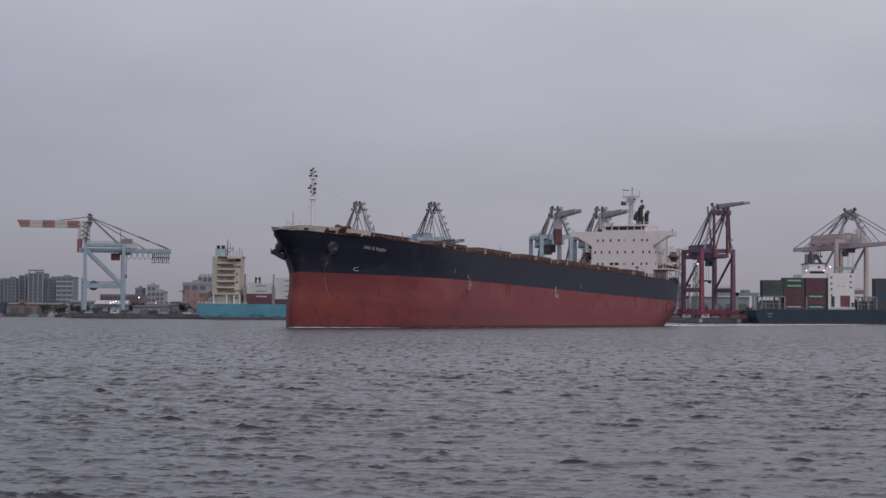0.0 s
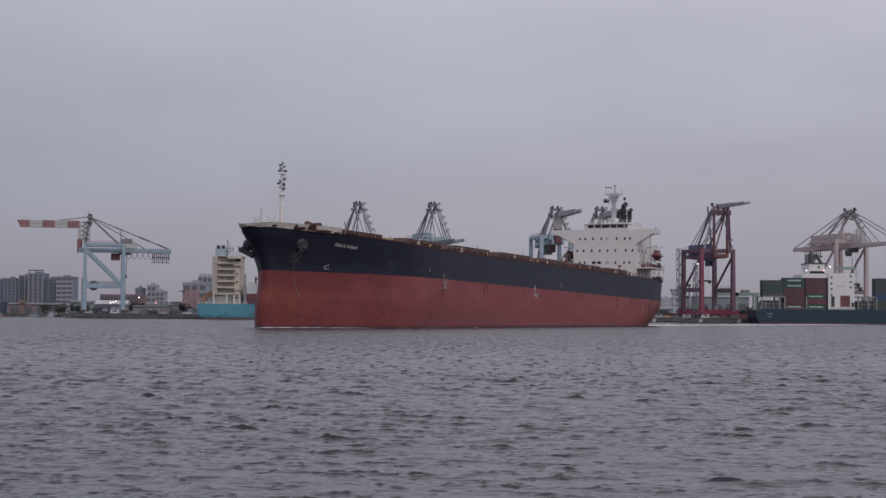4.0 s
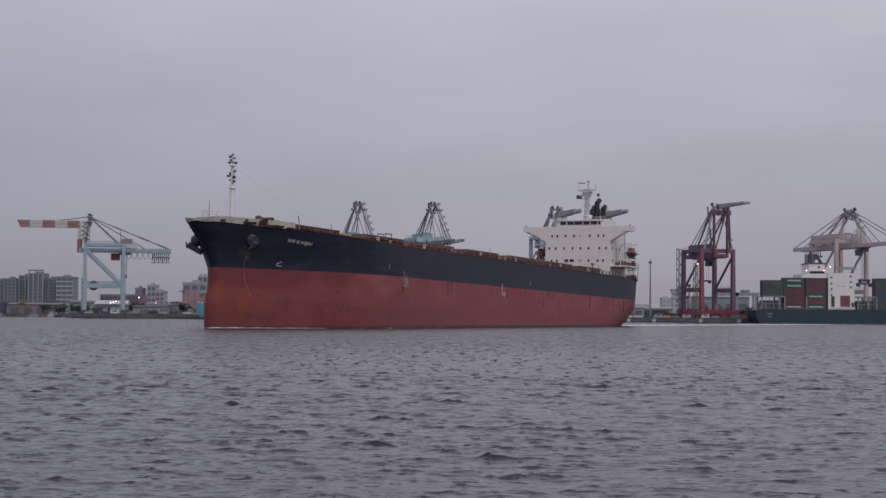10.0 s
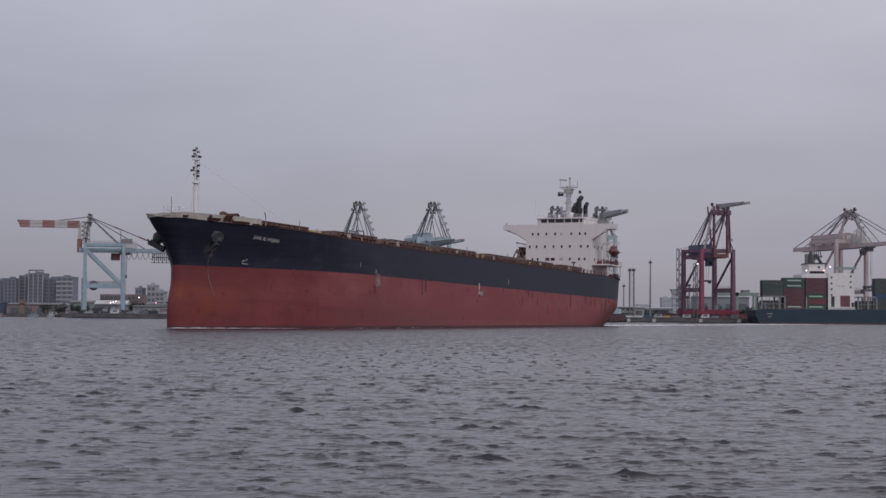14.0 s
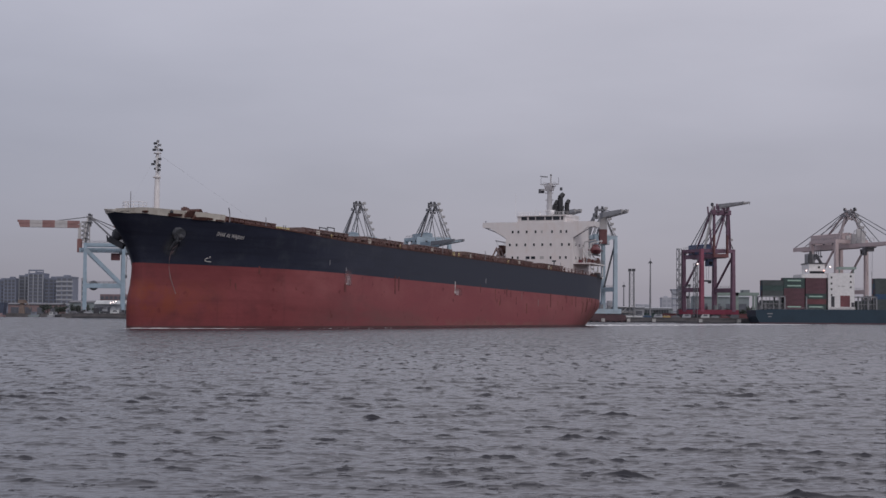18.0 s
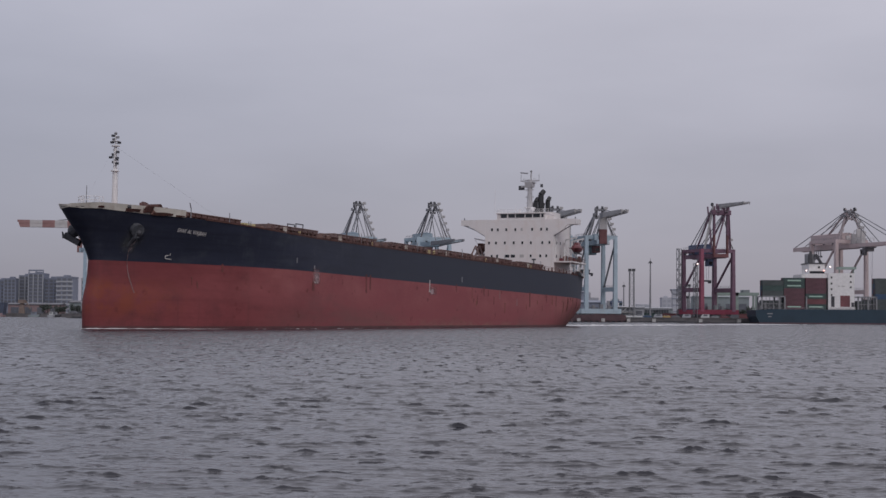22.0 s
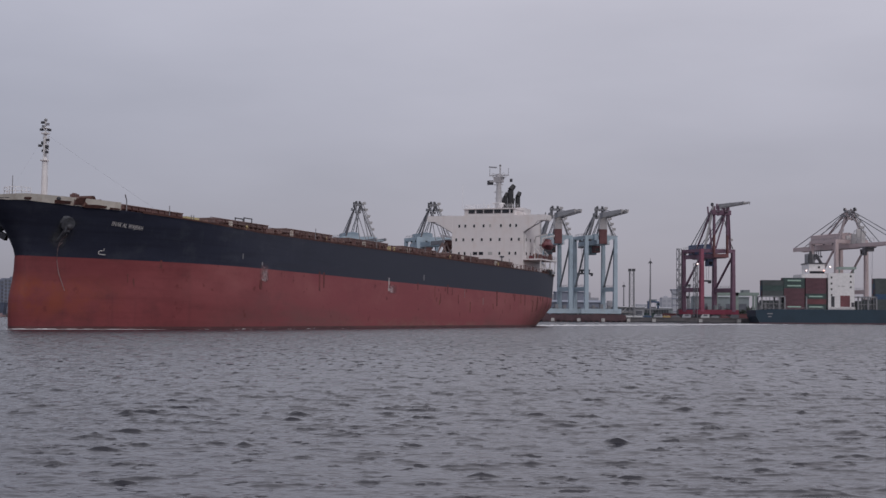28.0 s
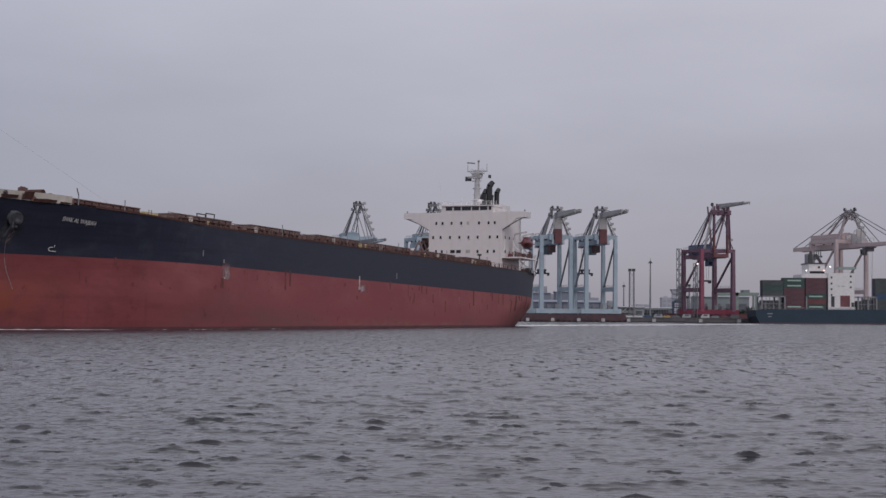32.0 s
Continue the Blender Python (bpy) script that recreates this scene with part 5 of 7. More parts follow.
# ---- land and quays ----
def build_land():
    g = Geo()
    out = [(-190, 850), (420, 850), (1200, 850), (2600, 1500), (2600, 4800), (-2600, 4800), (-2600, 1400), (-700, 1062), (-190, 1062)]
    g.prism(out, -3, 2.3, "z")
    setting("ground", g, M_LAND, "dark asphalt container yard behind the quay")
    q = setting("quay", Geo().box(-190.5, 420, 848.6, 850.2, -3, 2.45).box(-191, -189, 849, 1062, -3, 2.45), M_QUAY, "stained concrete quay wall")
    part("capping", Geo().box(-190.8, 420, 848.3, 851.2, 2.1, 2.5), M_QUAY, q)
    for x in [30.4, 43.1, 55.8, 69.0, 81.3, 94.2, 107.1, 130.7, 150.1] + [163.0 + 12.9 * i for i in range(16)]:
        part("fender", Geo().box(x - 0.85, x + 0.85, 846.3, 848.5, 0.3, 1.9), M_FENDER, q, "pale rubber fender panel")
    for x in range(-188, 418, 12):
        part("tide_band", Geo().box(x, x + 11.7, 848.48, 848.6, -1.0, 0.75 + 0.25 * math.sin(x * 1.7)), M_DARK, q, "dark wet band of weed along the quay")
    setting("quay_far", Geo().box(-700, -190, 1060.5, 1063, -3, 2.2), M_QUAY, "dark stone embankment")
    w = setting("quay_wall_red", Geo().box(28, 93, 847.2, 849.4, 0.7, 3.6), M_QUAYRED, "dark red fender wall along the quay")
    rw = random.Random(3)
    for i in range(23):
        x = 29.2 + i * 2.8
        part("pile", Geo().box(x - 0.5, x + 0.5, 846.9, 847.3, -1, 3.4 + rw.uniform(0, 0.8)), M_QUAYRED, w)
        part("fender_panel", Geo().box(x + 0.6, x + 2.2, 846.95, 847.25, rw.uniform(0.6, 1.2), 3.3 + rw.uniform(-0.6, 1.1)), M_QUAYRED, w, "dark red fender panel")


# ---- ship-to-shore cranes: x towards the water, y along the rail, z up ----
def striped(x0, x1, sy, zt, solid):
    """A plated panel of the boom: two deep chords with a web between."""
    lean = 1.4 if x1 > 43 else 0.0  # the last panel ends on a slant
    g = Geo()
    for z0, z1, k0, k1 in ((-1.75, 0.0, 0.0, 0.5), (-3.7, -2.1, 0.55, 1.0)):
        g.prism([(x0, zt + z0), (x1 - lean * k1, zt + z0), (x1 - lean * k0, zt + z1), (x0, zt + z1)], sy * 1.6 - 0.3, sy * 1.6 + 0.3)
    g.box(x0, x1 - lean * 0.6, sy * 1.6 - 0.12, sy * 1.6 + 0.12, zt - 2.1, zt - 1.75)
    if not solid:
        m = (x0 + x1) / 2
        g.box(m - 0.15, m + 0.15, sy * 1.6 - 0.36, sy * 1.6 + 0.36, zt - 3.6, zt - 0.1)
    return g


RUNNING = {}  # parts and things that motions() keys


def running_gear(c, zb):
    """A trolley under the boom and a spreader on its ropes, each about its own origin."""
    tr = part("trolley", Geo().box(-4.6, 1.8, -3.0, 3.0, 0.3, 0.9).box(-3.4, 1.0, -2.2, 2.2, -1.5, 0.3).box(-1.6, 0.4, -3.2, -2.2, -2.6, 0.3), M_CDARK, c, "dark trolley under the lowered boom")
    cab = part("operator_cabin", Geo().prism([(-6.6, -3.4), (-4.4, -3.4), (-4.0, -0.2), (-7.0, -0.2)], -1.3, 1.3), M_CGREY, tr, "grey operator cabin")
    part("cabin_window", Geo().box(-6.2, -4.5, -1.36, -1.3, -2.6, -1.0), M_GLASS, cab)
    sp = part("spreader", Geo().box(-1.5, 1.5, -3.9, 3.9, 0.0, 1.0).box(-1.45, 1.45, -3.9, -3.3, -1.1, 0.0).box(-1.45, 1.45, 3.3, 3.9, -1.1, 0.0), M_CDARK, c, "dark brown container spreader")
    part("headblock", Geo().box(-1.2, 1.2, -3.0, 3.0, 1.9, 2.8).box(-0.9, 0.9, -2.8, -2.0, 1.0, 1.9).box(-0.9, 0.9, 2.0, 2.8, 1.0, 1.9), M_DARK, sp)
    part("cable_basket", Geo().tube((0, 0, 1.0), (0, 0, 2.4), 0.8, 0.9, n=10), M_CPALE, sp, "pale cable basket")
    for sy in (-1, 1):
        part("guide_flap", Geo().beam((1.3, sy * 3.6, 0.2), (2.1, sy * 3.7, -1.5), 0.5, 0.15), M_DARK, sp)
        part("sheave_block", Geo().tube((-0.25, sy * 1.5, 3.2), (0.25, sy * 1.5, 3.2), 0.55, n=10), M_CPALE, sp)
        for sx in (-1, 1):
            part("hoist_rope", Geo().tube((sx * 0.7, sy * 1.4, -14.0), (sx * 0.7, sy * 1.4, 0.3), 0.06, n=4), M_DARK, tr)
            part("hoist_rope", Geo().tube((sx * 0.55, sy * 1.5, 2.8), (sx * 0.55, sy * 1.5, 15.6), 0.06, n=4), M_DARK, sp)
    return tr, sp


def straddle_carrier(m):
    c = thing("straddle_carrier", "dark navy straddle carrier crossing the container yard", "vehicle", m)
    for sy in (-1, 1):
        for x in (-2.7, 2.7):
            part("leg", Geo().beam((x, sy * 1.9, 0.9), (x, sy * 1.9, 9.0), 0.75, 0.6), M_CNAVY, c)
        part("sill_beam", Geo().box(-3.3, 3.3, sy * 1.9 - 0.35, sy * 1.9 + 0.35, 0.7, 1.4), M_CNAVY, c)
        part("top_beam", Geo().box(-3.2, 3.2, sy * 1.9 - 0.3, sy * 1.9 + 0.3, 8.4, 9.2), M_CNAVY, c)
        for x in (-2.4, -0.8, 0.8, 2.4):
            w = part("wheel", Geo().tube((x, sy * 1.9 - 0.25, 0.65), (x, sy * 1.9 + 0.25, 0.65), 0.65, n=12), M_DARK, c)
            part("rim", Geo().tube((x, sy * 1.9 - 0.27, 0.65), (x, sy * 1.9 + 0.27, 0.65), 0.32, n=10), M_CGREY, w)
    for x in (-2.7, 2.7):
        part("cross_beam", Geo().box(x - 0.35, x + 0.35, -2.15, 2.15, 8.5, 9.15), M_CNAVY, c)
    part("engine_deck", Geo().box(-2.2, 1.5, -1.7, 1.7, 9.2, 10.1).tube((-1.2, 0.9, 10.1), (-1.2, 0.9, 10.6), 0.15), M_CTEAL, c, "dull teal engine deck")
    cab = part("driver_cabin", Geo().prism([(1.6, 6.6), (3.3, 6.6), (3.5, 8.4), (1.6, 8.4)], -2.25, -0.9), M_CTEAL, c, "driver cabin under the top frame")
    part("cabin_window", Geo().box(1.8, 3.1, -2.29, -2.25, 7.2, 8.1), M_GLASS, cab)
    part("spreader", Geo().box(-2.3, 1.4, -1.2, 1.2, 5.6, 6.1), M_DARK, c)
    for sx in (-2.0, 1.1):
        part("hoist_chain", Geo().tube((sx, 0.0, 6.1), (sx, 0.0, 9.2), 0.08, n=5), M_DARK, c)
    part("roof_rail", railing([(-3.1, -2.1, 9.2), (3.1, -2.1, 9.2)], 1.0, 1.5, 0.05, 2), M_CGREY, c)
    return c


def crane(name, label, m, zb, za, paint, boom="up", G=19.0, W=17.0, outer=31.0, boom_paint=(None, None), house=None, stripes=False, back=24.0, low=None, reel=False, small_house=False, bw=1.45, a_paint=None, apx=None, aw=1.7, tx=-3.0, cab_paint=None, front_tone=None, truss=False, stairs=(), span=None, brace=0.85, brace_paint=None, stay_ends=(0.45, 0.92), solid_boom=False, slim=1.0, working=False, hang=None):
    c = thing(name, label, "crane", m, "quay cranes")
    low = low or paint
    hx, hy = G / 2, W / 2
    up, lowp = boom_paint[0] or M_CWHITE, boom_paint[1] or M_CRED
    leg = Geo().beam((0, 0, 3.4), (0, 0, zb), 2.1, 2.1, 1.7, 1.7).mesh("leg", paint)
    for sx in (-1, 1):
        for sy in (-1, 1):
            # one waterside leg takes a brighter tone than the other three
            if front_tone and sx == 1 and sy == -1:
                part("leg", Geo().beam((0, 0, 3.4), (0, 0, zb), 2.1, 2.1, 1.7, 1.7), front_tone, c, at=pose(sx * hx, sy * hy, 0))
            else:
                part("leg", leg, paint, c, at=pose(sx * hx, sy * hy, 0))
            b = part("bogie", Geo().box(sx * hx - 0.6, sx * hx + 0.6, sy * hy - 3.6, sy * hy + 3.6, 0.9, 2.0), M_DARK, c, "dark travelling bogie")
            for k in (-2.8, -1.0, 1.0, 2.8):
                part("wheel", Geo().tube((sx * hx - 0.25, sy * hy + k, 0.5), (sx * hx + 0.25, sy * hy + k, 0.5), 0.5, n=8), M_DARK, b)
        part("sill_beam", Geo().box(sx * hx - 0.8, sx * hx + 0.8, -hy - 3.0, hy + 3.0, 2.0, 4.4), low, c)
        part("upper_cross_beam", Geo().box(sx * hx - 0.8, sx * hx + 0.8, -hy - 0.7, hy + 0.7, zb - 1.9, zb), paint, c)
    for sy in (-1, 1):
        part("upper_side_beam", Geo().box(-hx, hx, sy * hy - 0.6, sy * hy + 0.6, zb - 1.5, zb - 0.1), paint, c)
        part("portal_beam", Geo().box(-hx, hx, sy * hy - 0.65, sy * hy + 0.65, 13.4, 15.6), paint, c)
        part("diagonal_brace", Geo().beam((hx, sy * hy, zb - 3), (-hx + 1, sy * hy, 15.4), brace, brace), brace_paint or paint, c)
    # girders behind and under the boom hinge
    for sy in (-1, 1):
        part("girder", Geo().box(-hx - back, hx + 3.2, sy * 2.6 - 0.55, sy * 2.6 + 0.55, zb - 4.6, zb - 2.4), paint, c)
    n = int((G + back) / 4)
    for i in range(n):
        x = -hx - back + i * 4 + 1
        part("girder_tie", Geo().box(x - 0.2, x + 0.2, -2.1, 2.1, zb - 4.2, zb - 3.8), paint, c)
    part("walkway", Geo().box(-hx - back, hx + 2, 3.2, 4.0, zb - 4.7, zb - 4.55), M_CGREY, c)
    part("walkway_rail", railing([(-hx - back, 4.0, zb - 4.6), (hx + 2, 4.0, zb - 4.6)], 1.1, 2.5, 0.06, 2), M_CGREY, c)
    m0, m1, mt = (-hx - 7, -hx + 1, zb + 0.4) if small_house else (-hx - 5, -hx + 7.5, zb + 2.4)
    if span:
        m0, m1, mt = span[0], span[1], zb + span[2]
    mh = part("machinery_house", Geo().box(m0, m1, -3.4, 3.4, zb - 2.4, mt).prism([(-3.5, mt), (3.5, mt), (0, mt + 0.6)], m0 - 0.2, m1 + 0.2, "x"), house or paint, c, "machinery house")
    part("house_door", Geo().box(m1, m1 + 0.1, -0.5, 0.5, zb - 2.3, zb - 0.3), M_DARK, mh)
    # A-frame
    ax = hx - 2.0 if apx is None else apx
    ap = [(ax, sy * aw, za) for sy in (-1, 1)]
    for sy, p in zip((-1, 1), ap):
        part("a_frame_leg", Geo().beam((hx, sy * hy * 0.82, zb), p, 1.05 * slim, 1.05 * slim, 0.75 * slim, 0.75 * slim), M_CWHITE if aw > 2 and sy < 0 else a_paint or M_CGREY, c)
        part("a_frame_leg", Geo().beam((-hx + 2, sy * 3.2, zb - 0.5), p, 0.7 * slim, 0.7 * slim), a_paint or M_CGREY, c)
        part("back_stay", Geo().beam(p, (-hx - back + 1, sy * 2.6, zb - 2.4), 0.32), M_CGREY, c)
        if truss:
            q = Vector((-hx - back + 1, sy * 2.6, zb - 2.4))
            for k in (0.3, 0.62, 0.86):
                a = Vector(p).lerp(q, k)
                part("stay_link", Geo().beam(a, Vector(p).lerp(q, k + 0.12), 0.5), M_CRED if k < 0.5 else M_CDULL, c, "red-brown stay link")
        part("back_stay", Geo().beam(p, (-hx - back * 0.45, sy * 2.6, zb - 2.4), 0.28), M_CGREY, c)
    part("apex_beam", Geo().box(ax - 0.8, ax + 0.8, -aw - 1.0, aw + 1.0, za - (0.8 if aw < 2 else 4.6), za + (0.4 if aw < 2 else -2.2)), M_CGREY if aw < 2 else a_paint, c)
    for sy in (-1, 1):
        part("sheave", Geo().tube((ax + (0 if apx is None else sy * 2.6), sy * aw * 0.8 - 0.35, za + 0.8), (ax + (0 if apx is None else sy * 2.6), sy * aw * 0.8 + 0.35, za + 0.8), 0.95, n=12), M_DARK, c)
        part("apex_platform", Geo().box(ax - 1.6, ax + 1.6, sy * 2.6 - 0.9, sy * 2.6 + 0.9, za - 3.2, za - 3.0).box(ax - 1.4, ax + 1.4, sy * 3.2 - 0.08, sy * 3.2 + 0.08, za - 3.0, za - 2.0), M_CGREY, c)
    ld = Geo()
    for k in range(5):
        a, b = k / 5, (k + 1) / 5
        z0, z1 = zb + (za - zb) * a, zb + (za - zb) * b
        y0, y1 = hy * 0.82 * (1 - a) + 1.7 * a, hy * 0.82 * (1 - b) + 1.7 * b
        ld.beam((hx - 2 * a + 0.8, y0 + 1.3, z0), (hx - 2 * b + 0.8, y1 + 0.7, z1), 0.7, 0.25)
        ld.box(hx - 2 * b - 0.4, hx - 2 * b + 1.6, y1 + 0.2, y1 + 1.8, z1 - 0.1, z1 + 0.1)
        ld.box(hx - 2 * b + 1.5, hx - 2 * b + 1.6, y1 + 0.2, y1 + 2.1, z1 + 0.1, z1 + 1.2)
    part("stairway", ld, M_CWHITE, c)
    for sy in (-1, 1):
        part("apex_head", Geo().box(ax - 1.0 * slim, ax + 1.0 * slim, sy * 1.7 * slim - 0.3, sy * 1.7 * slim + 0.3, za - 5.0 * slim, za).box(ax - 1.5, ax - 1.0, sy * 1.7 - 0.5, sy * 1.7 + 0.5, za - 1.6, za + 1.2), a_paint or M_CGREY, c)
    part("apex_tie", Geo().box(ax - 0.7, ax + 0.7, -1.4, 1.4, za - 4.6, za - 3.6), a_paint or M_CGREY, c)
    hinge = hx + 3.0
    if boom == "up":
        zt = za - 2.2 if aw < 2 else za + 0.9
        mid = zb - 4.4 + (zt - zb + 4.4) * (0.47 if solid_boom else 0.42)
        part("inner_boom_lower", Geo().box(hinge - 1.1, hinge + 1.1, -bw - 0.45, bw + 0.45, zb - 4.4, mid) if bw < 2 else Geo().box(hinge - 0.7, hinge + 0.7, -bw - 0.4, -bw + 0.4, zb - 4.4, mid).box(hinge - 0.7, hinge + 0.7, bw - 0.4, bw + 0.4, zb - 4.4, mid).box(hinge - 0.8, hinge + 0.8, -bw, bw, zb - 4.4, zb - 2.6), lowp, c, "faded red lower part of the raised boom")
        ib = part("inner_boom_upper", Geo().box(hinge - 1.2, hinge + 1.2, -bw - 0.6, bw + 0.6, mid, zt - 1.0).box(hinge + 1.2, hinge + 1.3, -bw, -bw + 0.25, mid, zt - 1.0).box(hinge + 1.2, hinge + 1.3, bw - 0.25, bw, mid, zt - 1.0) if solid_boom else Geo().box(hinge - 0.7, hinge + 0.7, -bw - 0.4, -bw + 0.4, mid, zt - 1).box(hinge - 0.7, hinge + 0.7, bw - 0.4, bw + 0.4, mid, zt - 1), up, c, "white upper part of the raised boom")
        if bw > 2:
            for k, m2 in ((-1, up), (1, up)):
                part("boom_brace", Geo().beam((hinge, k * bw * 0.9, zt - 2.5) if k > 0 else (hinge - 2, -bw, zb), (hinge, -bw * 0.85, zb - 1.0) if k > 0 else (hinge - 6, -bw, zt - 1.0), 0.6), m2, ib)
        for k in range(3 if bw < 2 else 0):
            z = mid + (zt - mid) * (k + 0.5) / 3
            part("boom_tie", Geo().box(hinge - 0.9, hinge + 0.9, -bw, bw, z - 0.35, z + 0.35), up, ib)
        n = 5 if stripes else 6
        for i in range(n):
            x0, x1 = hinge + outer * i / n, hinge + outer * (i + 1) / n
            mt = (lowp if i % 2 == 0 else up) if stripes else (M_CWHITE if aw > 2 else (M_CWHITE if solid_boom else M_CGREY) if i else (M_CGREY if solid_boom else up))
            deep = 2.8 if aw < 2 else 2.0
            d0, d1 = deep - 1.1 * i / n, deep - 1.1 * (i + 1) / n
            for sy in (-1, 1):
                part("boom_section", Geo().prism([(x0, zt - d0), (x1, zt - d1), (x1, zt), (x0, zt)], sy * 1.6 - 0.35, sy * 1.6 + 0.35) if not stripes else striped(x0, x1, sy, zt, mt is lowp), mt, c, "striped red and white boom section" if stripes else "")
            part("boom_tie", Geo().box(x1 - 0.5, x1, -1.4, 1.4, zt - 0.9, zt - 0.3), mt, c)
        if not stripes:
            part("boom_tip", Geo().beam((hinge + outer, 0, zt - 0.2), (hinge + outer + 2.6, 0, zt - 0.4), 0.25).beam((hinge + outer + 2.4, 0, zt - 0.4), (hinge + outer + 2.4, 0, zt - 1.8), 0.2), M_CGREY, c)
        for sy in (-1, 1):
            part("boom_stay", Geo().beam((ax, sy * 1.7, za), (hinge + outer * 0.35, sy * 1.6, zt), 0.28), M_CGREY, c)
    else:
        for sy in (-1, 1):
            part("boom_girder", Geo().prism([(hinge, zb - 4.6), (hinge + outer, zb - 3.6), (hinge + outer, zb - 2.4), (hinge, zb - 2.4)], sy * 2.4 - 0.45, sy * 2.4 + 0.45), M_CGREY if stripes else paint, c, "lowered boom girder")
            for k in stay_ends:
                part("boom_stay", Geo().beam((ax, sy * 1.7, za), (hinge + outer * k, sy * 2.4, zb - 2.4), 0.35), M_CGREY, c)
        for k in range(6):
            x = hinge + outer * (k + 0.7) / 6
            part("boom_tie", Geo().box(x - 0.2, x + 0.2, -2.1, 2.1, zb - 3.6, zb - 3.1), paint, c)
    if truss:  # lattice of the raised inner boom beside the apex frame
        g = Geo()
        for sy in (-1, 1):
            g.beam((hinge - 5.2, sy * 2.0, zb - 0.2), (hinge - 5.0, sy * 2.0, za - 2.6), 0.5)
            for k in range(5):
                z0, z1 = zb - 0.2 + (za - zb - 2.4) * k / 5, zb - 0.2 + (za - zb - 2.4) * (k + 1) / 5
                g.beam((hinge - 5.1, sy * 2.0, z0), (hinge - 0.8, sy * 2.0, z1), 0.42).beam((hinge - 2.9, sy * 2.0, z0), (hinge - 2.9, sy * 2.0, z1), 0.55)
                g.beam((hinge - 0.8, sy * 2.0, z0), (hinge - 5.1, sy * 2.0, z1), 0.28)
                g.beam((hinge - 0.8, sy * 2.0, z1), (hinge - 5.1, sy * 2.0, z1), 0.24)
        part("boom_lattice", g, M_CWHITE, c, "weathered white lattice of the raised boom")
        part("hinge_plate", Geo().box(hinge - 1.4, hinge + 1.2, -2.6, -1.9, zb - 4.6, zb + 2.0).box(hinge - 1.4, hinge + 1.2, 1.9, 2.6, zb - 4.6, zb + 2.0), M_CRED, c)
        part("roof_mast", Geo().tube((-hx + 1.5, 3.0, zb), (-hx + 1.5, 3.0, zb + 6.5), 0.22, n=6).box(-hx - 4.5, -hx + 1.2, 2.2, 3.6, zb + 0.3, zb + 2.6), M_CGREY, c)
    if span:
        g = Geo()
        for sy in (-1, 1):
            for k in range(9):
                x = -4 + k * 4.2
                g.beam((x, sy * 3.0, zb - 2.4), (x, sy * 3.0, zb + 0.4), 0.22)
                if k < 8:
                    g.beam((x, sy * 3.0, zb + 0.3), (x + 4.2, sy * 3.0, zb + 0.3), 0.18)
        part("girder_rail", g, M_CPALE, c, "pale walkway rails along the girder")
        for x, h, w in ((4.0, 6.5, 0.8), (9.0, 4.0, 1.4), (19.5, 9.0, 0.5), (24.0, 7.0, 0.7), (15.0, 5.0, 1.0)):
            part("girder_post", Geo().box(x - w / 2, x + w / 2, -1.2, 1.2, zb - 2.4, zb + h * 0.6).beam((x, 0, zb + h * 0.6), (x + 1.5, 0, zb + h), 0.3), M_CPALE, c, "pale grey gear post on the girder")
        part("house_gallery", Geo().box(span[0] - 3.5, span[0] + 1, -4.0, 4.0, zb - 2.7, zb - 2.4).box(span[0] - 3.4, span[0] - 0.4, -2.6, 2.6, zb - 2.4, zb - 0.2), M_CPALE, c, "gallery at the machinery house")
        g = Geo()
        for k in range(5):
            x = span[0] + 1 + k * 2.1
            g.tube((x, -2.8, zb - 4.6), (x, -2.8, zb - 8.0 - 1.2 * (k % 2)), 0.25, n=5).box(x - 0.7, x + 0.7, -3.2, -2.2, zb - 8.6 - 1.2 * (k % 2), zb - 7.6 - 1.2 * (k % 2))
        part("hanging_gear", g, M_CGREY, c, "cable gear hanging under the girder")
    for px, py, zt, w in stairs:  # stair and lift towers beside the legs
        g = Geo()
        for i in (-1, 1):
            for j in (-1, 1):
                g.beam((px + i * w, py + j * w, 1.0), (px + i * w, py + j * w, zt), 0.22)
        k = max(4, int(zt / 2.6))
        for i in range(k):
            z0, z1 = 1 + (zt - 1) * i / k, 1 + (zt - 1) * (i + 1) / k
            sg = 1 if i % 2 else -1
            g.beam((px - sg * w, py - sg * w, z0), (px + sg * w, py + sg * w, z1), 0.6, 0.25)
            g.box(px - w - 0.2, px + w + 0.2, py - w - 0.2, py + w + 0.2, z1 - 0.1, z1 + 0.08)
        part("stair_tower", g, M_CGREY, c, "grey zigzag stair tower")
    # walkway rails, ladder and floodlights
    for sy in (-1, 1):
        part("beam_rail", railing([(-hx, sy * (hy + 0.6), 15.6), (hx, sy * (hy + 0.6), 15.6)], 1.1, 2.4, 0.07, 2), M_CGREY, c)
        part("top_rail", railing([(-hx, sy * hy, zb), (hx, sy * hy, zb)], 1.1, 2.4, 0.07, 2), M_CGREY, c)
    part("leg_ladder", Geo().beam((-hx - 1.3, hy + 0.3, 4), (-hx - 1.2, hy + 0.3, zb - 2), 0.16).beam((-hx - 1.3, hy - 0.4, 4), (-hx - 1.2, hy - 0.4, zb - 2), 0.16), M_CGREY, c)
    for k in (-0.7, 0.1, 0.8):
        part("floodlight", Geo().box(k * hx - 0.5, k * hx + 0.5, -hy - 0.9, -hy - 0.4, zb - 2.6, zb - 1.9), M_DARK, c)
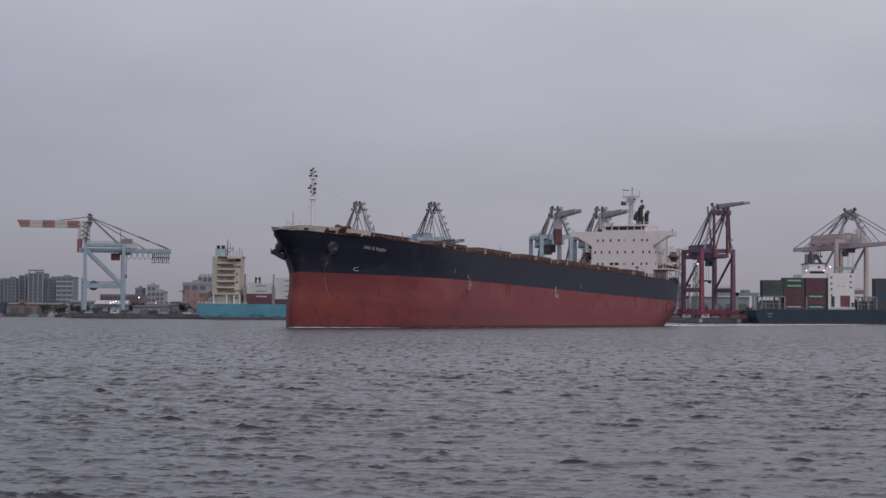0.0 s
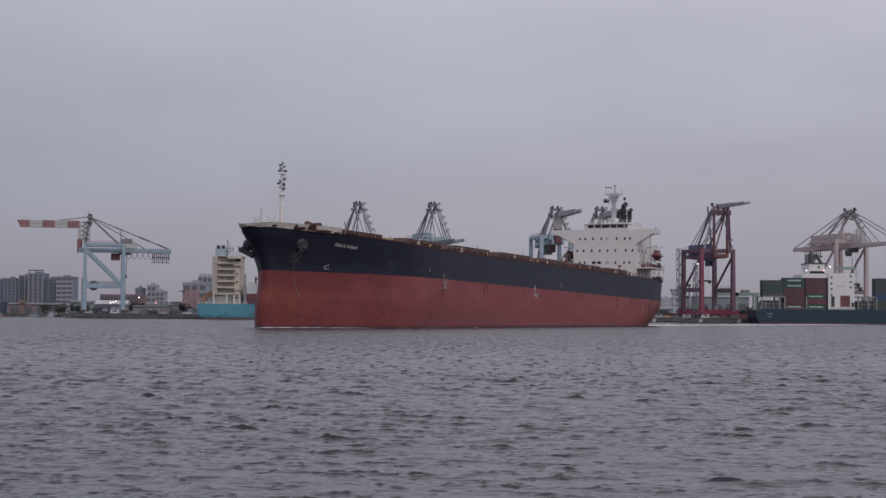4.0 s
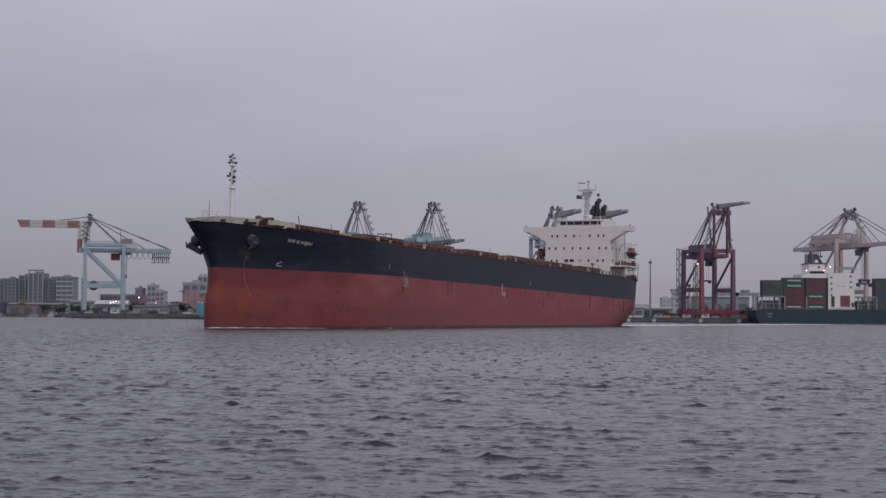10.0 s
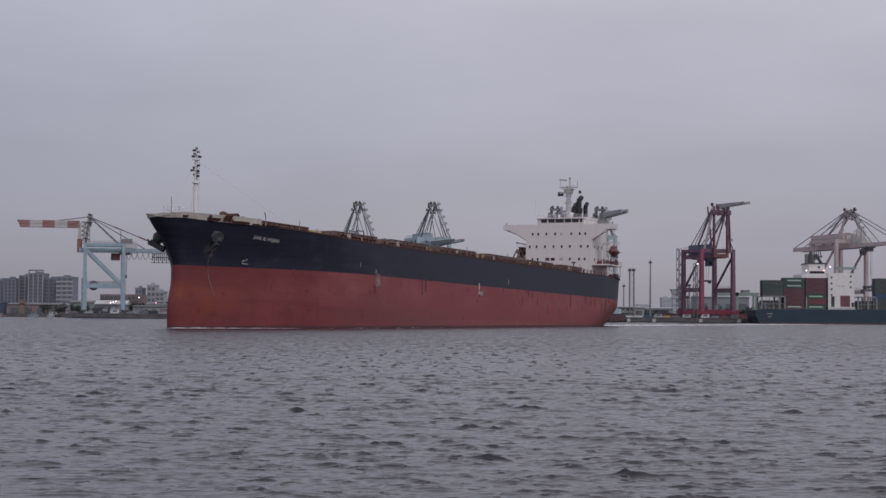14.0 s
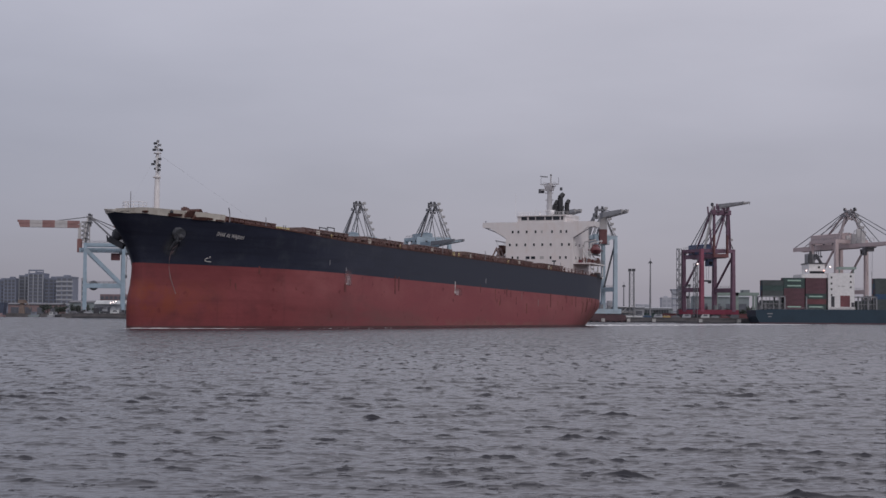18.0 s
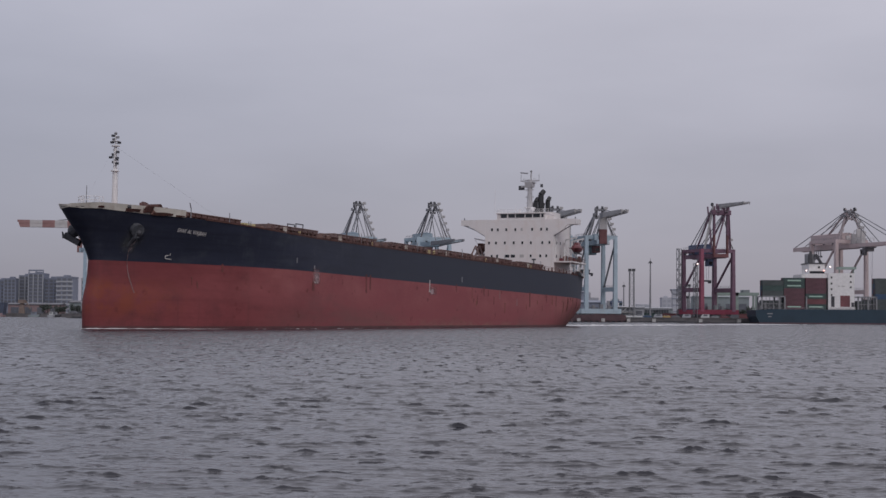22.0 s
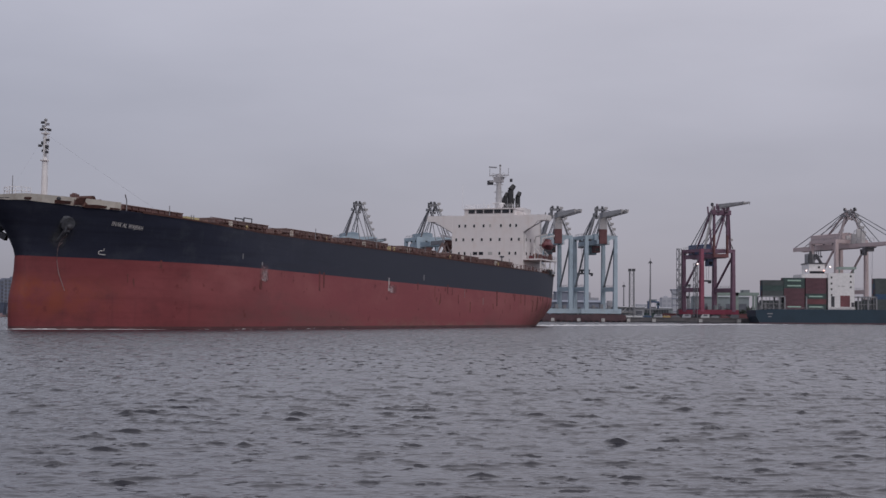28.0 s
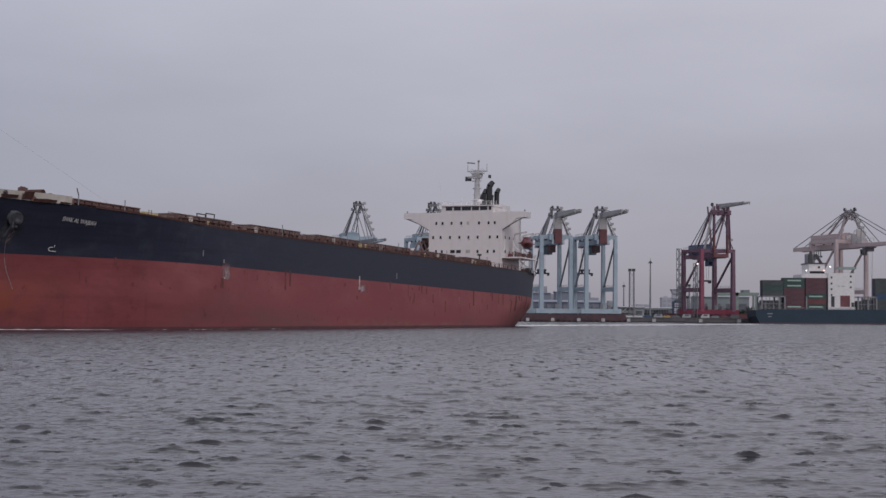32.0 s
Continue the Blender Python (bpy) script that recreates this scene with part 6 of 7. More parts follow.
    for k in range(3):
        part("sill_box", Geo().box(hx - 0.9, hx + 0.95, -hy + 3 + k * 4.2, -hy + 4.6 + k * 4.2, 4.4, 6.2 + 0.5 * (k % 2)), M_CGREY, c, "grey electrical cabinet on the sill")
    if working:
        RUNNING["trolley"], RUNNING["spreader"] = running_gear(c, zb)
        return c
    # trolley, cab and spreader
    rx, rz, wide = hang or (tx, zb * 0.5 + 1.2, 3.2)
    part("trolley", Geo().box(rx - 3, rx + 3, -3.0, 3.0, zb - 5.6, zb - 4.7), M_CGREY, c)
    cab = part("operator_cabin", Geo().box(tx + 2.4, tx + (7.0 if cab_paint else 5.4), -1.5, 1.5, zb - 8.6, zb - 5.0), cab_paint or (M_CRED if not house else house), c, "operator cabin under the girder")
    part("cabin_window", Geo().box(tx + (6.98 if cab_paint else 5.38), tx + (7.05 if cab_paint else 5.45), -1.1, 1.1, zb - 7.8, zb - 6.2), M_GLASS, cab)
    sp = part("spreader", Geo().box(rx - 1.2, rx + 1.2, -wide, wide, rz, rz + 0.8).box(rx - 1.2, rx + 1.2, -wide, 0.6 - wide, rz - 0.8, rz).box(rx - 1.2, rx + 1.2, wide - 0.6, wide, rz - 0.8, rz), M_DARK, c, "dark container spreader")
    if hang:
        part("headblock", Geo().box(rx - 1.0, rx + 1.0, -2.4, 2.4, rz + 1.6, rz + 2.6).box(rx - 0.8, rx + 0.8, -2.2, -1.4, rz + 0.8, rz + 1.6).box(rx - 0.8, rx + 0.8, 1.4, 2.2, rz + 0.8, rz + 1.6), M_DARK, sp)
    for sx in (-1, 1):
        for sy in (-1, 1):
            part("hoist_rope", Geo().tube((rx + sx * 1.2, sy * 1.6, zb - 5.4), (rx + sx * 0.9, sy * 1.5, rz + 0.8), 0.07, n=4), M_DARK, sp)
    if solid_boom:
        part("machinery_box", Geo().box(tx - 7.5, tx - 2.2, -2.6, 2.6, zb - 9.4, zb - 5.6).box(tx - 7.7, tx - 2.0, -2.8, 2.8, zb - 5.6, zb - 5.3), M_CTEAL, c, "dull teal machinery box under the girder")
        part("drive_house", Geo().box(hx - 1.5, hx + 3.0, -4.4, -2.4, zb - 2.6, zb + 0.6), paint, c)
        part("drive_house", Geo().box(hx - 1.0, hx + 2.5, 2.4, 4.2, zb - 2.6, zb - 0.4), paint, c)
    if reel:
        part("cable_reel", Geo().tube((hx - 4.5, -hy - 1.4, 14.8), (hx - 4.5, -hy - 0.8, 14.8), 2.6, n=18), M_CGREY, c, "round grey cable reel")
        for k in range(5):  # sagging loops between the carriers
            x0 = -hx - 1.5 - k * 2.9
            fest = Geo()
            pts = [(x0 - 2.9 * j / 8, -3.4, zb - 4.6 - 3.2 * math.sin(math.pi * j / 8) ** 0.7) for j in range(9)]
            for p, q in zip(pts, pts[1:]):
                fest.tube(p, q, 0.12, n=4)
            part("festoon_cable", fest, M_CGREY, c, "sagging festoon cable loop")
        for k in range(9):
            x = -hx - back + 1 + k * 1.05
            for y in (-3.5, 2.8):
                part("hanging_cable", Geo().tube((x, y, zb - 4.6), (x, y, zb - 8.6 - 0.8 * (k % 2)), 0.13, n=4), M_CGREY, c)
        part("cable_rack", Geo().box(-hx - back, -hx - back + 10, -3.7, -3.2, zb - 9.6, zb - 9.3).box(-hx - back + 0.5, -hx - back + 9, -3.7, 3.2, zb - 7.0, zb - 6.6), M_CGREY, c, "grey rack under the girder's end")
    return c


def crane_pose(x, y, yaw):
    """yaw: how far the boom turns to the right of the way to the water."""
    return pose(x, y, 2.4, 0, 0, -90 + yaw)


def build_cranes():
    crane("ship_to_shore_crane", "pale blue gantry crane with folded red and white boom", pose(-176.8, 872, 2.4, 0, 0, 192), 36.5, 50.4, M_CBLUE, outer=31.5, stripes=True, reel=True, back=24.5, G=19.5, W=16.0, house=M_CPALE, small_house=True, tx=-10.5, cab_paint=M_CDULL, boom_paint=(M_CPALE, M_CFADE), truss=True, brace=1.9)
    for x, b in ((-46.5, "down"), (-8.0, "down")):
        crane("ship_to_shore_crane", "pale blue gantry crane with grey apex frame seen above the ship", crane_pose(x, 866, 20), 40.5, 57.2, M_CBLUE2, boom=b, outer=34.0, stripes=True, back=10, stay_ends=(0.2, 0.5), aw=1.1, slim=0.62, a_paint=M_CDARK)
    for x in (55.8, 78.8):
        crane("ship_to_shore_crane", "pale blue gantry crane with its red and white boom folded up", crane_pose(x, 866, 13.5), 42.0, 55.5, M_CBLUE2, outer=33.0, back=9, W=15.6, house=M_CDARK, small_house=True, cab_paint=M_CDULL, boom_paint=(M_CPALE, M_CDULL), solid_boom=True, brace=0.7, brace_paint=M_CGREY, hang=(-16.0, 22.6, 4.0))
    crane("ship_to_shore_crane", "maroon gantry crane with navy machinery house and folded boom", crane_pose(137.5, 866, 24), 35.5, 57.5, M_CMAR, outer=23.5, bw=4.0, aw=4.6, apx=12.0, front_tone=M_CMAR2, stairs=((-9.6, -11.6, 36.0, 0.9), (6.2, -11.6, 28.0, 0.8)), a_paint=M_CMAR, boom_paint=(M_CMAR, M_CDULL), house=M_CNAVY, low=M_CRED2, back=10, W=19, G=17.2)
    crane("ship_to_shore_crane", "pale pink gantry crane with lowered boom behind a moored container ship", pose(212.0, 895, 2.4, 0, 0, -72), 42.0, 57.4, M_CPINK, boom="down", outer=46.0, house=M_CPINK, back=30, G=25, W=18, a_paint=M_CDUSK, apx=11.0, span=(-23.0, 9.0, 3.4), working=True)


# ---- containers and moored ships ----
CONT = {}


def container(x, y, z, material, label, group, along="x", long=12.19):
    key = (material.name, along, long)
    if key not in CONT:
        g = Geo()
        a, w, h = long / 2, 1.22, 2.56
        g.box(-a + 0.06, a - 0.06, -w + 0.05, w - 0.05, 0.08, h - 0.05)
        for sx in (-1, 1):
            for sy in (-1, 1):
                g.box(sx * a - 0.09, sx * a + 0.09, sy * w - 0.09, sy * w + 0.09, 0, h)
            g.box(-a, a, sx * w - 0.06, sx * w + 0.06, 0, 0.16).box(-a, a, sx * w - 0.06, sx * w + 0.06, h - 0.14, h)
            g.box(sx * a - 0.06, sx * a + 0.06, -w, w, h - 0.14, h)
        k = int(long / 0.62)
        for i in range(1, k):
            xx = -a + long * i / k
            g.box(xx - 0.1, xx + 0.1, -w - 0.01, w + 0.01, 0.2, h - 0.2)
        CONT[key] = g.mesh("container", material)
    ob = new("shipping_container", CONT[key])
    ob.matrix_basis = pose(x, y, z, 0, 0, 0 if along == "x" else 90)
    return tagged(ob, label, "container", group)


def build_blue_ship():
    """Moored feeder with a sky blue hull, stern at x = -120."""
    Y0, Y1 = 821, 845
    s = thing("container_ship", "moored container ship with sky blue hull and cream house", "cargo ship")
    g = Geo()
    out = [(-120.5, 7.6), (-120.2, 3.0), (-118.6, 0.9), (-20, 0.9), (-14, 7.6), (-13, 9.2), (-24, 9.0), (-27, 7.6)]
    g.prism(out, Y0, Y1)
    part("hull", g, M_TEAL, s, "sky blue hull side")
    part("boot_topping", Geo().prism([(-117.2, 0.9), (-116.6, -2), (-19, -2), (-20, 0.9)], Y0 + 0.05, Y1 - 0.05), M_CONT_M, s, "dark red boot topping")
    rs = random.Random(5)
    v = [(-118.9 + k * 2.5, Y0 - 0.03, 0.85) for k in range(40)] + [(-118.9 + k * 2.5, Y0 - 0.03, 1.3 + rs.random() * 0.9 + (0.9 if rs.random() < 0.2 else 0)) for k in range(40)]
    v += [(x, y + 0.03, z) for x, y, z in v]
    f = [(k, k + 1, k + 41, k + 40) for k in range(39)] + [(80 + k, 120 + k, 121 + k, 81 + k) for k in range(39)] + [(40 + k, 41 + k, 121 + k, 120 + k) for k in range(39)]
    part("fouling_band", Geo().add(v, f), M_FOUL, s, "dark fouled band above the waterline")
    part("stern_rail", railing([(-120, Y0 + 0.3, 7.6), (-96, Y0 + 0.3, 7.6)], 1.0, 2.0, 0.06, 3), M_WHITE2, s)
    hs = part("house", Geo().box(-111.0, -102.5, Y0 + 4.6, Y1 - 3, 12.5, 30.5).box(-102.5, -100.0, Y0 + 2.2, Y1 - 2.2, 7.6, 31.4).box(-103.4, -98.9, Y0 + 1.4, Y0 + 6, 26.4, 27.0).box(-103.0, -99.2, Y0 + 1.6, Y0 + 6, 14.4, 14.9), M_OFFWHITE, s, "cream accommodation block with stepped decks")
    part("casing", Geo().box(-113.7, -111.0, Y0 + 2.6, Y1 - 3, 12.5, 31.0), M_CASING, hs, "greyish cream funnel casing")
    part("house_base", Geo().box(-113, -99.5, Y0 + 1.0, Y0 + 1.5, 12.2, 13.0).box(-113, -99.5, Y0 + 6, Y1 - 3, 7.6, 12.5), M_OFFWHITE, s)
    for x in (-112.6, -106.2, -102.6, -99.8):
        part("support_post", Geo().box(x - 0.3, x + 0.3, Y0 + 1.0, Y0 + 1.6, 7.6, 12.4), M_WHITE2, s)
    for z in (15.4, 18.4, 21.4, 24.4, 27.4):
        part("deck_edge", Geo().box(-111.2, -102.3, Y0 + 1.8, Y0 + 4.7, z, z + 0.9), M_OFFWHITE, hs)
        # shade under each deck is laid in as a dark strip
        part("deck_shade", Geo().box(-109.8, -104.0, Y0 + 4.5, Y0 + 4.62, z + 1.2, z + 2.2), M_BWIN, hs, "dark strip for the shade between decks")
        part("deck_rail", railing([(-111.0, Y0 + 1.9, z + 0.9), (-102.6, Y0 + 1.9, z + 0.9)], 0.9, 2.0, 0.07, 2), M_OFFWHITE, hs)
    for z in (28.6,):
        part("bridge_window", Geo().box(-102.3, -99.6, Y0 + 2.05, Y0 + 2.22, z, z + 1.1), M_GLASS, hs)
    part("bridge_wing", Geo().box(-106.0, -98.8, Y0 - 0.4, Y0 + 2.4, 29.9, 30.9).box(-111.2, -99.2, Y0 + 2.5, Y1 - 2.5, 31.0, 31.5), M_OFFWHITE, s)
    for x, z in ((-101.6, 10.2), (-100.2, 10.2), (-101.4, 22), (-100.2, 26), (-101.4, 18)):
        part("window", Geo().box(x - 0.4, x + 0.4, Y0 + 2.05, Y0 + 2.22, z, z + 0.8), M_GLASS, hs)
    fn = part("funnel", Geo().box(-112.9, -108.2, Y0 + 7, Y1 - 7, 30.4, 35.0), M_CBLUE, s, "pale blue funnel")
    for x in (-112, -109.6):
        part("exhaust_pipe", Geo().tube((x, Y0 + 12, 35), (x, Y0 + 12, 36.8), 0.9, n=10), M_BLACKP, fn)
    part("radar_mast", Geo().tube((-107.4, Y0 + 12, 30), (-107.4, Y0 + 12, 39.8), 0.4, 0.2, n=8).beam((-109, Y0 + 12, 35.5), (-104.6, Y0 + 12, 35.5), 0.3).beam((-107.4, Y0 + 12, 33), (-104.4, Y0 + 12, 35), 0.3), M_CGREY, s, "grey radar mast")
    for x, h in ((-105.8, 38), (-104.3, 36), (-102.6, 34), (-101, 35.4), (-99.8, 34.6)):
        part("aerial", Geo().tube((x, Y0 + 9, 31.5), (x, Y0 + 9, h), 0.16, n=5), M_CGREY, s)
    lb = part("free_fall_lifeboat", Geo().beam((-119.4, Y0 + 9, 9.4), (-113.8, Y0 + 9, 13.8), 2.6, 2.4, 2.4, 2.0), M_BRONZE, s, "faded orange free-fall lifeboat on a sloping cradle")
    part("lifeboat_cradle", Geo().beam((-119.6, Y0 + 7.4, 7.6), (-113.6, Y0 + 7.4, 12.6), 0.4, 0.5).beam((-116.5, Y0 + 7.4, 7.6), (-116.5, Y0 + 7.4, 10.4), 0.4), M_CRED, s)
    # lashing bridges and stacks
    for x in (-97.2, -83.2, -69.3):
        lb = part("lashing_bridge", Geo().box(x - 0.7, x + 0.7, Y0 + 0.8, Y1 - 0.8, 7.6, 16.5), M_STEEL, s, "dark grey lashing bridge")
        part("post", Geo().box(x - 0.35, x + 0.35, Y0 + 1.0, Y0 + 1.7, 16.5, 22.4), M_STEEL, lb)
    part("cell_guide", Geo().box(-93.4, -92.6, Y0 + 10, Y0 + 11, 8, 21.2).box(-91.4, -90.6, Y0 + 10, Y0 + 11, 8, 21.2).box(-93.4, -90.6, Y0 + 10, Y0 + 11, 20, 20.5), M_DARK, s, "dark cargo gear posts")
    grp = "containers on the blue container ship"
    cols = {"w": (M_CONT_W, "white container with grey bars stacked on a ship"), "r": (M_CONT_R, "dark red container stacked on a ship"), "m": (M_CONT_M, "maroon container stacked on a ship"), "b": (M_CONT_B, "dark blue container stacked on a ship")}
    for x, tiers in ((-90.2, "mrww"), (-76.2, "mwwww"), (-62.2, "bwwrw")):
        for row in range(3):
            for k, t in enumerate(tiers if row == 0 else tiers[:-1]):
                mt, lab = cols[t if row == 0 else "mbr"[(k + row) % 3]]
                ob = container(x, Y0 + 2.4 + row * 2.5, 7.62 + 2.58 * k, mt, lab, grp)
                if row == 0 and t in "wr":
                    part("lettering_bar", Geo().box(-1.5, 3.6, -1.33, -1.27, 1.0, 1.5), M_CGREY if t == "w" else M_CONT_W, ob, "unreadable lettering bar")
    return s


def build_green_ship():
    """Moored container ship with a dark green-blue hull, stern at x = 153."""
    Y0, Y1 = 820, 845
    s = thing("container_ship", "moored container ship with dark green-blue hull and white house", "cargo ship")
    part("hull", Geo().prism([(153.5, 6.6), (153.9, 3.4), (155.4, 0.5), (270, 0.5), (276, 7.2), (160, 7.0)], Y0, Y1), M_GREENHULL, s, "dark green-blue hull")
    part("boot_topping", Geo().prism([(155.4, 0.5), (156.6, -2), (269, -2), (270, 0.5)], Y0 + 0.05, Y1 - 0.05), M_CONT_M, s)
    part("deck_rail", railing([(154, Y0 + 0.3, 7.0), (187, Y0 + 0.3, 7.0)], 1.0, 2.2, 0.06, 3), M_STEEL, s)
    for z, w in ((4.6, 2.6), (3.2, 1.6)):
        part("lettering_bar", Geo().box(159.2 + (2.6 - w) / 2, 159.2 + (2.6 - w) / 2 + w, Y0 - 0.06, Y0 - 0.01, z, z + 0.5), M_STEEL, s, "unreadable lettering bar")
    hs = part("house", Geo().box(189.4, 202.2, Y0 + 1.0, Y1 - 1, 7.0, 25.0), M_WHITE2, s, "white accommodation block")
    for x, z in ((191.0, 22.4), (191.0, 19.4), (191.0, 16.6), (191.0, 13.8), (200.4, 23.0), (200.4, 20.2), (200.4, 17.6)):
        part("window", Geo().box(x - 0.4, x + 0.4, Y0 + 0.88, Y0 + 1.02, z, z + 0.9), M_GLASS, hs)
    for x in (194.6, 196.2, 197.0):
        part("window", Geo().box(x - 0.4, x + 0.4, Y0 + 0.88, Y0 + 1.02, 18.4, 18.8), M_PALEWIN, hs)
    part("cargo_doorway", Geo().box(190.8, 192.4, Y0 + 0.85, Y0 + 1.02, 8.4, 13.6), M_DARK, hs, "dark doorway")
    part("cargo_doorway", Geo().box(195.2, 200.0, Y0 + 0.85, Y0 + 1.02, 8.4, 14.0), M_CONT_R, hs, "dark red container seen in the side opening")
    part("door_frame", Geo().box(194.8, 195.2, Y0 + 0.7, Y0 + 1.02, 8.0, 14.4).box(200.0, 200.4, Y0 + 0.7, Y0 + 1.02, 8.0, 14.4), M_WHITE2, hs)
    part("cargo_doorway", Geo().box(200.7, 202.0, Y0 + 0.85, Y0 + 1.02, 8.4, 10.6), M_DARK, hs)
    part("house_rail", railing([(189.4, Y0 + 0.4, 7.1), (202.4, Y0 + 0.4, 7.1)], 1.2, 1.5, 0.14, 2), M_WHITE2, s)
    br = part("bridge", Geo().box(180.6, 188.4, Y0 + 4, Y1 - 4, 20, 29.6).box(176.6, 190.4, Y0 + 2, Y1 - 2, 22.6, 24.4), M_WHITE2, s, "white navigation bridge")
    part("bridge_window", Geo().box(180.9, 188.2, Y0 + 3.85, Y0 + 4.02, 24.8, 26.0), M_GLASS, br)
    part("window", Geo().box(185.0, 186.0, Y0 + 3.85, Y0 + 4.02, 27.4, 28.4), M_GLASS, br)
    part("bridge_roof", Geo().box(180.2, 189.0, Y0 + 3.6, Y1 - 3.6, 29.6, 30.1), M_DARK, br)
    part("signal_mast", Geo().beam((182.2, Y0 + 8, 30), (182.2, Y0 + 8, 36), 2.0, 2.0, 1.0, 1.0).beam((187.5, Y0 + 8, 30), (184.6, Y0 + 8, 34.5), 1.4, 1.2), M_DARK, s, "dark funnel stays and mast")
    part("funnel", Geo().box(181.0, 184.6, Y0 + 9, Y1 - 9, 30, 34.8), M_STEEL, s, "grey funnel")
    for x, z, mt in ((178.8, 26.2, M_LAMP), (187.4, 26.2, M_LAMPR), (190.4, 28.1, M_LAMP)):
        part("lamp", Geo().ball((x, Y0 + 1.6, z), 0.32, 0.25, 0.32), mt, s, "lit deck lamp")
        part("lamp_bracket", Geo().beam((x, Y0 + 1.9, z), (x, Y0 + 4.2, z - 0.3), 0.2), M_STEEL, s)
    part("deck_crane_beam", Geo().box(195, 204, Y0 + 4, Y0 + 9, 27.0, 28.2).beam((196, Y0 + 6, 25), (196, Y0 + 6, 27), 0.5).beam((203, Y0 + 6, 25), (203, Y0 + 6, 27), 0.5), M_CGREEN, s, "pale green monkey-island structure")
    for x in (156.8, 165.2, 168.0, 178.6, 204.0, 209.0, 213.0):
        part("lashing_frame", Geo().box(x - 0.35, x + 0.35, Y0 + 0.5, Y0 + 1.1, 7.0, 13.4).box(x - 0.35, x + 0.35, Y0 + 12, Y0 + 12.6, 7.0, 13.4).box(x - 0.35, x + 0.35, Y0 + 0.5, Y0 + 12.6, 13.0, 13.5), M_STEEL, s, "grey lashing frame")
    for x0, x1, z0, z1 in ((156.5, 168.3, 13.0, 13.6), (203.6, 213.4, 13.0, 13.6), (156.5, 168.3, 9.6, 9.9), (203.6, 213.4, 9.6, 9.9)):
        part("frame_beam", Geo().box(x0, x1, Y0 + 0.5, Y0 + 1.0, z0, z1), M_STEEL, s)
    for x0, x1 in ((157.0, 167.8), (204.0, 213.2)):
        for k in range(7):
            x = x0 + (x1 - x0) * k / 6
            part("cell_post", Geo().box(x - 0.14, x + 0.14, Y0 + 0.6, Y0 + 0.9, 7.0, 13.0).beam((x, Y0 + 0.75, 7.2), (x + (x1 - x0) / 6 * (1 if k < 6 else 0.1), Y0 + 0.75, 9.6), 0.12), M_STEEL if k % 2 else M_ROOF, s, "grey steel lashing post")
        part("hatch_stack", Geo().box(x0, x1, Y0 + 3.0, Y0 + 9.0, 7.0, 11.4), M_CONT_D, s, "dark cargo behind the lashing posts")
    for k in range(9):  # mooring deck gear at the stern
        x = 154.2 + k * 1.05
        part("mooring_gear", Geo().box(x - 0.3, x + 0.3, Y0 + 0.8, Y0 + 1.6, 6.8, 7.6 + 1.3 * ((k * 5) % 3)), M_DARK if k % 2 else M_STEEL, s, "dark mooring gear")
    grp = "containers on the green container ship"
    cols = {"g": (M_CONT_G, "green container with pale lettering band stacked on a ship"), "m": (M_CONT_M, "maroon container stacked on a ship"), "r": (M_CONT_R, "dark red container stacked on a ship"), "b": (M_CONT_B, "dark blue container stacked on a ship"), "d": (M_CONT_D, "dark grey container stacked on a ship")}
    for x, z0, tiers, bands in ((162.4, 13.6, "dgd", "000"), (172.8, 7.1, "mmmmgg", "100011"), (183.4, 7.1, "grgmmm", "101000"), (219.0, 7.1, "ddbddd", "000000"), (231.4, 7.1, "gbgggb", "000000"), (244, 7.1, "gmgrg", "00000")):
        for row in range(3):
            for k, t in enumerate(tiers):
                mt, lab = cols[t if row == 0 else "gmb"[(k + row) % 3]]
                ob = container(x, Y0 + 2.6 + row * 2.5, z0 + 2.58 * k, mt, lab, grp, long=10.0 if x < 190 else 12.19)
                if row == 0 and bands[k] == "1":
                    part("lettering_bar", Geo().box(-3.4, 3.2, -1.33, -1.27, 0.9, 1.55), M_LETTER, ob, "unreadable pale lettering bar")
    return s


# ---- town, sheds, trees and yard clutter ----
def tower(x0, x1, y, depth, top, wall, floors, name="apartment_building", label="grey concrete apartment tower across the water", fins=False, band=0.55, cols=None, roof=True, fin_paint=None, band_paint=None, glass=None):
    b = thing(name, label, "building", pose((x0 + x1) / 2, y, 2.25))
    w, h = (x1 - x0) / 2, top - 2.25
    part("wall", Geo().box(-w, w, 0, depth, 0, h), wall, b)
    fh = h / floors
    cols = cols or max(2, int((x1 - x0) / 3.4))
    cw = 2 * w / cols
    pane = Geo().box(-cw * 0.36, cw * 0.36, -0.12, 0.05, 0.25 * fh, (0.25 + band) * fh).mesh("window", glass or M_BWIN)
    for i in range(floors):
        part("floor_band", Geo().box(-w - 0.25, w + 0.25, -0.3, 0.02, i * fh - 0.12, i * fh + (0.28 if not band_paint else 1.1)), band_paint or wall, b)
        for k in range(cols):
            part("window", pane, None, b, at=pose(-w + cw * (k + 0.5), -0.02, i * fh))
    if fins:
        for k in range(cols + 1):
            part("pilaster", Geo().box(-w + cw * k - 0.3, -w + cw * k + 0.3, -0.6, 0.02, 0, h), fin_paint or wall, b)
    if roof:
        part("parapet", Geo().box(-w - 0.2, w + 0.2, -0.2, 0.3, h, h + 1.0).box(-w - 0.2, -w + 0.2, 0, depth, h, h + 1.0).box(w - 0.2, w + 0.2, 0, depth, h, h + 1.0), wall, b)
        part("lift_house", Geo().box(-w * 0.35, w * 0.3, depth * 0.3, depth * 0.7, h, h + 2.2), wall, b)
    return b


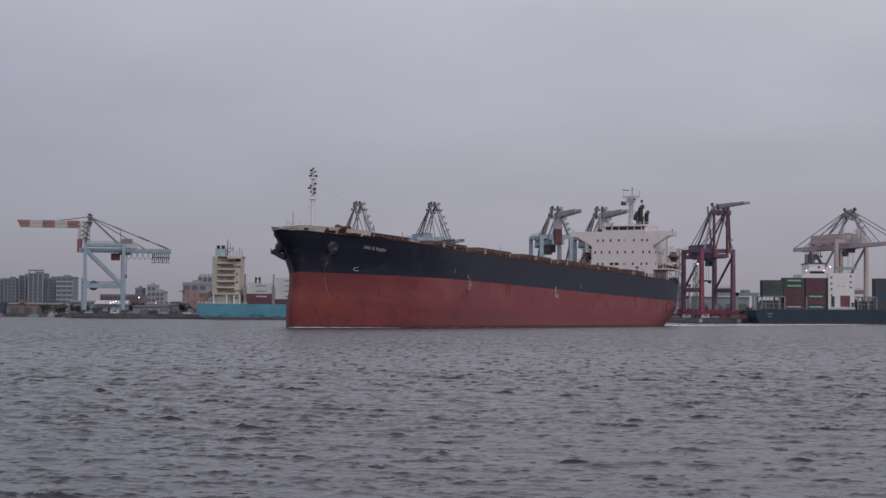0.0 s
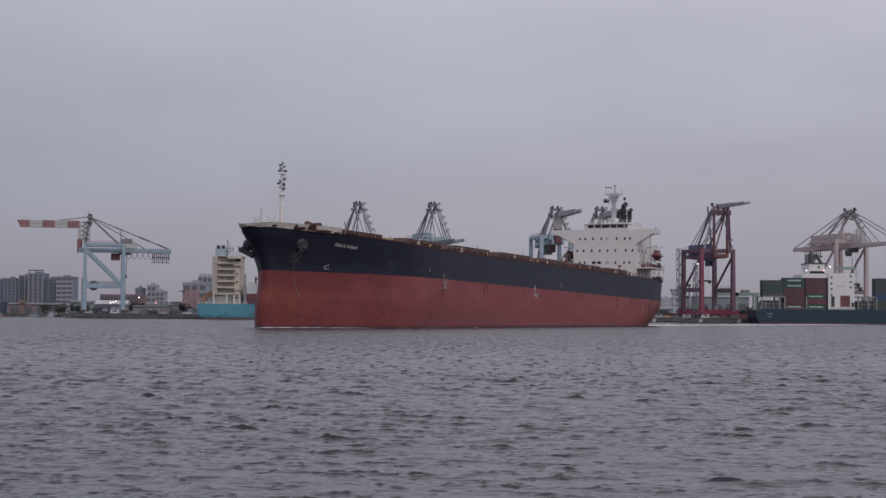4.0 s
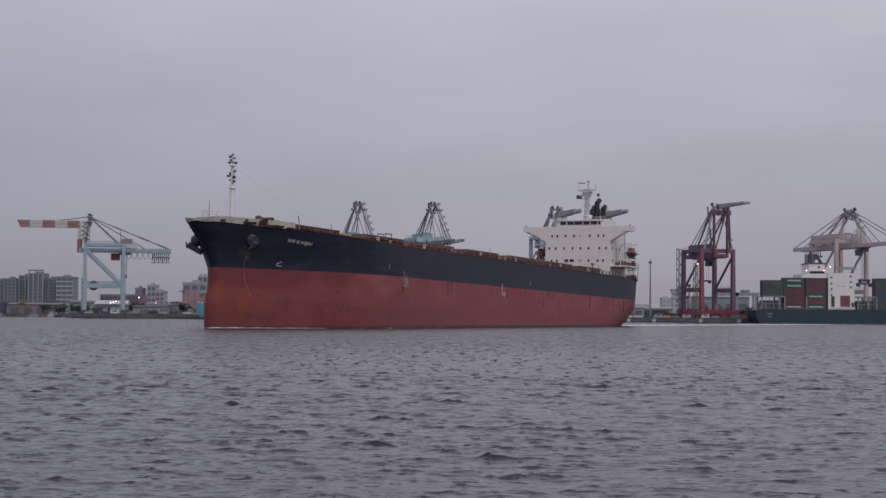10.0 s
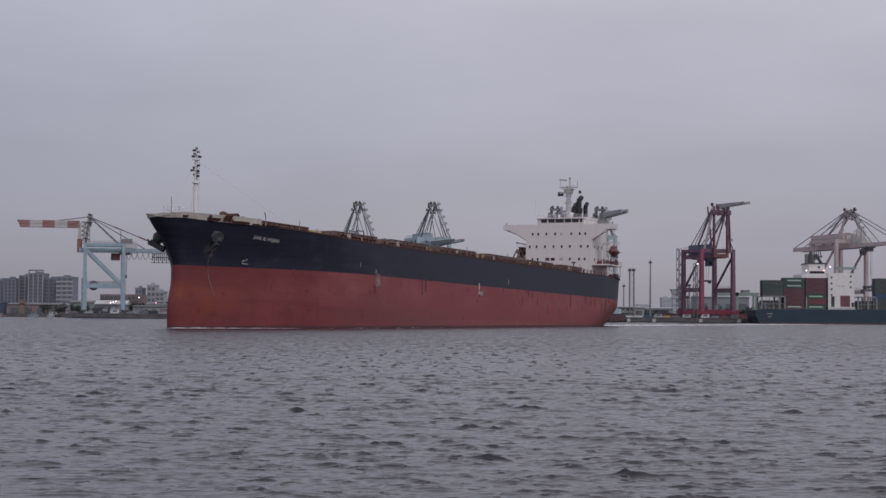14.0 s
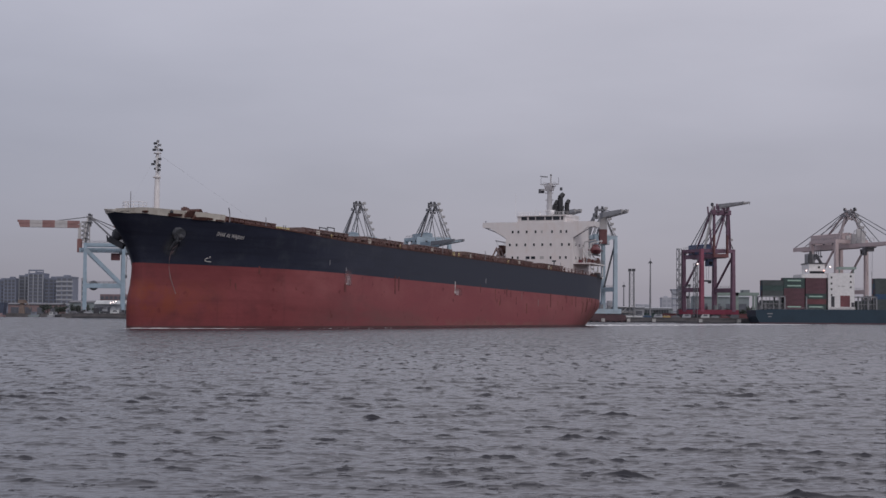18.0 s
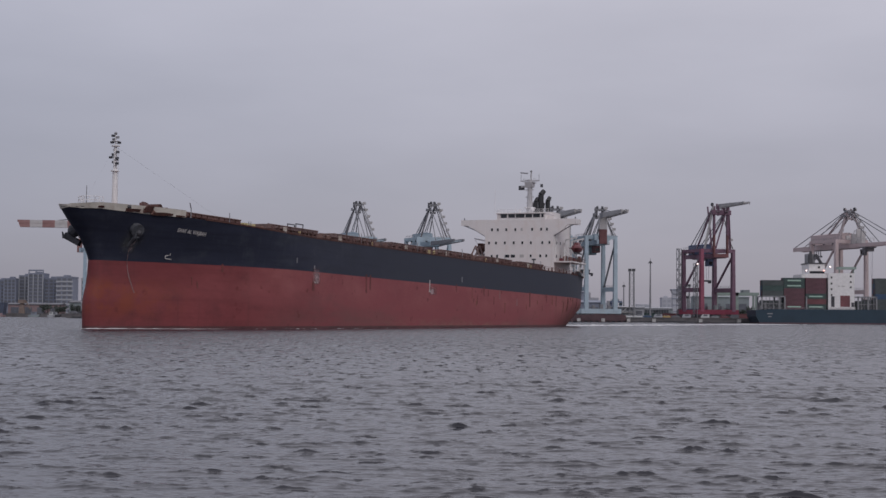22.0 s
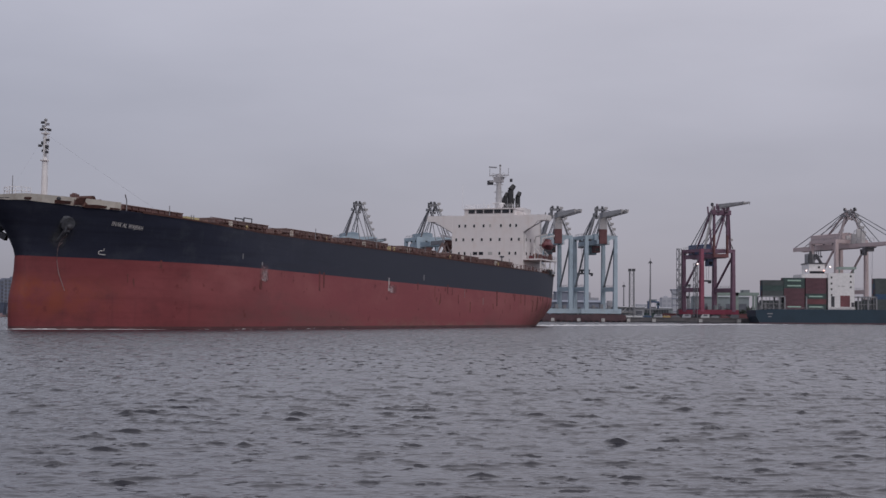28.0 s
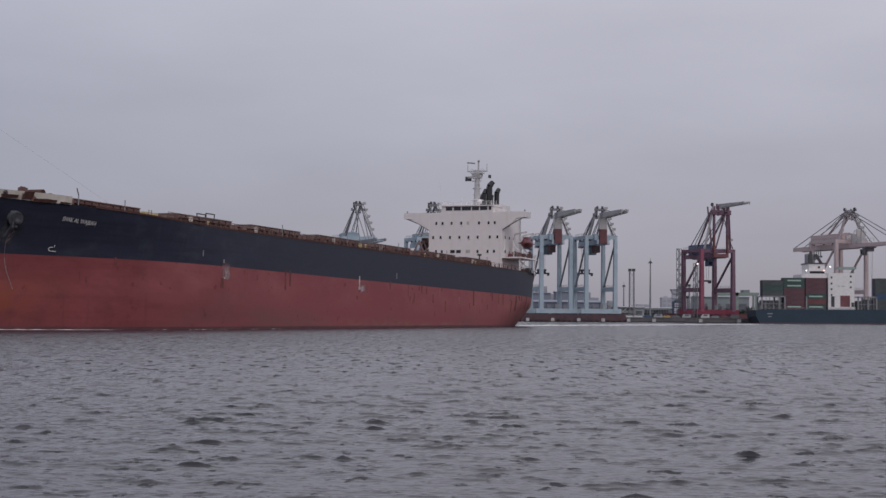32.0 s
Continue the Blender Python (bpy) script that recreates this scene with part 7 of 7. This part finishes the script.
def shed(x0, x1, y, depth, z0, z1, wall, label, roof=M_ROOF, gable=1.2, doors=0):
    b = thing("warehouse", label, "warehouse", pose((x0 + x1) / 2, y, z0))
    w, h = (x1 - x0) / 2, z1 - z0
    part("wall", Geo().box(-w, w, 0, depth, 0, h), wall, b)
    part("roof", Geo().prism([(-0.6, h - 0.05), (depth + 0.6, h - 0.05), (depth + 0.6, h + 0.25), (depth / 2, h + gable), (-0.6, h + 0.25)], -w - 0.4, w + 0.4, "x"), roof, b)
    for k in range(doors):
        x = -w + 2 * w * (k + 0.5) / doors
        part("door", Geo().box(x - w / doors * 0.6, x + w / doors * 0.6, -0.1, 0.05, 0, h * 0.7), M_BWIN, b, "dark loading door")
    return b


def tree(x, y, z, h, r, seed):
    rng = random.Random(seed)
    t = thing("tree", "dark green broadleaf tree by the waterfront", "tree", pose(x, y, z), "waterfront trees")
    g = Geo().tube((0, 0, 0), (0, 0, h * 0.55), 0.28, 0.15, n=7)
    for k in range(5):
        a = rng.uniform(0, 6.28)
        g.tube((0, 0, h * rng.uniform(0.25, 0.5)), (math.cos(a) * r * 0.6, math.sin(a) * r * 0.6, h * rng.uniform(0.55, 0.8)), 0.12, 0.04, n=5)
    part("trunk", g, M_BARK, t)
    v, f = [], []
    lumps = [(rng.gauss(0, r * 0.45), rng.gauss(0, r * 0.4), h * rng.uniform(0.4, 0.92), rng.uniform(0.3, 0.55) * r) for _ in range(9)]
    for i in range(420):
        cx, cy, cz, cr = rng.choice(lumps)
        d = Vector((rng.gauss(0, 1), rng.gauss(0, 1), rng.gauss(0, 1))).normalized() * cr * rng.uniform(0.6, 1.05)
        p = Vector((cx, cy, cz)) + d
        a = Vector((rng.uniform(-1, 1), rng.uniform(-1, 1), rng.uniform(-1, 1))).normalized() * rng.uniform(0.25, 0.5)
        b = a.cross(Vector((rng.uniform(-1, 1), rng.uniform(-1, 1), rng.uniform(-1, 1)))).normalized() * rng.uniform(0.2, 0.4)
        k = len(v)
        v += [p - a, p + b, p + a, p - b]
        f.append((k, k + 1, k + 2, k + 3))
    me = bpy.data.meshes.new("crown")
    me.from_pydata([tuple(p) for p in v], [], f)
    me.materials.append(M_LEAF)
    part("crown", me, M_LEAF, t)
    return t


def light_tower(x, y, top, lattice=True, label="steel lattice floodlight tower in the yard"):
    t = thing("floodlight_tower", label, "light tower", pose(x, y, 2.3))
    h = top - 2.3
    if lattice:
        for sx in (-1, 1):
            for sy in (-1, 1):
                part("leg", Geo().beam((sx * 1.2, sy * 1.2, 0), (sx * 1.1, sy * 1.1, h), 0.5), M_STEEL, t)
        n = 6
        for k in range(n):
            z0, z1 = h * k / n, h * (k + 1) / n
            part("brace", Geo().beam((-1.2, -1.2, z0), (1.2, -1.2, z1), 0.16).beam((1.2, -1.2, z0), (-1.2, -1.2, z1), 0.16).beam((-1.2, -1.2, z1), (1.2, -1.2, z1), 0.22), M_STEEL, t)
        for sx in (-1, 1):
            part("lamp_bank", Geo().box(sx * 1.0 - 0.75, sx * 1.0 + 0.75, -1.2, 1.2, h - 0.1, h + 1.3), M_DARK, t, "dark floodlight bank")
    else:
        part("mast", Geo().tube((0, 0, 0), (0, 0, h), 0.55, 0.28, n=8), M_STEEL, t)
        part("lamp_ring", Geo().tube((0, 0, h - 1.4), (0, 0, h - 0.4), 1.1, 0.7, n=10), M_DARK, t)
        part("finial", Geo().tube((0, 0, h - 0.4), (0, 0, h + 1.4), 0.12, n=5), M_STEEL, t)
    return t


def lamp_post(x, y, z, base=2.3, glass=None):
    t = thing("yard_lamp", "lit yard lamp on a thin post", "lamp", pose(x, y, base))
    part("post", Geo().tube((0, 0, 0), (0, 0, z - base), 0.12, n=6), M_STEEL, t)
    part("lamp_head", Geo().ball((0, -0.3, z - base), 0.32, 0.25, 0.3), glass or M_LAMP, t, "glowing lamp")
    return t


def boat(x, y, length, hull, house, label):
    b = thing("harbour_boat", label, "boat", pose(x, y, 0))
    a = length / 2
    part("hull", Geo().prism([(-a, 1.4), (-a * 0.9, -0.4), (a * 0.75, -0.4), (a, 1.7)], -1.6, 1.6), hull, b)
    part("cabin", Geo().box(-a * 0.5, a * 0.35, -1.2, 1.2, 1.4, 3.4), house, b)
    part("window", Geo().box(-a * 0.4, a * 0.25, -1.26, -1.18, 2.3, 3.0), M_BWIN, b)
    part("mast", Geo().tube((0, 0, 3.4), (0, 0, 5.6), 0.06, n=5), M_STEEL, b)
    return b


def parked_car(x, y, paint, van):
    h = 2.0 if van else 1.45
    c = thing("parked_van" if van else "parked_car", "parked van on the quay" if van else "small parked car on the quay", "van" if van else "car", pose(x, y, 2.31), "vehicles parked on the quay")
    b = part("body", Geo().prism([(-2.2, 0.35), (-2.2, 0.95), (-1.3, 1.02) if not van else (-2.1, 1.1), (1.9, 1.02), (2.2, 0.85), (2.2, 0.35)], -0.85, 0.85), paint, c)
    part("cabin", Geo().prism([(-1.4, 1.0), (-0.7, h), (1.1, h), (1.8, 1.0)] if not van else [(-2.0, 1.0), (-1.4, h), (2.1, h), (2.18, 1.0)], -0.74, 0.74), paint, c)
    part("window", Geo().prism([(-1.1, 1.05), (-0.62, h - 0.12), (1.0, h - 0.12), (1.5, 1.05)], -0.76, 0.76), M_BWIN, b)
    for sx in (-1, 1):
        for sy in (-1, 1):
            part("wheel", Geo().tube((sx * 1.35, sy * 0.72 - 0.1, 0.32), (sx * 1.35, sy * 0.72 + 0.1, 0.32), 0.32, n=10), M_DARK, c)
    return c


def build_town():
    # apartment blocks across the basin
    tower(-334, -327, 1250, 18, 26.5, M_TOWER2, 9)
    tower(-327, -318.5, 1246, 18, 27.5, M_TOWER2, 10, fins=True, fin_paint=M_TOWER, cols=3)
    tower(-318.3, -309.5, 1256, 18, 30, M_TOWER, 11, fins=True, fin_paint=M_SHED, cols=2, band=0.7)
    b = tower(-309.3, -298.5, 1248, 20, 31.5, M_TOWER2, 11, fins=True, fin_paint=M_SHED, cols=3, band=0.7)
    part("roof_frame", Geo().box(-5.6, 5.6, 0.4, 1.2, 31.7, 32.8).box(-5.6, -5.0, 0.4, 1.2, 29, 31.8).box(5.0, 5.6, 0.4, 1.2, 29, 31.8).box(-0.3, 0.3, 0.4, 1.2, 29, 31.8), M_TOWER2, b, "dark roof frame")
    tower(-298.3, -288, 1252, 20, 28.0, M_TOWER2, 10)
    tower(-287.5, -275.5, 1244, 20, 29.0, M_TOWER, 8, label="grey office tower with pale horizontal bands", band=0.6, cols=3, band_paint=M_SHED)
    tower(-345, -334.5, 1260, 18, 27, M_TOWER2, 9)
    tower(-224.8, -222.2, 1040, 4, 23.5, M_TOWER3, 6, name="signal_tower", label="slim pale signal tower", cols=1)
    for x0, x1, top in ((-198.6, -194.2, 18.5), (-191, -185.5, 20.5), (-185.5, -180, 16.5), (-194, -191, 14), (-203, -199, 12.5)):
        tower(x0 * 1.0, x1 * 1.0, 1080, 14, top, M_TOWER3 if x1 > -192 else M_TOWER, 5, name="town_house", label="small grey town building behind the basin", roof=top > 15)
    # pale terminal with red panels
    t = tower(-140, -127, 900, 16, 18.7, M_SHED, 4, name="terminal_building", label="grey terminal building with reddish panels", cols=3)
    part("red_panel", Geo().box(-6.3, -3.6, -0.4, 0.0, 4.0, 13.4).box(-3.2, -0.4, -0.4, 0.0, 4.0, 13.4).box(0.0, 2.6, -0.4, 0.0, 4.0, 13.4), M_REDPANEL, t)
    t2 = tower(-134.5, -124.0, 918, 16, 23.6, M_SHED, 5, name="terminal_building", label="upper block of a grey terminal building with vents", cols=4, roof=False)
    for k in range(5):
        part("roof_vent", Geo().box(-4.6 + k * 2.1, -3.4 + k * 2.1, 2, 4, 21.3, 22.5), M_SHED, t2)
    part("canopy", Geo().box(-8.2, -5.0, -1.5, 3, 12.4, 12.9), M_ROOF, t)
    # sheds on the left quay
    tower(-186, -164, 908, 20, 13.0, M_BRICKB, 3, name="terminal_building", label="long low reddish terminal with window bands", cols=9, band=0.42, roof=False)
    shed(-186, -169, 895, 10, 2.3, 7.4, M_SHED, "pale low shed on the quay", M_CONT_W, 2.2, 3)
    shed(-163, -145, 880, 16, 2.3, 6.2, M_SHED, "low quay shed with open front", M_ROOF, 0.8, 4)
    shed(-240, -200, 1075, 18, 2.3, 9.5, M_SHED2, "grey-green shed on the waterfront", M_ROOF, 1.4, 3)
    shed(-280, -246, 1078, 14, 2.3, 8.0, M_BRICKB, "low reddish shed on the waterfront", M_ROOF, 1.2, 4)
    shed(-158, -141, 890, 14, 2.3, 7.2, M_SHED2, "grey low building on the quay", M_ROOF, 1.0, 3)
    # vehicles, crates and gear on the edge of the basin
    rq = random.Random(21)
    for i in range(9):
        parked_car(-188 + i * 7.2 + rq.uniform(-1.5, 1.5), 853 + rq.uniform(0, 4), (M_ROOF, M_SHED, M_DARK, M_CONT_W, M_STEEL)[i % 5], rq.random() < 0.4)
    for i in range(22):
        w, h = rq.uniform(0.8, 2.4), rq.uniform(0.8, 3.2)
        b = thing("quay_crate", "weathered crate or gear box on the quay", "crate", pose(-188 + rq.random() * 66, 856 + rq.random() * 8, 2.31), "crates on the quay")
        part("box", Geo().box(-w, w, -1, 1, 0.1, h), (M_ROOF, M_SHED2, M_DARK, M_SHED, M_BRICKB)[i % 5], b)
        part("lid", Geo().box(-w - 0.08, w + 0.08, -1.08, 1.08, h, h + 0.15), M_ROOF, b)
        part("skid", Geo().box(-w, w, -0.9, -0.6, 0, 0.1).box(-w, w, 0.6, 0.9, 0, 0.1), M_DARK, b)
    for i in range(7):
        boat(-292 + i * 16 + rq.uniform(-4, 4), 1053 + rq.uniform(-1, 3), rq.uniform(5, 9), (M_DARK, M_ROOF, M_SHED2)[i % 3], (M_SHED, M_ROOF, M_TOWER)[i % 3], "small moored work boat at the far bank")
    # boats and barge on the far bank
    bg = thing("barge", "dark blue barge moored at the far bank", "barge", pose(-284, 1052, 0))
    part("hull", Geo().prism([(-14, 9), (-13, -0.5), (8, -0.5), (9.5, 9)], -4, 4), M_BARGE, bg)
    part("boot_topping", Geo().box(-13.2, 8.3, -4.06, 4.06, -0.4, 2.4), M_BRICKB, bg)
    cr = thing("harbour_crane", "small ochre harbour crane on the far bank", "crane", pose(-268, 1066, 2.2))
    part("tower", Geo().beam((0, 0, 0), (0, 0, 8.5), 3.2, 3.2, 1.8, 1.8), M_OCHRE, cr)
    part("cab", Geo().box(-2.2, 2.0, -2, 2, 6.5, 8.8), M_OCHRE, cr)
    part("jib", Geo().beam((2, 0, 8.5), (5.2, 0, 2.8), 0.7), M_OCHRE, cr)
    boat(-246, 1052, 4.5, M_SHED, M_CONT_W, "small white harbour launch")
    boat(-231, 1052, 6, M_CONT_B, M_CONT_W, "small blue and white boat")
    boat(-216, 1052, 7, M_DARK, M_SHED, "small dark work boat")
    # lamps on the left quay
    for x, z in ((-173.4, 8.1), (-172.0, 8.4), (-170.6, 8.9)):
        lamp_post(x, 874, z)
    lamp_post(-158.7, 874, 11.0)
    lamp_post(-149.8, 874, 8.3, glass=M_LAMPR)
    lamp_post(-167.5, 874, 7.9, glass=M_LAMPR)
    # yard behind the right-hand cranes
    shed(36, 62, 960, 20, 2.3, 16.0, M_TOWER, "bluish grey cold store behind the cranes", M_TOWER, 0.6)
    shed(66, 84, 975, 20, 2.3, 17.0, M_TOWER, "bluish grey yard building", M_TOWER, 0.6)
    shed(90, 128, 930, 24, 2.3, 7.6, M_SHED2, "long low grey-green warehouse", M_SHED, 0.8, 6)
    shed(90, 106, 880, 12, 2.3, 7.6, M_SHED, "pale low gatehouse on the quay", M_SHED, 0.8, 3)
    shed(146, 176, 960, 24, 2.3, 14.5, M_SHED2, "grey-green warehouse far behind the cranes", M_SHED2, 1.0, 4)
    tower(152.0, 155.4, 1100, 10, 21.5, M_TOWER3, 6, name="yard_office", label="pale distant office block", roof=False)
    tower(158.5, 161.5, 1120, 10, 24.0, M_TOWER3, 6, name="yard_office", label="pale distant office block", roof=False)
    shed(20, 88, 925, 20, 2.3, 10.6, M_TOWER2, "long dull grey warehouse behind the blue cranes", M_TOWER, 1.4, 7)
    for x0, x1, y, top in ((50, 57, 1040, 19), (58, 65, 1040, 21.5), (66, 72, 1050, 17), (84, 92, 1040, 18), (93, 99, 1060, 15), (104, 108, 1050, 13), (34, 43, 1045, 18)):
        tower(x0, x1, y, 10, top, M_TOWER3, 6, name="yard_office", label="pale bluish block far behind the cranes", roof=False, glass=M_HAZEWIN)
    # distant blocks carry their haze in the wall and window colours
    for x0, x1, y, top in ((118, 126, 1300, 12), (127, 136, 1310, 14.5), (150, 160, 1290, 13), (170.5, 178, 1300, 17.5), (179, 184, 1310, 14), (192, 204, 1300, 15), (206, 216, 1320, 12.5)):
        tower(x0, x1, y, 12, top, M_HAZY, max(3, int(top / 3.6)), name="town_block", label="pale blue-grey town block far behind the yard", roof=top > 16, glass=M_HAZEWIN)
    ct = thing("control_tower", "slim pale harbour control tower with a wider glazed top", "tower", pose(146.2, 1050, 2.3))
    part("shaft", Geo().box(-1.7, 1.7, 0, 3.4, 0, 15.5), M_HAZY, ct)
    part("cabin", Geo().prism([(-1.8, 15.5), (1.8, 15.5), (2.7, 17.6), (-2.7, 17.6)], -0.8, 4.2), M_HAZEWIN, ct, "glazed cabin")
    part("cabin_roof", Geo().box(-2.9, 2.9, -1.0, 4.4, 17.6, 18.2), M_TOWER, ct)
    for z in (4.0, 8.0, 12.0):
        part("floor_band", Geo().box(-1.9, 1.9, -0.2, 0.1, z, z + 0.5), M_TOWER, ct)
    wh = thing("terminal_shed", "low grey terminal shed with a row of columns", "shed", pose(113, 905, 2.3))
    part("wall", Geo().box(-9.5, 9.5, 1.5, 12, 0, 4.4), M_SHED2, wh)
    part("roof", Geo().box(-10, 10, -0.4, 12.4, 4.4, 5.0), M_SHED, wh)
    for k in range(14):
        part("column", Geo().box(-9.6 + k * 1.46, -9.2 + k * 1.46, -0.1, 0.3, 0, 4.4), M_SHED, wh)
    for k, x in enumerate((-170.5, -166.9)):
        dr = thing("cable_drum", "pale round cable drum standing on the quay", "cable drum", pose(x, 866, 2.5), "cable drums on the quay")
        part("flange", Geo().tube((0, -0.6, 1.7), (0, -0.4, 1.7), 1.7, n=16), M_SHED, dr)
        part("flange", Geo().tube((0, 0.4, 1.7), (0, 0.6, 1.7), 1.7, n=16), M_SHED, dr)
        part("core", Geo().tube((0, -0.4, 1.7), (0, 0.4, 1.7), 1.2, n=14), M_DARK, dr)
    light_tower(98.6, 872, 26.6)
    light_tower(131.5, 905, 13, label="short lattice tower in the yard")
    light_tower(140.5, 960, 20.5, label="far lattice floodlight tower")
    light_tower(71.5, 905, 23.5, label="lattice floodlight tower behind the cranes")
    light_tower(28.0, 905, 23.5, label="lattice floodlight tower behind the cranes")
    light_tower(106.8, 860, 31.8, False, "tall steel high-mast light pole")
    light_tower(104.0, 960, 21.5, False, "thin far light pole")
    light_tower(205.5, 1010, 20.0, False, "thin far light pole")
    lamp_post(129.6, 850.6, 30.0, base=2.5)
    # green yard gantries
    for x in (152, 163):
        yg = thing("yard_gantry", "grey-green rubber-tyred yard gantry", "crane", pose(x, 900, 2.3), "yard gantries")
        for sx in (-1, 1):
            for sy in (-1, 1):
                part("leg", Geo().box(sx * 5 - 0.5, sx * 5 + 0.5, sy * 4 - 0.5, sy * 4 + 0.5, 0, 13), M_CGREEN, yg)
        for sy in (-1, 1):
            part("girder", Geo().box(-6.5, 6.5, sy * 4 - 0.6, sy * 4 + 0.6, 12.4, 14.0), M_CGREEN, yg)
        part("trolley", Geo().box(-2, 1.5, -4.4, 4.4, 14, 15.4), M_SHED2, yg)
    # containers and trucks' boxes on the right-hand quay
    rng = random.Random(11)
    grp = "containers on the quay"
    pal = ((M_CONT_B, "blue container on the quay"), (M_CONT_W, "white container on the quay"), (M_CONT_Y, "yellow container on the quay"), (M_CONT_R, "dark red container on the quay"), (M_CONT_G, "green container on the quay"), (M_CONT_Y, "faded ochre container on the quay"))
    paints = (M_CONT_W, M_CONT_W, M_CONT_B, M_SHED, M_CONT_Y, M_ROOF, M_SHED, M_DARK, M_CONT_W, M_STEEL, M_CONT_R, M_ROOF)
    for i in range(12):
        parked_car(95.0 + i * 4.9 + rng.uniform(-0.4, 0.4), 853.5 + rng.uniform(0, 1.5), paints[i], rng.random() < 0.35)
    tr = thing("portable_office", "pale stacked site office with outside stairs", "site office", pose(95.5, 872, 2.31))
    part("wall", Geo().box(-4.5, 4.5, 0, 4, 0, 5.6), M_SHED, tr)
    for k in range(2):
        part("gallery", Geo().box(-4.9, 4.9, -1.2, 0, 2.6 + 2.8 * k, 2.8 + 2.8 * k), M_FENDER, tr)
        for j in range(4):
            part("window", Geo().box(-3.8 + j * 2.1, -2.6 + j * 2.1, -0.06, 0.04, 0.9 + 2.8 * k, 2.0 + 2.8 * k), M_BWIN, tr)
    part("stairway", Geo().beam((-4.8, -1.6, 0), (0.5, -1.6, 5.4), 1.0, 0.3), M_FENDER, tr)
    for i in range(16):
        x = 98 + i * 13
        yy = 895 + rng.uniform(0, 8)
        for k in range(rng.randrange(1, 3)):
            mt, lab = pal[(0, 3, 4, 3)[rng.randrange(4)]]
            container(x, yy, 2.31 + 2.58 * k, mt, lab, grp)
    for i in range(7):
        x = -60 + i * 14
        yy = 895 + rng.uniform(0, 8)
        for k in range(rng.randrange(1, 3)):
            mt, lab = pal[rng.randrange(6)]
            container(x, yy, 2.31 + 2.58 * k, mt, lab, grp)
    # trees
    n = 0
    for x0, x1, y, h, k in ((-258, -232, 1068, 5.2, 7), (-228, -205, 1066, 5.5, 5), (-150, -131, 898, 6.2, 8), (-170, -150, 900, 6, 4), (148, 176, 912, 6.0, 5), (126, 146, 909, 4.5, 3)):
        for i in range(k):
            rr = random.Random(n)
            tree(x0 + (x1 - x0) * (i + rr.uniform(0.2, 0.8)) / k, y + rr.uniform(-3, 6), 2.25, h * rr.uniform(0.75, 1.2), h * rr.uniform(0.38, 0.55), n)
            n += 1


build_land()
build_cranes()
build_blue_ship()
build_green_ship()
build_town()
RUNNING["carrier"] = straddle_carrier(pose(20, 921, 2.3))


# ---- what moves ----
def motions():
    rows, wakes = [], []
    for t in (0, 4, 8, 12, 16, 20, 24, 28, 32):
        u = (t - 16) / 16
        x, y = -44.92 - 17.75 * u + 0.45 * u * u, 257.57 - 42.31 * u - 1.53 * u * u
        a = 67.246 + 1.607 * u
        rows.append((t, pose(x, y, 0, 0, 0.968, a)))
        wakes.append((t, pose(x, y, 0, 0, 0, a)))
    walk(ship, rows)
    walk(foam, wakes)
    rows = ((0, 12.0, 9.0), (3, 14.4, 15.3), (5.5, 17.1, 19.1), (7.5, 20.6, 20.0), (9.5, 24.2, 19.3), (11.5, 26.9, 18.1), (13.5, 29.0, 16.0), (16.5, 30.0, 12.8), (19, 30.0, 9.0), (22, 30.0, 8.4), (32, 30.0, 8.4))
    walk(RUNNING["spreader"], [(t, pose(x, 0, z - 1.0)) for t, x, z in rows])
    walk(RUNNING["trolley"], [(t, pose(x, 0, 36.8)) for t, x, z in rows])
    walk(RUNNING["carrier"], [(t, pose(105.7 + 3.43 * (t - 25), 921, 2.3)) for t in (0, 16, 32)])
    walk(water, [(0, pose(0, 0, 0)), (16, pose(7, -DRIFT / 2, 0)), (32, pose(14, -DRIFT, 0))])


motions()
